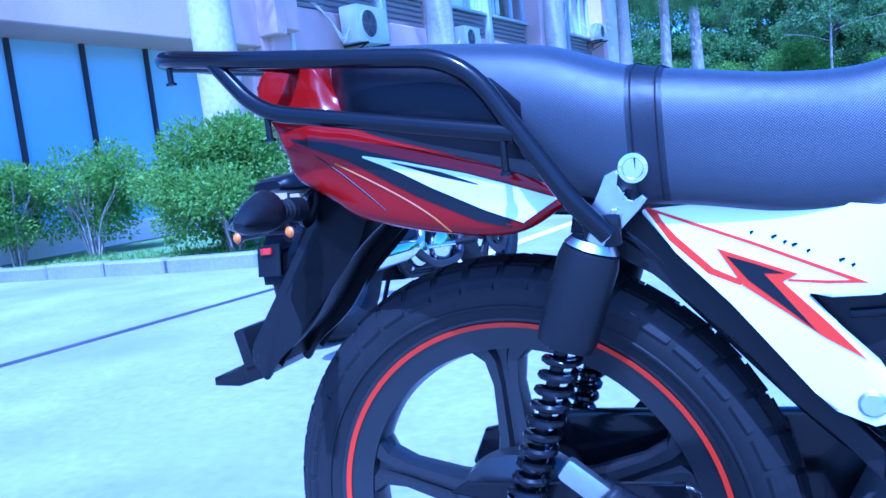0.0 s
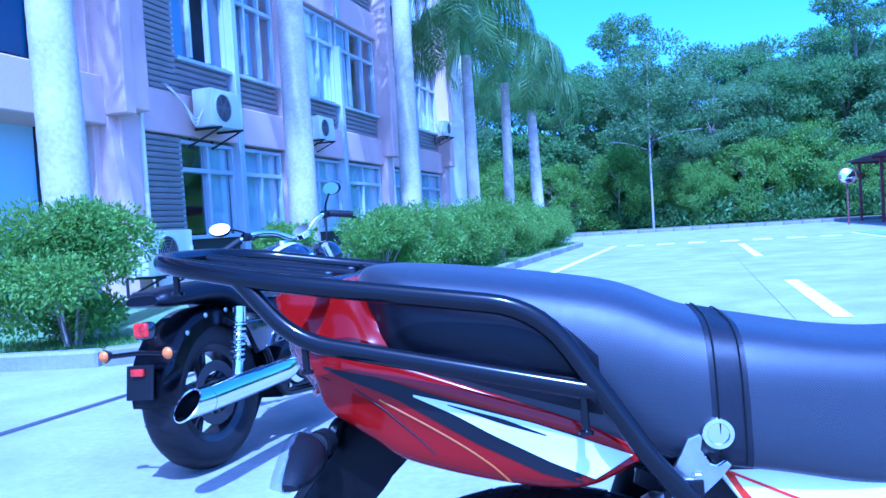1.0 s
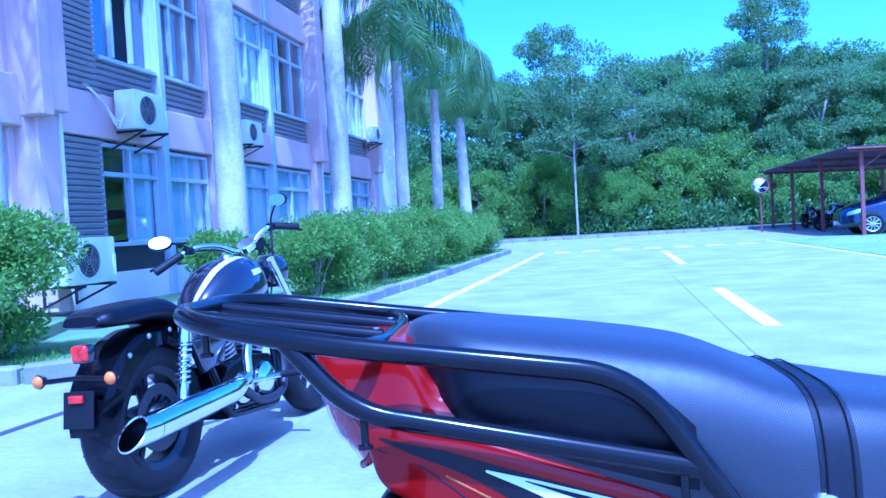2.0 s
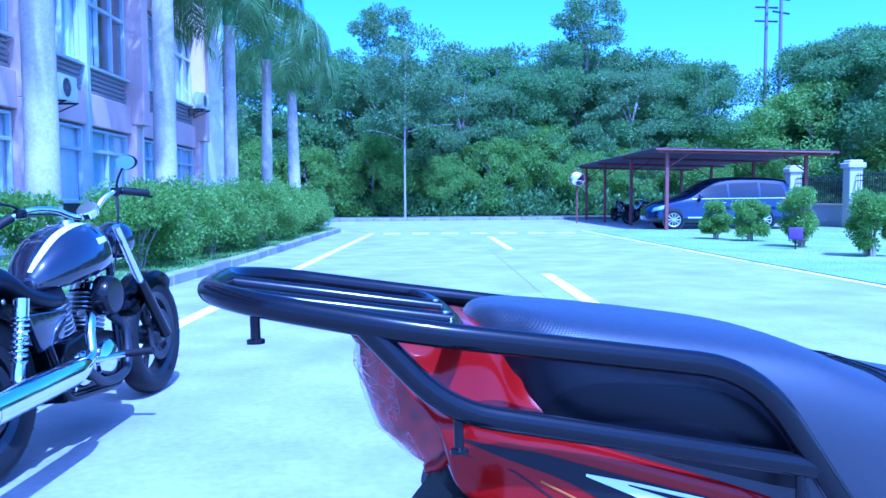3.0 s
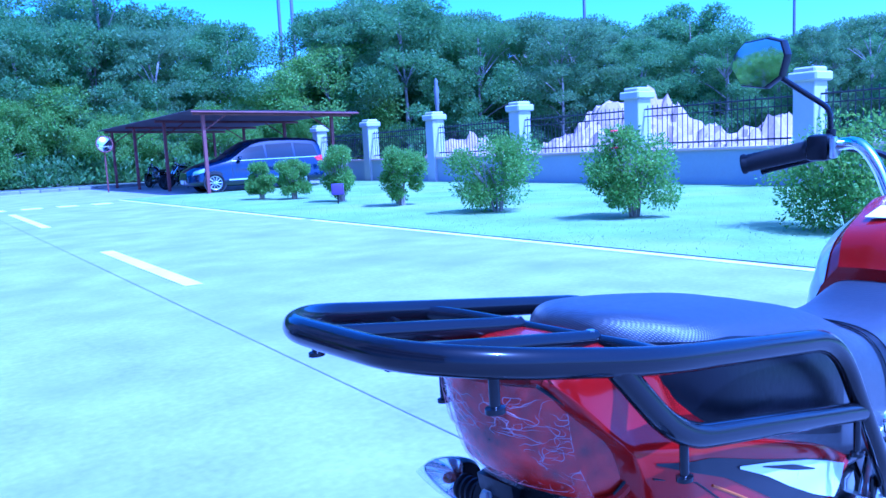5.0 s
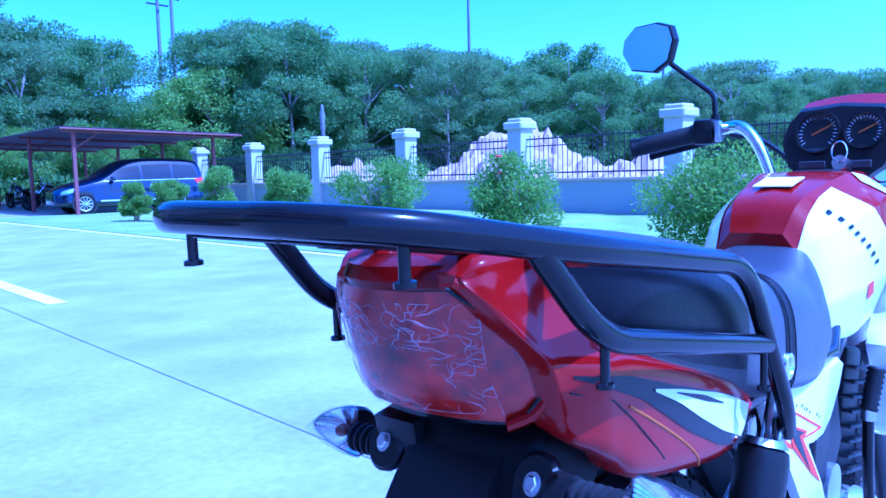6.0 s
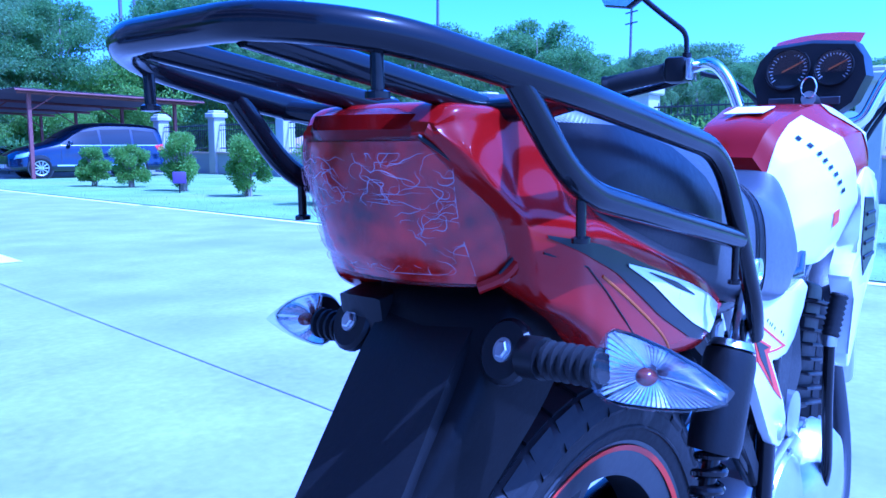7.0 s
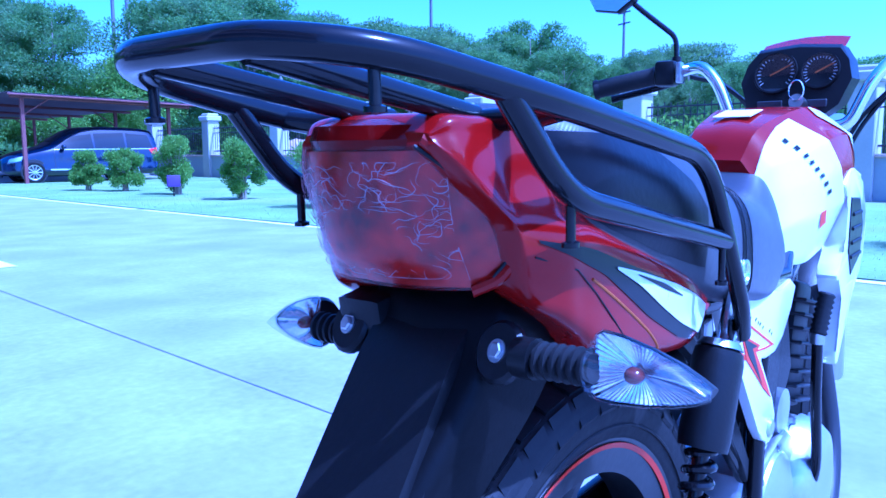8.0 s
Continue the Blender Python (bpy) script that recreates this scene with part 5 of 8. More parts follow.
for s in (-1, 1):
    bm = tail_skin.decal(bmesh.new(), [(-0.206, 0.776), (-0.149, 0.764), (-0.084, 0.742), (-0.014, 0.720), (0.036, 0.703)], [(-0.205, 0.774), (-0.134, 0.744), (-0.059, 0.699), (0.0, 0.670), (0.043, 0.658)], s, 0.001, 24, 5)
    part("dark_decal", bm, M_DECALK, tail, "black swoosh decal")
    bm = tail_skin.decal(bmesh.new(), [(-0.116, 0.747), (-0.072, 0.736), (-0.007, 0.717), (0.034, 0.702), (0.078, 0.684)], [(-0.116, 0.745), (-0.078, 0.727), (-0.042, 0.706), (0.006, 0.681), (0.044, 0.665)], s, 0.0022, 24, 5)
    part("white_decal", bm, M_DECALW, tail, "silver white wedge decal")
    bm = tail_skin.decal(bmesh.new(), [(-0.084, 0.737), (-0.034, 0.722), (0.004, 0.706)], [(-0.084, 0.736), (-0.034, 0.717), (0.004, 0.705)], s, 0.0027, 12, 2)
    part("dark_spike_decal", bm, M_DECALK, tail)
    bm = tube(bmesh.new(), [(x, s * (tail_skin.side_y(x, z) + 0.0003), z) for x, z in ((-0.208, 0.765), (-0.17, 0.752), (-0.144, 0.732), (-0.114, 0.705), (-0.099, 0.690))], 0.0007, 6)
    part("panel_seam", bm, M_PLASK, tail)
    # orange reflection on the fairing, laid on as a coloured line
    pin = spline([(-0.150, 0, 0.743), (-0.105, 0, 0.717), (-0.070, 0, 0.695), (-0.046, 0, 0.677), (-0.032, 0, 0.662)], 4)
    part("orange_reflection_line", tube(bmesh.new(), [(p.x, s * (tail_skin.side_y(p.x, p.z) + 0.0002), p.z) for p in pin], 0.0011, 6), M_ORANGE, tail, "thin orange line, a reflection drawn in colour")

# rear mudguard and number-plate bracket
GY = 0.030
guard_path = spline([(-0.150, 0.742, 0.078), (-0.185, 0.724, 0.079), (-0.215, 0.680, 0.077), (-0.280, 0.614, 0.073), (-0.336, 0.556, 0.068), (-0.362, 0.530, 0.066)], 5)
bm = bmesh.new()
rings = []
for x, z, w in guard_path:
    x += 0.18 * max(0.0, 0.72 - z)
    f = min(1, max(0, (0.72 - z) / 0.2))
    dx, dz = 0.060 - 0.030 * f, -0.040 + 0.020 * f
    g = GY * f
    q = 1 - 0.42 * min(1, f * 3)
    rings.append([(x + dx, g - w - 0.006, z + dz), (x + 0.035, g - w - 0.004, z - 0.020), (x + 0.012, g - w, z - 0.005), (x + 0.004, g - w + 0.005, z), (x, g - w + 0.014, z + 0.001), (x - 0.003, g, z + 0.003), (x, g + w * q - 0.014, z + 0.001), (x + 0.004, g + w * q - 0.005, z), (x + 0.012, g + w * q, z - 0.005), (x + 0.035, g + w * q + 0.004, z - 0.020), (x + dx, g + w * q + 0.006, z + dz)])
loft(bm, rings, closed=False)
bmesh.ops.solidify(bm, geom=bm.faces[:], thickness=0.004)
guard = part("rear_mudguard", bm, M_PLASK, bike, "black plastic rear mudguard", sharp=50)
part("plate_bracket", boxed((-0.352, GY, 0.532), (0.018, 0.13, 0.05), 0.004, 2, Matrix.Translation((-0.352, 0, 0.532)) @ Matrix.Rotation(radians(-12), 4, "Y") @ Matrix.Translation((0.352, 0, -0.532))), M_PLASK, guard)
part("mud_flap", prism(bmesh.new(), [(-0.302, 0.535), (-0.326, 0.538), (-0.362, 0.504), (-0.410, 0.494), (-0.411, 0.483), (-0.372, 0.482), (-0.335, 0.492), (-0.307, 0.510)], "y", GY - 0.06, GY + 0.06, 0.004), M_PLASK, guard, sharp=30)
side = [(p.x + 0.18 * max(0.0, 0.72 - p.z), p.z) for p in rounded([(-0.165, 0, 0.718), (-0.100, 0, 0.690), (-0.150, 0, 0.664), (-0.205, 0, 0.622), (-0.268, 0, 0.556), (-0.328, 0, 0.520), (-0.355, 0, 0.490), (-0.362, 0, 0.520), (-0.275, 0, 0.612), (-0.205, 0, 0.688)], 0.03, 5, True)]
for q in (-1, 1):
    part("guard_side", prism(bmesh.new(), side, "y", GY * 0.6 - 0.014 + q * 0.052, GY * 0.6 - 0.014 + q * 0.058, 0.002), M_PLASK, guard, sharp=40)
part("guard_web", prism(bmesh.new(), side, "y", GY * 0.6 - 0.064, GY * 0.6 + 0.036, 0.004, Matrix.Translation((-0.012, 0, 0.008))), M_PLASK, guard, sharp=40)
for s in (-1, 1):
    if s > 0:
        part("boss_arm", prism(bmesh.new(), [(-0.205, 0.722), (-0.16, 0.730), (-0.15, 0.690), (-0.178, 0.674), (-0.198, 0.680)], "y", s * 0.045, s * 0.098, 0.006), M_PLASK, guard, sharp=40)
    boss = part("boss", lathe(bmesh.new(), [(0.022, 0), (0.022, 0.006), (0.019, 0.009), (0, 0.009)], "z", n=20, m=Matrix.Translation((-0.196, s * 0.083, 0.698)) @ Vector((-0.75, 0, 0.35)).to_track_quat("Z", "Y").to_matrix().to_4x4()), M_PLASK, guard)
    bolt(guard, (-0.2035, s * 0.083, 0.7015), (-0.75, 0, 0.35), 0.006)


M_BULB = glass_mat("dim_amber_bulb", (0.13, 0.03, 0.02), 0.2)


def indicator(s):
    here = Matrix.Translation((-0.020, -0.008, 0.0) if s < 0 else (0.002, -0.012, -0.014))
    root = part("turn_signal", rod((-0.182, s * 0.094, 0.700), (-0.184, s * 0.112, 0.701), 0.0135, 16), M_PLASK, bike, "clear-lens turn signal on a ribbed rubber stalk")
    root.matrix_basis = here
    a, b = Vector((-0.184, s * 0.112, 0.701)), Vector((-0.187, s * 0.164, 0.703))
    pts, rad = [], []
    for k in range(26):
        pts.append(a.lerp(b, (k + (0.35 if k % 2 else 0)) / 26))
        rad.append(0.0122 if (k // 2) % 2 else 0.0090)
    part("ribbed_stalk", tube(bmesh.new(), pts, rad, 14), M_RUBBER, root, sharp=35)
    ax = Vector((0.10, s, -0.10)).normalized()
    nrm = Vector((-1.0, s * 0.03, 0.04)).normalized()
    up = ax.cross(nrm)
    if up.z < 0:
        up.negate()
    o = Vector((-0.184, s * 0.160, 0.704))
    hs = [(0.0, 0.0195), (0.004, 0.0225), (0.018, 0.0220), (0.040, 0.0185), (0.060, 0.0135), (0.074, 0.0080), (0.083, 0.003)]
    for name, sign, mt, lab in (("lens", 1, M_CLEAR, "clear fluted lens"), ("housing", -1, M_PLASK, "black housing")):
        bm = bmesh.new()
        rings = []
        for d, h in hs:
            c = o + ax * d
            depth = (0.010 + 0.30 * h) if sign > 0 else (0.012 + 0.55 * h)
            rings.append([c + up * h * math.cos(t) * (1 if math.cos(t) > 0 else 0.9) + nrm * sign * depth * math.sin(t) for t in (math.pi * k / 12 for k in range(13))])
        loft(bm, rings, closed=False)
        for ring in (rings[0], rings[-1]):
            bm.faces.new([bm.verts.new(p) for p in ring])
        bmesh.ops.remove_doubles(bm, verts=bm.verts, dist=1e-5)
        p = part(name, bm, mt, root, lab, sharp=50)
        if sign > 0:
            p.visible_shadow = False
    # bowl with radial flutes
    edge = [o + ax * d + up * h * 0.95 * q for q, seq in ((1, hs), (-0.9, hs[::-1])) for d, h in seq]
    loop = []
    for k in range(len(edge)):
        a2, b2 = edge[k], edge[(k + 1) % len(edge)]
        m2 = max(2, int((b2 - a2).length / 0.0016) // 2 * 2)
        loop += [a2.lerp(b2, i2 / m2) for i2 in range(m2)]
    c = o + ax * 0.030
    bm = bmesh.new()
    rows = []
    for j in range(7):
        f = 0.10 + 0.90 * j / 6
        rows.append([bm.verts.new(c.lerp(p, f) - nrm * (0.0075 * (1 - f * f) + (0.0011 * f if k % 2 else 0.0))) for k, p in enumerate(loop)])
    for A, B in zip(rows, rows[1:]):
        for k in range(len(loop)):
            k2 = (k + 1) % len(loop)
            bm.faces.new((A[k], A[k2], B[k2], B[k]))
    bm.faces.new(rows[0])
    part("reflector", bm, M_REFLECT, root, "fluted silver reflector", smooth=False)
    part("bulb", sphere(bmesh.new(), o + ax * 0.030 - nrm * 0.001, 0.0060, 1.25, 1.25, 0.9, 3), M_BULB, root, "amber bulb")
    rim = [o + ax * d + up * h * q for q, seq in ((1, hs), (-0.9, hs[::-1])) for d, h in seq]
    part("rim", tube(bmesh.new(), rim, 0.0014, 6, True), M_CLEAR, root).visible_shadow = False


both(indicator)


# the tail group, shifted and its lamp parts squeezed to fit the camera's view
for o in bike.children:
    if o.name.split(".")[0] in ("tail_lamp", "lens_lip", "lens_groove", "tail_cap", "tail_chin", "rear_mudguard", "turn_signal"):
        o.location.x -= 0.012
    if o.name.split(".")[0] in ("tail_lamp", "lens_lip", "lens_groove", "tail_cap", "tail_chin"):
        o.matrix_basis = Matrix.Translation((-0.047, 0.008, -0.005)) @ Matrix.Diagonal((0.80, 0.95, 1, 1))


# wheels
def wheel(center, R0, wid, rim_r, rear=True):
    w = part("wheel", lathe(bmesh.new(), [(rim_r - 0.030, -0.026), (rim_r - 0.006, -0.032), (rim_r + 0.006, -0.038), (rim_r + 0.008, -0.034), (rim_r - 0.004, -0.020), (rim_r - 0.018, 0), (rim_r - 0.004, 0.020), (rim_r + 0.008, 0.034), (rim_r + 0.006, 0.038), (rim_r - 0.006, 0.032), (rim_r - 0.030, 0.026), (rim_r - 0.034, 0), (rim_r - 0.030, -0.026)], "y", center, 96), M_RIM, bike, "black cast wheel with a red rim stripe")
    h = wid / 2
    tyre = part("tyre", lathe(bmesh.new(), [(rim_r + 0.004, -0.036), (rim_r + 0.012, -h * 0.86), (R0 - 0.036, -h), (R0 - 0.018, -h * 0.96), (R0 - 0.007, -h * 0.72), (R0 - 0.003, -h * 0.4), (R0 - 0.001, 0), (R0 - 0.003, h * 0.4), (R0 - 0.007, h * 0.72), (R0 - 0.018, h * 0.96), (R0 - 0.036, h), (rim_r + 0.012, h * 0.86), (rim_r + 0.004, 0.036)], "y", center, 96), M_RUBBER, w, "black road tyre with shoulder blocks", sharp=50)
    nb = 44
    verts, faces = [], []
    for k in range(nb):
        for s in (-1, 1):
            for (r0, y0, r1, y1, da, frac) in ((R0 - 0.030, h * 1.0, R0 - 0.009, h * 0.72, 0.0, 0.78), (R0 - 0.006, h * 0.62, R0 - 0.001, h * 0.12, 0.25, 0.8)):
                a0 = 2 * math.pi * (k + da * s) / nb
                a1 = a0 + 2 * math.pi / nb * frac
                b = len(verts)
                for lift in (0.0, 0.0045):
                    for r, y, a in ((r0, y0, a0), (r0, y0, a1), (r1, y1, a1 + 0.02 * s), (r1, y1, a0 + 0.02 * s)):
                        verts.append((center[0] + (r + lift * 0.8) * math.cos(a), center[1] + s * (y + lift * 0.45), center[2] + (r + lift * 0.8) * math.sin(a)))
                faces += [(b, b + 1, b + 2, b + 3), (b + 4, b + 5, b + 6, b + 7), (b, b + 1, b + 5, b + 4), (b + 1, b + 2, b + 6, b + 5), (b + 2, b + 3, b + 7, b + 6), (b + 3, b, b + 4, b + 7)]
    me = bpy.data.meshes.new("tread_block")
    me.from_pydata(verts, [], faces)
    tagged(part("tread_block", me, M_RUBBER, tyre), kind="stuff")
    for s in (-1, 1):
        part("rim_stripe", lathe(bmesh.new(), [(rim_r - 0.0045, s * 0.0345), (rim_r + 0.0012, s * 0.0372), (rim_r + 0.0010, s * 0.0378), (rim_r - 0.0045, s * 0.0352)], "y", center, 96), M_DECALR, w, "bright red rim stripe")
        part("side_ridge", tube(bmesh.new(), [(center[0] + (rim_r + 0.020) * math.cos(t), s * h * 0.93, center[2] + (rim_r + 0.020) * math.sin(t)) for t in [2 * math.pi * i / 90 for i in range(90)]], 0.0022, 6, True), M_RUBBER, tyre)
    for k in range(5):
        a = radians(93 + 72 * k)
        d = Vector((math.cos(a), 0, math.sin(a)))
        t = Vector((-math.sin(a), 0, math.cos(a)))
        Y = Vector((0, 1, 0))
        C = Vector(center)
        bm = bmesh.new()
        rings = []
        for r, wd, th in ((0.045, 0.030, 0.026), (0.09, 0.021, 0.021), (0.15, 0.018, 0.018), (rim_r - 0.045, 0.024, 0.020), (rim_r - 0.026, 0.050, 0.024)):
            c = C + d * r
            rings.append([c - t * wd + Y * th * 0.4, c - t * wd * 0.8 + Y * th, c - t * wd * 0.3 + Y * th, c - t * wd * 0.15 + Y * th * 0.55, c + t * wd * 0.15 + Y * th * 0.55, c + t * wd * 0.3 + Y * th, c + t * wd * 0.8 + Y * th, c + t * wd + Y * th * 0.4,
                          c + t * wd - Y * th * 0.4, c + t * wd * 0.8 - Y * th, c + t * wd * 0.3 - Y * th, c + t * wd * 0.15 - Y * th * 0.55, c - t * wd * 0.15 - Y * th * 0.55, c - t * wd * 0.3 - Y * th, c - t * wd * 0.8 - Y * th, c - t * wd - Y * th * 0.4])
        loft(bm, rings)
        part("spoke", bm, M_RIM, w, sharp=30)
    part("hub", lathe(bmesh.new(), [(0, -0.062), (0.03, -0.062), (0.058, -0.052), (0.078, -0.044), (0.080, -0.02), (0.05, 0.0), (0.05, 0.03), (0.06, 0.045), (0.03, 0.055), (0, 0.055)], "y", center, 40), M_RIM, w)
    return w


wheel(WC, 0.290, 0.098, 0.2225)
front_wheel = wheel(Vector((1.255, 0, 0.268)), 0.298, 0.084, 0.2405)

# swing arm, shocks, axle
for s in (-1, 1):
    arm = part("swing_arm", tube(bmesh.new(), spline([(-0.05, s * 0.098, 0.310), (0.10, s * 0.100, 0.330), (0.30, s * 0.085, 0.325), (0.42, s * 0.08, 0.340)], 5), 0.018, 12), M_PLASK, bike, "black tubular swing arm")
    bolt(arm, (-0.010, s * 0.122, 0.305), (0, s, 0), 0.013)
    sh = part("rear_shock", rod((0.134, s * 0.128, 0.686), (-0.004, s * 0.122, 0.350), 0.0075), M_CHROME, bike, "rear shock with black cover and bare spring")
    top, low = Vector((0.104, s * 0.128, 0.634)), Vector((0.070, s * 0.126, 0.547))
    ax = (low - top).normalized()
    part("cover", tube(bmesh.new(), [top - ax * 0.004, top, top + ax * 0.01, low - ax * 0.01, low], [0.019, 0.0265, 0.0285, 0.0285, 0.0270], 28), M_PLASK, sh, "black tubular shock cover", sharp=50)
    part("collar", tube(bmesh.new(), [top - ax * 0.010, top - ax * 0.003], [0.021, 0.026], 24), M_ZINC, sh)
    coil(sh, low - ax * 0.03, Vector((0.008, s * 0.123, 0.382)), 0.0155, 13, 0.0042, M_GLOSSK)
    part("damper", rod(low, (0.004, s * 0.123, 0.372), 0.0090, 18), M_GLOSSK, sh)
    part("lower_cup", tube(bmesh.new(), [(0.012, s * 0.123, 0.392), (0.008, s * 0.123, 0.380), (-0.001, s * 0.122, 0.356)], [0.020, 0.017, 0.013], 20), M_CHROME, sh)
    part("lower_eye", rod((-0.006, s * 0.100, 0.346), (-0.006, s * 0.140, 0.346), 0.016, 18), M_ZINC, sh)
    br = part("shock_bracket", prism(bmesh.new(), [(0.1348, 0.7044), (0.1245, 0.7003), (0.1184, 0.6870), (0.1092, 0.6726), (0.1030, 0.6573), (0.1010, 0.6316), (0.1163, 0.6265), (0.1245, 0.6460), (0.1368, 0.6542), (0.1502, 0.6665), (0.1594, 0.6767), (0.1553, 0.6808), (0.1471, 0.6737), (0.1409, 0.6757), (0.1327, 0.6900), (0.1368, 0.7003)], "y", s * 0.130, s * 0.137, 0.0015), M_ZINC, sh, "bright zinc mounting bracket", smooth=False)
    part("fork_ear", prism(bmesh.new(), [(0.1030, 0.6573), (0.1010, 0.6316), (0.1163, 0.6265), (0.1245, 0.6460), (0.1204, 0.6603)], "y", s * 0.105, s * 0.112, 0.0015), M_ZINC, br, smooth=False)
    bolt(br, (0.1134, s * 0.137, 0.646), (0, s, 0), 0.0095)
    bolt(br, (0.1307, s * 0.137, 0.6665), (0, s, 0), 0.0045)
    part("strap_hook", prism(bmesh.new(), [(0.1440, 0.7239), (0.1624, 0.7218), (0.1645, 0.7013), (0.1563, 0.6829), (0.1471, 0.6716), (0.1379, 0.6849), (0.1399, 0.7013)], "y", s * 0.120, s * 0.130, 0.004), M_PLASK, sh, "black strap anchor", sharp=40)
    gb = part("grab_bolt", lathe(bmesh.new(), [(0, 0), (0.0135, 0), (0.0145, 0.004), (0.013, 0.008), (0.0095, 0.0085), (0.0085, 0.0065), (0, 0.0065)], "y", n=24, m=Matrix.Translation((0.150, s * 0.1305, 0.704)) @ Matrix.Scale(s, 4, (0, 1, 0))), M_CHROME, sh, "round chrome bolt cap")
pg = part("passenger_peg", boxed((0.079, -0.148, 0.420), (0.050, 0.016, 0.026), 0.006, 2, Matrix.Translation((0.079, 0, 0.420)) @ Matrix.Rotation(radians(38), 4, "Y") @ Matrix.Translation((-0.079, 0, -0.420))), M_ZINC, bike, "folded footrest with ribbed rubber")
a, b = Vector((0.096, -0.148, 0.408)), Vector((0.160, -0.150, 0.335))
part("rubber", tube(bmesh.new(), [a.lerp(b, k / 20) for k in range(21)], [0.0165 if k % 2 else 0.0140 for k in range(21)], 16), M_RUBBER, pg, sharp=80)
part("axle", rod((WC.x, -0.14, WC.z), (WC.x, 0.14, WC.z), 0.009), M_ZINC, bike)
# brake drum arm on the right, chain cover on the left
part("brake_arm", prism(bmesh.new(), [(-0.09, 0.372), (0.06, 0.352), (0.16, 0.372), (0.16, 0.395), (0.02, 0.388), (-0.07, 0.386)], "y", -0.075, -0.066, 0.002), M_GLOSSK, bike, smooth=False)
part("chain_case", prism(bmesh.new(), [(-0.11, 0.36), (-0.09, 0.40), (0.02, 0.425), (0.38, 0.43), (0.42, 0.36), (0.38, 0.31), (0.02, 0.22), (-0.08, 0.25)], "y", 0.066, 0.088, 0.006), M_GLOSSK, bike, "black chain case")
part("silencer", tube(bmesh.new(), [(0.30, -0.130, 0.200), (0.26, -0.140, 0.200), (0.20, -0.145, 0.205), (-0.20, -0.155, 0.235), (-0.28, -0.156, 0.242)], [0.020, 0.022, 0.040, 0.044, 0.036], 24), M_CHROME, bike, "chrome exhaust silencer")

# frame behind the side panel
for s in (-1, 1):
    part("frame_tube", tube(bmesh.new(), rounded([(0.085, s * 0.075, 0.668), (0.135, s * 0.074, 0.640), (0.285, s * 0.070, 0.468), (0.40, s * 0.070, 0.36)], 0.03), 0.013, 12), M_GLOSSK, bike, "black frame tube")
    part("upper_frame_tube", tube(bmesh.new(), [(-0.12, s * 0.085, 0.700), (0.12, s * 0.100, 0.675), (0.40, s * 0.10, 0.66), (0.62, s * 0.04, 0.74)], 0.013, 10), M_GLOSSK, bike)
    part("frame_gusset", prism(bmesh.new(), [(0.0854, 0.6828), (0.1398, 0.6726), (0.1531, 0.6644), (0.1757, 0.6264), (0.2239, 0.5710), (0.2823, 0.4941), (0.3008, 0.4716), (0.3316, 0.4367), (0.3285, 0.4070), (0.2977, 0.4459), (0.2598, 0.4808), (0.2177, 0.5393), (0.1839, 0.5782), (0.1511, 0.6028), (0.1059, 0.6316), (0.0772, 0.6480)], "y", s * 0.072, s * 0.086, 0.004), M_PLASK, bike, "black inner panel", smooth=False)


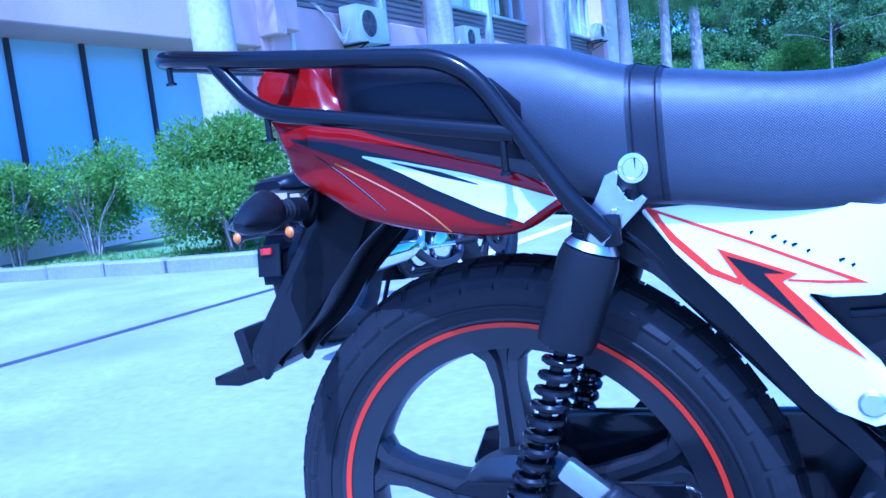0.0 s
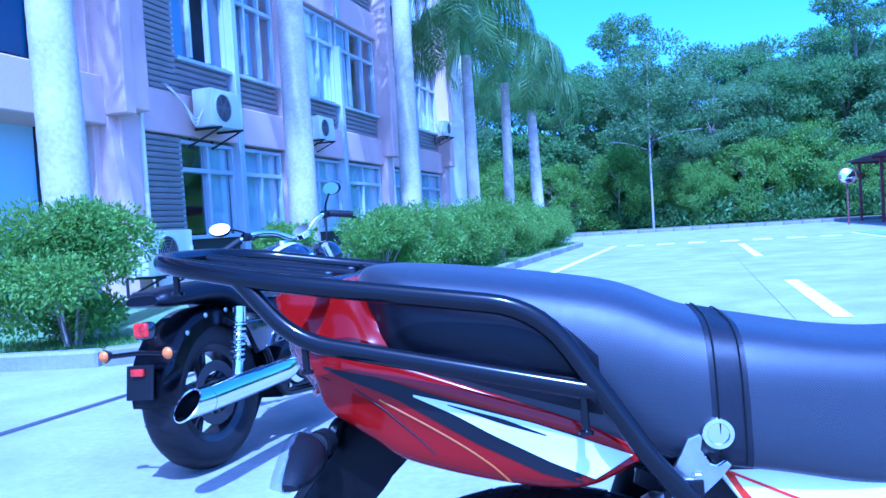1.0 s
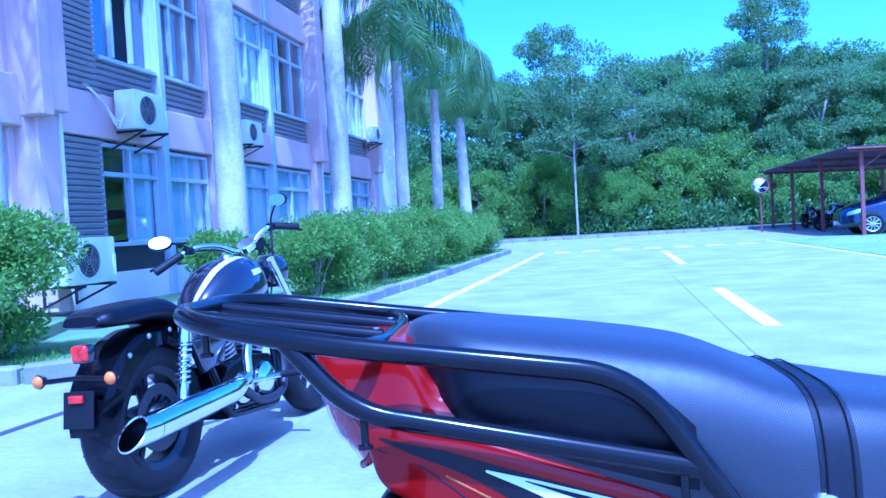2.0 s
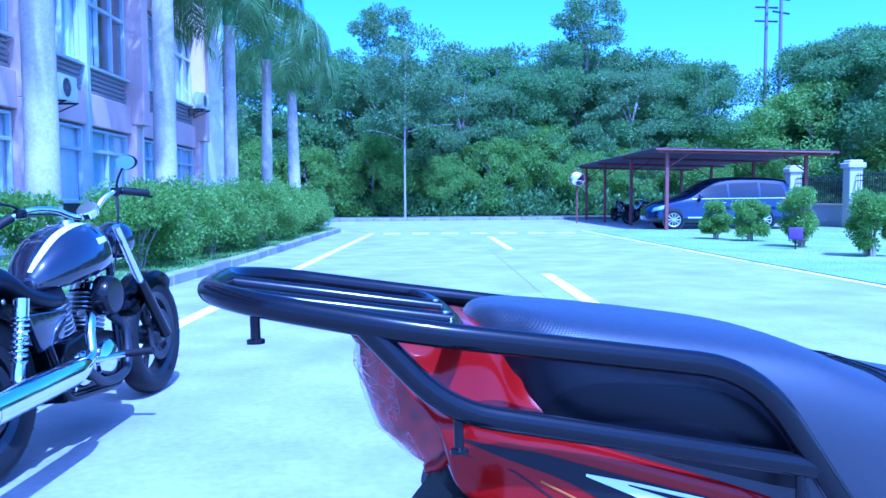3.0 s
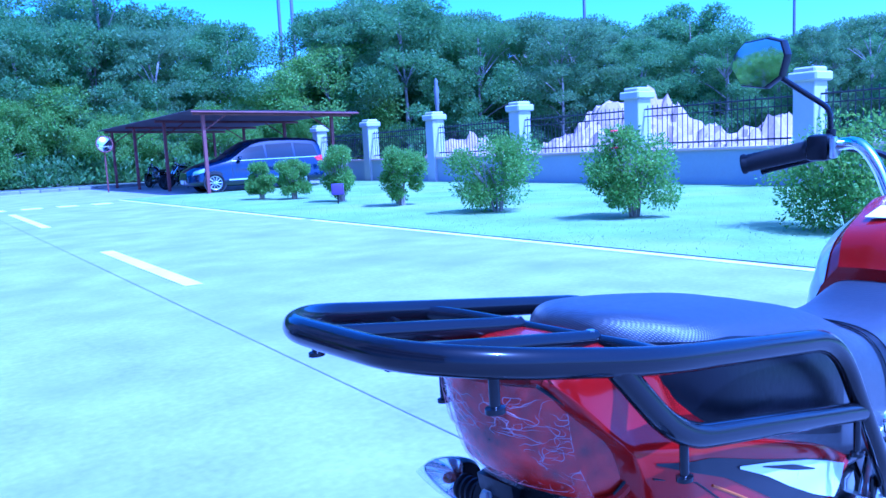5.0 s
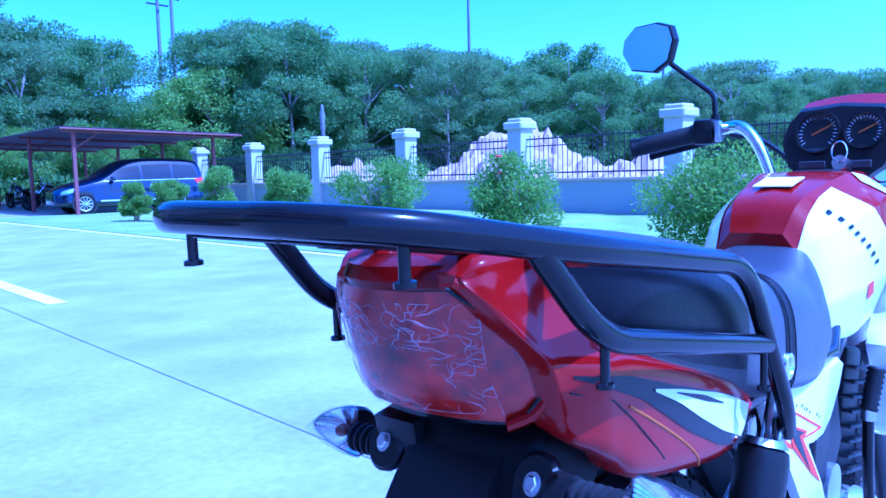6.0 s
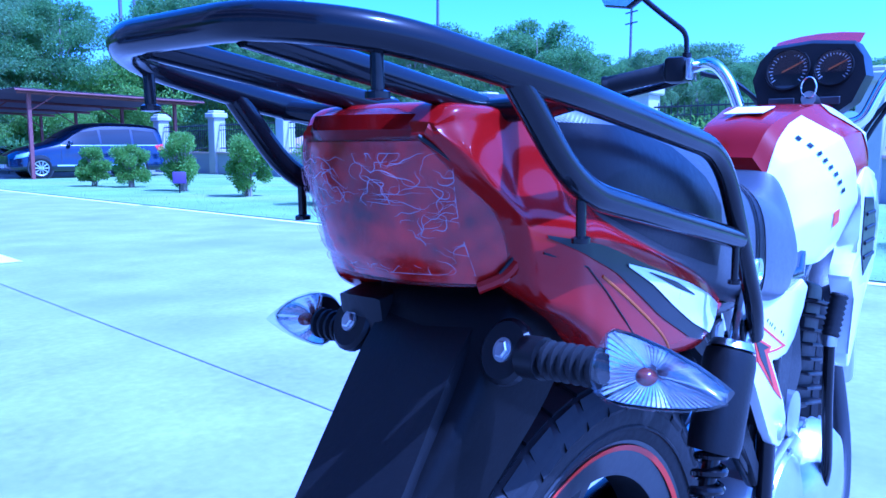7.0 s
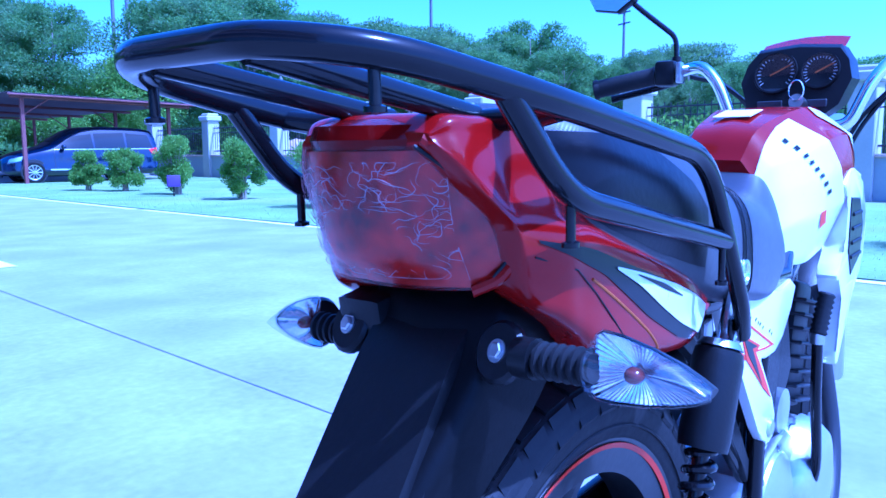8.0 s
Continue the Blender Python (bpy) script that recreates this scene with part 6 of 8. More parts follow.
def side_panel(s):
    y0, y1 = s * 0.091, s * 0.105
    out = [(0.1501, 0.6715), (0.1563, 0.6778), (0.2548, 0.6668), (0.3398, 0.6491), (0.3869, 0.6594), (0.4087, 0.6475), (0.3939, 0.6212), (0.3629, 0.5907), (0.3358, 0.5783), (0.3005, 0.5779), (0.2843, 0.5827), (0.2720, 0.5877), (0.3327, 0.5225), (0.3458, 0.4976), (0.3408, 0.4712), (0.3257, 0.4668), (0.2974, 0.4795), (0.2822, 0.4965), (0.2220, 0.5760), (0.1790, 0.6246), (0.1532, 0.6613)]
    sp = part("side_panel", prism(bmesh.new(), out, "y", y0, y1, 0.004), M_WHITE, bike, "glossy white side panel with red and black graphics", sharp=25)

    sp.matrix_basis = Matrix(((1, 0, 0, 0), (s * 0.064, 1, 0, 0), (0, 0, 1, 0), (0, 0, 0, 1)))

    def film(name, pts, mt, k):
        part(name, prism(bmesh.new(), pts, "y", y1 + s * 0.0002, y1 + s * (0.0006 + 0.0005 * k)), mt, sp, smooth=False)
    film("red_line", [(0.1542, 0.6705), (0.1624, 0.6654), (0.2446, 0.6292), (0.3288, 0.5894), (0.2974, 0.5905), (0.2680, 0.5939), (0.2690, 0.5958), (0.2974, 0.5931), (0.3156, 0.5923), (0.2446, 0.6262), (0.1676, 0.6604), (0.1624, 0.6583)], M_DECALR, 0)
    film("red_edge", [(0.1542, 0.6695), (0.1676, 0.6594), (0.1697, 0.6542), (0.1810, 0.6390), (0.2098, 0.6085), (0.2344, 0.5954), (0.2302, 0.5923), (0.2047, 0.6044), (0.1748, 0.6358)], M_DECALR, 0)
    film("red_bolt", [(0.2139, 0.6259), (0.2426, 0.6139), (0.2762, 0.6000), (0.2639, 0.5937), (0.2944, 0.5596), (0.3226, 0.5256), (0.2933, 0.5443), (0.2660, 0.5663), (0.2323, 0.5924)], M_DECALR, 1)
    film("black_bolt", [(0.2211, 0.6188), (0.2426, 0.6108), (0.2660, 0.6009), (0.2497, 0.6018), (0.2588, 0.5896), (0.2873, 0.5503), (0.2660, 0.5704), (0.2374, 0.5965)], M_DECALK, 2)
    # the model lettering, as small slanting bars
    for k, (x, z) in enumerate(((0.2426, 0.6373), (0.2599, 0.6324), (0.2680, 0.6272), (0.2751, 0.6243), (0.2852, 0.6184), (0.3095, 0.6093), (0.3175, 0.6045))):
        w = 0.0022 if k % 2 else 0.0014
        film("letter_bar", [(x - w, z + 0.0012), (x + w, z + 0.0022), (x + w + 0.0008, z + 0.0006), (x - w + 0.0006, z - 0.0018)], M_DECALK, 0)
    part("panel_knob", lathe(bmesh.new(), [(0, 0.003), (0.009, 0.003), (0.0115, 0.0), (0.0115, -0.004)], "y", n=24, m=Matrix.Translation((0.3246, y1 + s * 0.001, 0.4869)) @ Matrix.Scale(s, 4, (0, 1, 0))), M_ALU, sp, "round grey panel fastener")
    cov = part("air_box_cover", prism(bmesh.new(), [(0.262, 0.600), (0.300, 0.590), (0.380, 0.612), (0.440, 0.600), (0.480, 0.550), (0.460, 0.470), (0.380, 0.430), (0.325, 0.505)], "y", s * 0.056, s * 0.080, 0.008), M_PLASK, bike, "black air box cover", sharp=25)
    part("cover_rib", tube(bmesh.new(), spline([(0.312, s * 0.082, 0.558), (0.345, s * 0.084, 0.560), (0.410, s * 0.082, 0.568), (0.455, s * 0.078, 0.560)], 4), 0.004, 8), M_PLASK, cov)


both(side_panel)

# tank
tank_skin = Skin([
    (0.405, [(0, 0.835), (0.034, 0.834), (0.055, 0.806), (0.068, 0.775), (0.078, 0.740), (0.072, 0.70), (0, 0.70)]),
    (0.440, [(0, 0.874), (0.042, 0.871), (0.074, 0.832), (0.086, 0.795), (0.094, 0.752), (0.084, 0.698), (0, 0.70)]),
    (0.51, [(0, 0.895), (0.050, 0.890), (0.094, 0.846), (0.104, 0.805), (0.108, 0.757), (0.094, 0.694), (0, 0.70)]),
    (0.60, [(0, 0.906), (0.063, 0.904), (0.107, 0.862), (0.114, 0.817), (0.114, 0.767), (0.096, 0.71), (0, 0.71)]),
    (0.68, [(0, 0.903), (0.062, 0.901), (0.108, 0.862), (0.115, 0.817), (0.112, 0.777), (0.084, 0.73), (0, 0.73)]),
    (0.735, [(0, 0.890), (0.050, 0.887), (0.084, 0.852), (0.092, 0.818), (0.090, 0.787), (0.066, 0.755), (0, 0.755)]),
    (0.765, [(0, 0.857), (0.03, 0.855), (0.050, 0.838), (0.058, 0.820), (0.058, 0.80), (0.04, 0.78), (0, 0.78)])], 8, 6, False)
tank = part("fuel_tank", tank_skin.mesh(), M_RED, bike, "faceted red fuel tank with white flanks", sharp=16)


def tank_patch(name, cells, mt, lab=""):
    """A film over a stretch of the tank: rows of (along, from, to)."""
    for s in (-1, 1):
        bm = bmesh.new()
        fine = []
        for (i, a, b), (i2, a2, b2) in zip(cells, cells[1:]):
            fine += [(i + (i2 - i) * k / 8, a + (a2 - a) * k / 8, b + (b2 - b) * k / 8) for k in range(8)]
        fine.append(cells[-1])
        rows = [[bm.verts.new(tank_skin.at(i, a + (b - a) * k / 36, s, 0.0016)) for k in range(37)] for i, a, b in fine]
        for A, B in zip(rows, rows[1:]):
            for k in range(36):
                bm.faces.new((A[k], A[k + 1], B[k + 1], B[k]))
        part(name, bm, mt, tank, lab, sharp=60)


tank_patch("white_flank", [(0.0, 0.30, 0.82), (0.06, 0.27, 0.83), (0.15, 0.235, 0.835), (0.27, 0.20, 0.835), (0.36, 0.19, 0.835), (0.42, 0.31, 0.835), (0.49, 0.50, 0.83), (0.55, 0.70, 0.82)], M_WHITE, "glossy white tank flank")
tank_patch("white_stripe", [(0.50, 0.17, 0.22), (0.58, 0.20, 0.31), (0.68, 0.30, 0.44), (0.76, 0.42, 0.54)], M_WHITE)
part("warning_label", boxed((0, 0, 0), (0.056, 0.052, 0.0012), 0, m=Matrix.Translation((0.505, 0.004, 0.8960)) @ Matrix.Rotation(radians(-10), 4, "Y")), M_LABELP, tank, "pale paper label", smooth=False)
# the tank lettering, as plain bars on the right flank
for k in range(8):
    i, s0 = 0.235 + 0.021 * k, 0.26 + 0.044 * k
    bm = bmesh.new()
    q = [tank_skin.at(i, s0, -1, 0.0032), tank_skin.at(i + 0.003, s0 + 0.020, -1, 0.0032), tank_skin.at(i + 0.026, s0 + 0.017, -1, 0.0032), tank_skin.at(i + 0.023, s0 - 0.003, -1, 0.0032)]
    bm.faces.new([bm.verts.new(p) for p in q])
    part("letter_bar", bm, M_DECALK, tank, smooth=False)
bm = bmesh.new()
bm.faces.new([bm.verts.new(tank_skin.at(i, s0, -1, 0.0032)) for i, s0 in ((0.33, 0.655), (0.37, 0.650), (0.385, 0.705), (0.345, 0.715))])
part("red_mark", bm, M_DECALR, tank, smooth=False)
part("tank_cap", lathe(bmesh.new(), [(0, 0.007), (0.028, 0.007), (0.034, 0.004), (0.036, -0.004)], "z", (0.665, 0, 0.900), 28), M_PLASK, tank, "flush filler cap")


def shroud(s):
    out = rounded([(0.585, 0, 0.850), (0.640, 0, 0.880), (0.730, 0, 0.860), (0.790, 0, 0.780), (0.770, 0, 0.690), (0.690, 0, 0.640), (0.600, 0, 0.520), (0.580, 0, 0.540), (0.615, 0, 0.650), (0.560, 0, 0.690), (0.590, 0, 0.715), (0.615, 0, 0.740), (0.622, 0, 0.82)], 0.014, 3, True)
    sh = part("tank_shroud", prism(bmesh.new(), [(p.x, p.z) for p in out], "y", s * 0.128, s * 0.172, 0.008), M_WHITE, bike, "white shroud with black vents beside the tank", sharp=30)
    sh.matrix_basis = Matrix.Translation((0.122, 0, 0.085)) @ Matrix.Scale(0.82, 4)
    part("vent", prism(bmesh.new(), [(0.635, 0.728), (0.640, 0.826), (0.715, 0.820), (0.752, 0.770), (0.738, 0.708), (0.665, 0.680)], "y", s * 0.160, s * 0.1745, 0.003), M_DECALK, sh, "black vent", smooth=False)
    part("vent_mouth", prism(bmesh.new(), [(0.6235, 0.735), (0.6235, 0.815), (0.634, 0.815), (0.634, 0.735)], "y", s * 0.134, s * 0.166, 0.002), M_DECALK, sh, "black vent mouth", smooth=False)
    for k in range(4):
        z = 0.715 + 0.026 * k
        part("vent_fin", boxed((0.692, s * 0.176, z), (0.085 - 0.005 * k, 0.004, 0.007), 0.0015, 1), M_PLASK, sh, smooth=False)
    part("red_insert", prism(bmesh.new(), [(0.60, 0.81), (0.66, 0.892), (0.71, 0.886), (0.655, 0.795)], "y", s * 0.104, s * 0.134, 0.005), M_RED, sh, sharp=25)


both(shroud)

# engine
engine = part("engine", prism(bmesh.new(), [(0.34, 0.27), (0.32, 0.37), (0.36, 0.45), (0.48, 0.475), (0.64, 0.45), (0.72, 0.35), (0.68, 0.26), (0.50, 0.22)], "y", -0.078, 0.078, 0.014), M_ALU, bike, "bright cast aluminium engine", sharp=30)
for s in (-1, 1):
    cov = part("crankcase_cover", lathe(bmesh.new(), [(0, 0.054), (0.050, 0.053), (0.078, 0.045), (0.092, 0.026), (0.097, 0.0)], "y", n=40, m=Matrix.Translation((0.600, s * 0.077, 0.365)) @ Matrix.Scale(s, 4, (0, 1, 0))), M_ALU, engine, "polished round side cover")
    part("clutch_bulge", lathe(bmesh.new(), [(0, 0.030), (0.05, 0.030), (0.072, 0.020), (0.082, 0.0)], "y", n=36, m=Matrix.Translation((0.445, s * 0.077, 0.385)) @ Matrix.Scale(s, 4, (0, 1, 0))), M_ALU, engine)
    part("cover_plate", prism(bmesh.new(), [(0.35, 0.35), (0.37, 0.455), (0.50, 0.475), (0.56, 0.44), (0.54, 0.30), (0.40, 0.29)], "y", s * 0.074, s * 0.092, 0.006), M_ALU, engine, sharp=25)
    for k in range(7):
        a = 2 * math.pi * k / 7
        bolt(engine, (0.600 + 0.099 * math.cos(a), s * 0.079, 0.365 + 0.099 * math.sin(a)), (0, s, 0), 0.0055)
    for x, z in ((0.37, 0.37), (0.385, 0.44), (0.46, 0.462), (0.41, 0.305)):
        bolt(engine, (x, s * 0.092, z), (0, s, 0), 0.005)
TB = Matrix.Translation((0.68, 0, 0.5)) @ Matrix.Rotation(radians(14), 4, "Y") @ Matrix.Translation((-0.68, 0, -0.5))
barrel = part("cylinder", boxed((0.68, 0, 0.55), (0.09, 0.10, 0.20), 0.01, 2, TB), M_IRON, engine, "black painted cylinder")
for k in range(8):
    part("cooling_fin", boxed((0.68, 0, 0.465 + 0.022 * k), (0.135, 0.145, 0.005), 0.002, 1, TB), M_IRON, barrel, smooth=False)
part("carburettor", tube(bmesh.new(), [(0.44, 0, 0.58), (0.52, 0, 0.59), (0.62, 0, 0.595)], [0.035, 0.030, 0.024], 16), M_IRON, engine)
part("starter_motor", tube(bmesh.new(), [(0.50, -0.02, 0.50), (0.50, -0.085, 0.50)], [0.034, 0.032], 20), M_ALU, engine)
part("exhaust_header", tube(bmesh.new(), spline([(0.75, -0.03, 0.56), (0.80, -0.05, 0.48), (0.78, -0.09, 0.30), (0.62, -0.115, 0.20), (0.30, -0.13, 0.20)], 6), 0.017, 16), M_IRON, bike, "dark exhaust header pipe")
part("frame_downtube", tube(bmesh.new(), rounded([(0.76, 0, 0.80), (0.745, -0.0, 0.50), (0.70, 0.0, 0.24)], 0.05), 0.017, 12), M_GLOSSK, bike)
for s in (-1, 1):
    part("frame_tube", tube(bmesh.new(), rounded([(0.72, s * 0.05, 0.74), (0.52, s * 0.075, 0.655), (0.36, s * 0.085, 0.60), (0.35, s * 0.085, 0.36)], 0.06), 0.014, 10), M_GLOSSK, bike)
    part("engine_plate", prism(bmesh.new(), [(0.44, 0.64), (0.50, 0.66), (0.555, 0.50), (0.52, 0.46), (0.46, 0.48)], "y", s * 0.060, s * 0.072, 0.003), M_PLASK, bike, "black frame plate", smooth=False)
kick = part("kick_starter", tube(bmesh.new(), spline([(0.535, -0.120, 0.36), (0.520, -0.128, 0.40), (0.486, -0.132, 0.50), (0.472, -0.134, 0.585)], 5), 0.0085, 12), M_GLOSSK, bike, "kick-start lever with ribbed rubber")
pts = [Vector((0.472, -0.134, 0.592)).lerp(Vector((0.490, -0.140, 0.646)), k / 16) for k in range(17)]
part("rubber", tube(bmesh.new(), pts, [0.0140 if k % 2 else 0.0112 for k in range(17)], 14), M_RUBBER, kick, sharp=80)
part("ferrule", rod((0.472, -0.134, 0.580), (0.473, -0.134, 0.594), 0.011), M_ZINC, kick)
part("brake_pedal_spring", rod((0.64, -0.118, 0.52), (0.66, -0.122, 0.57), 0.008, 12), M_ZINC, bike)
part("brake_switch", boxed((0.645, -0.112, 0.545), (0.02, 0.03, 0.022), 0.004, 2), M_ZINC, bike)
for k in range(4):
    part("cable", tube(bmesh.new(), spline([(0.33 + 0.02 * k, -0.052 - 0.003 * k, 0.60), (0.35 + 0.02 * k, -0.066, 0.50), (0.34 + 0.02 * k, -0.066, 0.42), (0.38, -0.060, 0.36)], 6), 0.0045, 6), M_PLASK, bike)
for s in (-1, 1):
    peg = part("foot_peg", rod((0.50, s * 0.11, 0.27), (0.50, s * 0.24, 0.275), 0.016, 14), M_RUBBER, bike)
    part("rear_peg_bracket", tube(bmesh.new(), [(0.24, s * 0.10, 0.36), (0.12, s * 0.125, 0.39), (0.09, s * 0.135, 0.415)], 0.011, 10), M_GLOSSK, bike)
stand = part("centre_stand", tube(bmesh.new(), rounded([(0.36, -0.15, 0.012), (0.40, -0.10, 0.10), (0.42, -0.08, 0.24), (0.42, 0.08, 0.24), (0.40, 0.10, 0.10), (0.36, 0.15, 0.012)], 0.03), 0.012, 10), M_GLOSSK, bike, "black centre stand")

# front end, bars, clocks
for s in (-1, 1):
    leg = part("fork_leg", tube(bmesh.new(), [(0.83, s * 0.088, 0.86), (1.00, s * 0.088, 0.60)], 0.0155, 14), M_CHROME, bike)
    part("fork_slider", tube(bmesh.new(), [(0.985, s * 0.088, 0.62), (1.255, s * 0.072, 0.298)], [0.022, 0.024], 14), M_ALU, leg)
part("front_mudguard", loft(bmesh.new(), [[(1.255 + 0.325 * math.cos(radians(a)), y, 0.298 + (0.325 - 0.02 * (abs(y) > 0.04)) * math.sin(radians(a))) for y in (-0.055, -0.03, 0.03, 0.055)] for a in range(40, 150, 8)], closed=False), M_PLASK, bike, "black front mudguard")
part("head_lamp_cowl", loft(bmesh.new(), [[(x, r * math.cos(t), 0.895 + zc + r * 0.85 * math.sin(t)) for t in [2 * math.pi * k / 20 for k in range(20)]] for x, r, zc in ((0.86, 0.07, -0.02), (0.90, 0.100, -0.02), (0.96, 0.098, -0.03), (1.02, 0.078, -0.04), (1.04, 0.05, -0.045))]), M_RED, bike, "red headlamp cowl")
HOUSE = [(-0.115, 0.985), (-0.105, 1.015), (-0.085, 1.034), (0, 1.040), (0.085, 1.034), (0.105, 1.015), (0.115, 0.985), (0.095, 0.945), (0.06, 0.925), (-0.06, 0.925), (-0.095, 0.945)]
clock = part("instrument_housing", loft(bmesh.new(), [[(x + 0.34 * (z - 0.985), 0.014 + 0.79 * y, z + (k if z > 1.02 else 0)) for y, z in HOUSE] for x, k in ((0.790, 0.0), (0.800, 0.006), (0.850, 0.004))]), M_PLASK, bike, "black instrument housing", sharp=35)
tilt = Vector((-1, 0, 0.36)).normalized()
for y, r in ((0.047, 0.036), (-0.026, 0.031)):
    m = Matrix.Translation((0.794 + 0.34 * 0.012, y, 0.998)) @ tilt.to_track_quat("Z", "Y").to_matrix().to_4x4()
    d = part("dial", lathe(bmesh.new(), [(0, 0.003), (r * 0.92, 0.003), (r * 0.92, 0.0)], "z", n=36, m=m), M_DIAL, clock, "dark round dial")
    part("bezel", lathe(bmesh.new(), [(r * 0.90, 0.003), (r * 0.93, 0.009), (r, 0.009), (r * 1.05, 0.0)], "z", n=36, m=m), M_PLASK, d)
    part("needle", boxed((0, 0, 0.006), (0.0022, r * 1.05, 0.0012), 0, m=m @ Matrix.Rotation(radians(-62), 4, "Z") @ Matrix.Translation((0, r * 0.25, 0))), M_ORANGE, d, "orange needle", smooth=False)
    bm = bmesh.new()
    for k in range(22):
        a = radians(-40 + 260 * k / 21)
        box(bm, (0, 0, 0), (0.0045 if k % 3 else 0.007, 0.0012, 0.0006), m=m @ Matrix.Rotation(a, 4, "Z") @ Matrix.Translation((r * 0.78, 0, 0.0036)))
    tagged(part("dial_tick", bm, M_DECALW, d, smooth=False), kind="stuff")
    gl = part("glass", lathe(bmesh.new(), [(0, 0.0085), (r * 0.92, 0.0078)], "z", n=36, m=m), M_CLEAR, d)
    gl.visible_shadow = False
part("cowl_lip", loft(bmesh.new(), [[(0.822 + 0.012 * k, y, 1.030 + 0.006 * k + (0.012 - 1.4 * y * y)) for y in (-0.058, -0.045, -0.02, 0.014, 0.045, 0.07, 0.085)] for k in range(4)], closed=False), M_RED, clock, "red visor lip")
for y in (-0.022, 0.050):
    part("warning_light", boxed((0.776, y, 0.948), (0.004, 0.042, 0.012), 0.001, 1), M_DIAL, clock, smooth=False)
key = part("ignition_switch", lathe(bmesh.new(), [(0, 0.02), (0.012, 0.02), (0.014, 0.0), (0.016, -0.02)], "z", n=20, m=Matrix.Translation((0.772, 0.0, 0.945)) @ tilt.to_track_quat("Z", "Y").to_matrix().to_4x4()), M_ZINC, clock)
part("key_ring", tube(bmesh.new(), [(0.752, 0.012 * math.cos(t), 0.968 + 0.016 * math.sin(t)) for t in [2 * math.pi * k / 16 for k in range(16)]], 0.0012, 5, True), M_CHROME, key)

BAR = [(0.735, 0.055, 0.898), (0.736, 0.096, 0.902), (0.752, 0.130, 0.975), (0.775, 0.165, 1.008), (0.812, 0.215, 1.004), (0.812, 0.260, 0.998), (0.796, 0.375, 0.978)]
bar = part("handlebar", tube(bmesh.new(), rounded([(x, -y, z) for x, y, z in BAR[::-1]] + BAR, 0.035, 6), 0.0102, 16), M_CHROME, bike, "chrome handlebar")
bar.matrix_basis = Matrix.Translation((0.76, 0, 0)) @ Matrix.Rotation(radians(9), 4, "Z") @ Matrix.Translation((-0.76, 0, 0)) @ Matrix.Diagonal((1, 1 / 0.955, 1, 1))
for s in (-1, 1):
    part("clamp", boxed((0.735, s * 0.045, 0.900), (0.034, 0.022, 0.034), 0.004, 2), M_ALU, bar)
    bolt(bar, (0.726, s * 0.045, 0.918), (0, 0, 1), 0.005)
    bolt(bar, (0.746, s * 0.045, 0.918), (0, 0, 1), 0.005)
    a, b = Vector((0.812, s * 0.268, 0.997)), Vector((0.794, s * 0.388, 0.976))
    pts = [a.lerp(b, k / 24) for k in range(25)]
    part("grip", tube(bmesh.new(), pts, [0.0158 + 0.0006 * (k % 2) + (0.002 if k in (0, 23, 24) else 0) for k in range(25)], 16), M_RUBBER, bar, "ribbed black rubber grip", sharp=80)
    part("switch_block", boxed((0.812, s * 0.245, 1.0), (0.042, 0.042, 0.045), 0.008, 2), M_PLASK, bar)
    part("choke_lever", boxed((0.795, s * 0.215, 1.0), (0.02, 0.012, 0.036), 0.004, 2), M_ZINC, bar)
    part("perch", tube(bmesh.new(), [(0.812, s * 0.215, 1.005), (0.84, s * 0.225, 0.998)], 0.012, 12), M_PLASK, bar)
    part("lever", tube(bmesh.new(), spline([(0.842, s * 0.222, 0.990), (0.855, s * 0.28, 0.978), (0.842, s * 0.37, 0.960)], 6), [0.0065] * 12 + [0.0075], 10), M_GLOSSK, bar)
    part("mirror_boss", rod((0.830, s * 0.232, 1.0), (0.832, s * 0.232, 1.03), 0.009, 12), M_PLASK, bar)
    mc = Vector((0.770, s * 0.345, 1.150))
    mir = part("mirror", tube(bmesh.new(), rounded([(0.832, s * 0.232, 1.02), (0.832, s * 0.234, 1.065), (0.800, s * 0.285, 1.105), (0.782, s * 0.312, 1.128)], 0.015), [0.0052] * 14, 10), M_GLOSSK, bar, "angular black rear-view mirror on a stalk")
    mm = Matrix.Translation(mc) @ look((0, 0, 0), (-1.0, s * 0.03 + 0.16, -0.03)).to_3x3().to_4x4()
    pro = [(-0.058, 0.010), (-0.050, 0.034), (-0.020, 0.043), (0.030, 0.040), (0.055, 0.020), (0.060, -0.004), (0.040, -0.036), (-0.012, -0.044), (-0.046, -0.026)]
    if s < 0:
        pro = [(-x, y) for x, y in pro]
    part("shell", prism(bmesh.new(), pro, "z", 0.0, 0.024, 0.006, mm), M_PLASK, mir, sharp=25)
    part("glass", prism(bmesh.new(), [(x * 0.93, y * 0.92) for x, y in pro], "z", -0.0015, 0.0, 0, mm), M_MIRROR, mir, "silvered mirror glass", smooth=False)
for k, (s, off) in enumerate(((1, 0.0), (1, 0.012), (-1, 0.0), (-1, 0.012))):
    part("control_cable", tube(bmesh.new(), spline([(0.835, s * 0.225, 0.99), (0.89 + off, s * 0.17, 0.97), (0.90, s * (0.09 + off), 0.90), (0.84, s * 0.06, 0.80)], 6), 0.0042, 6), M_PLASK, bike)

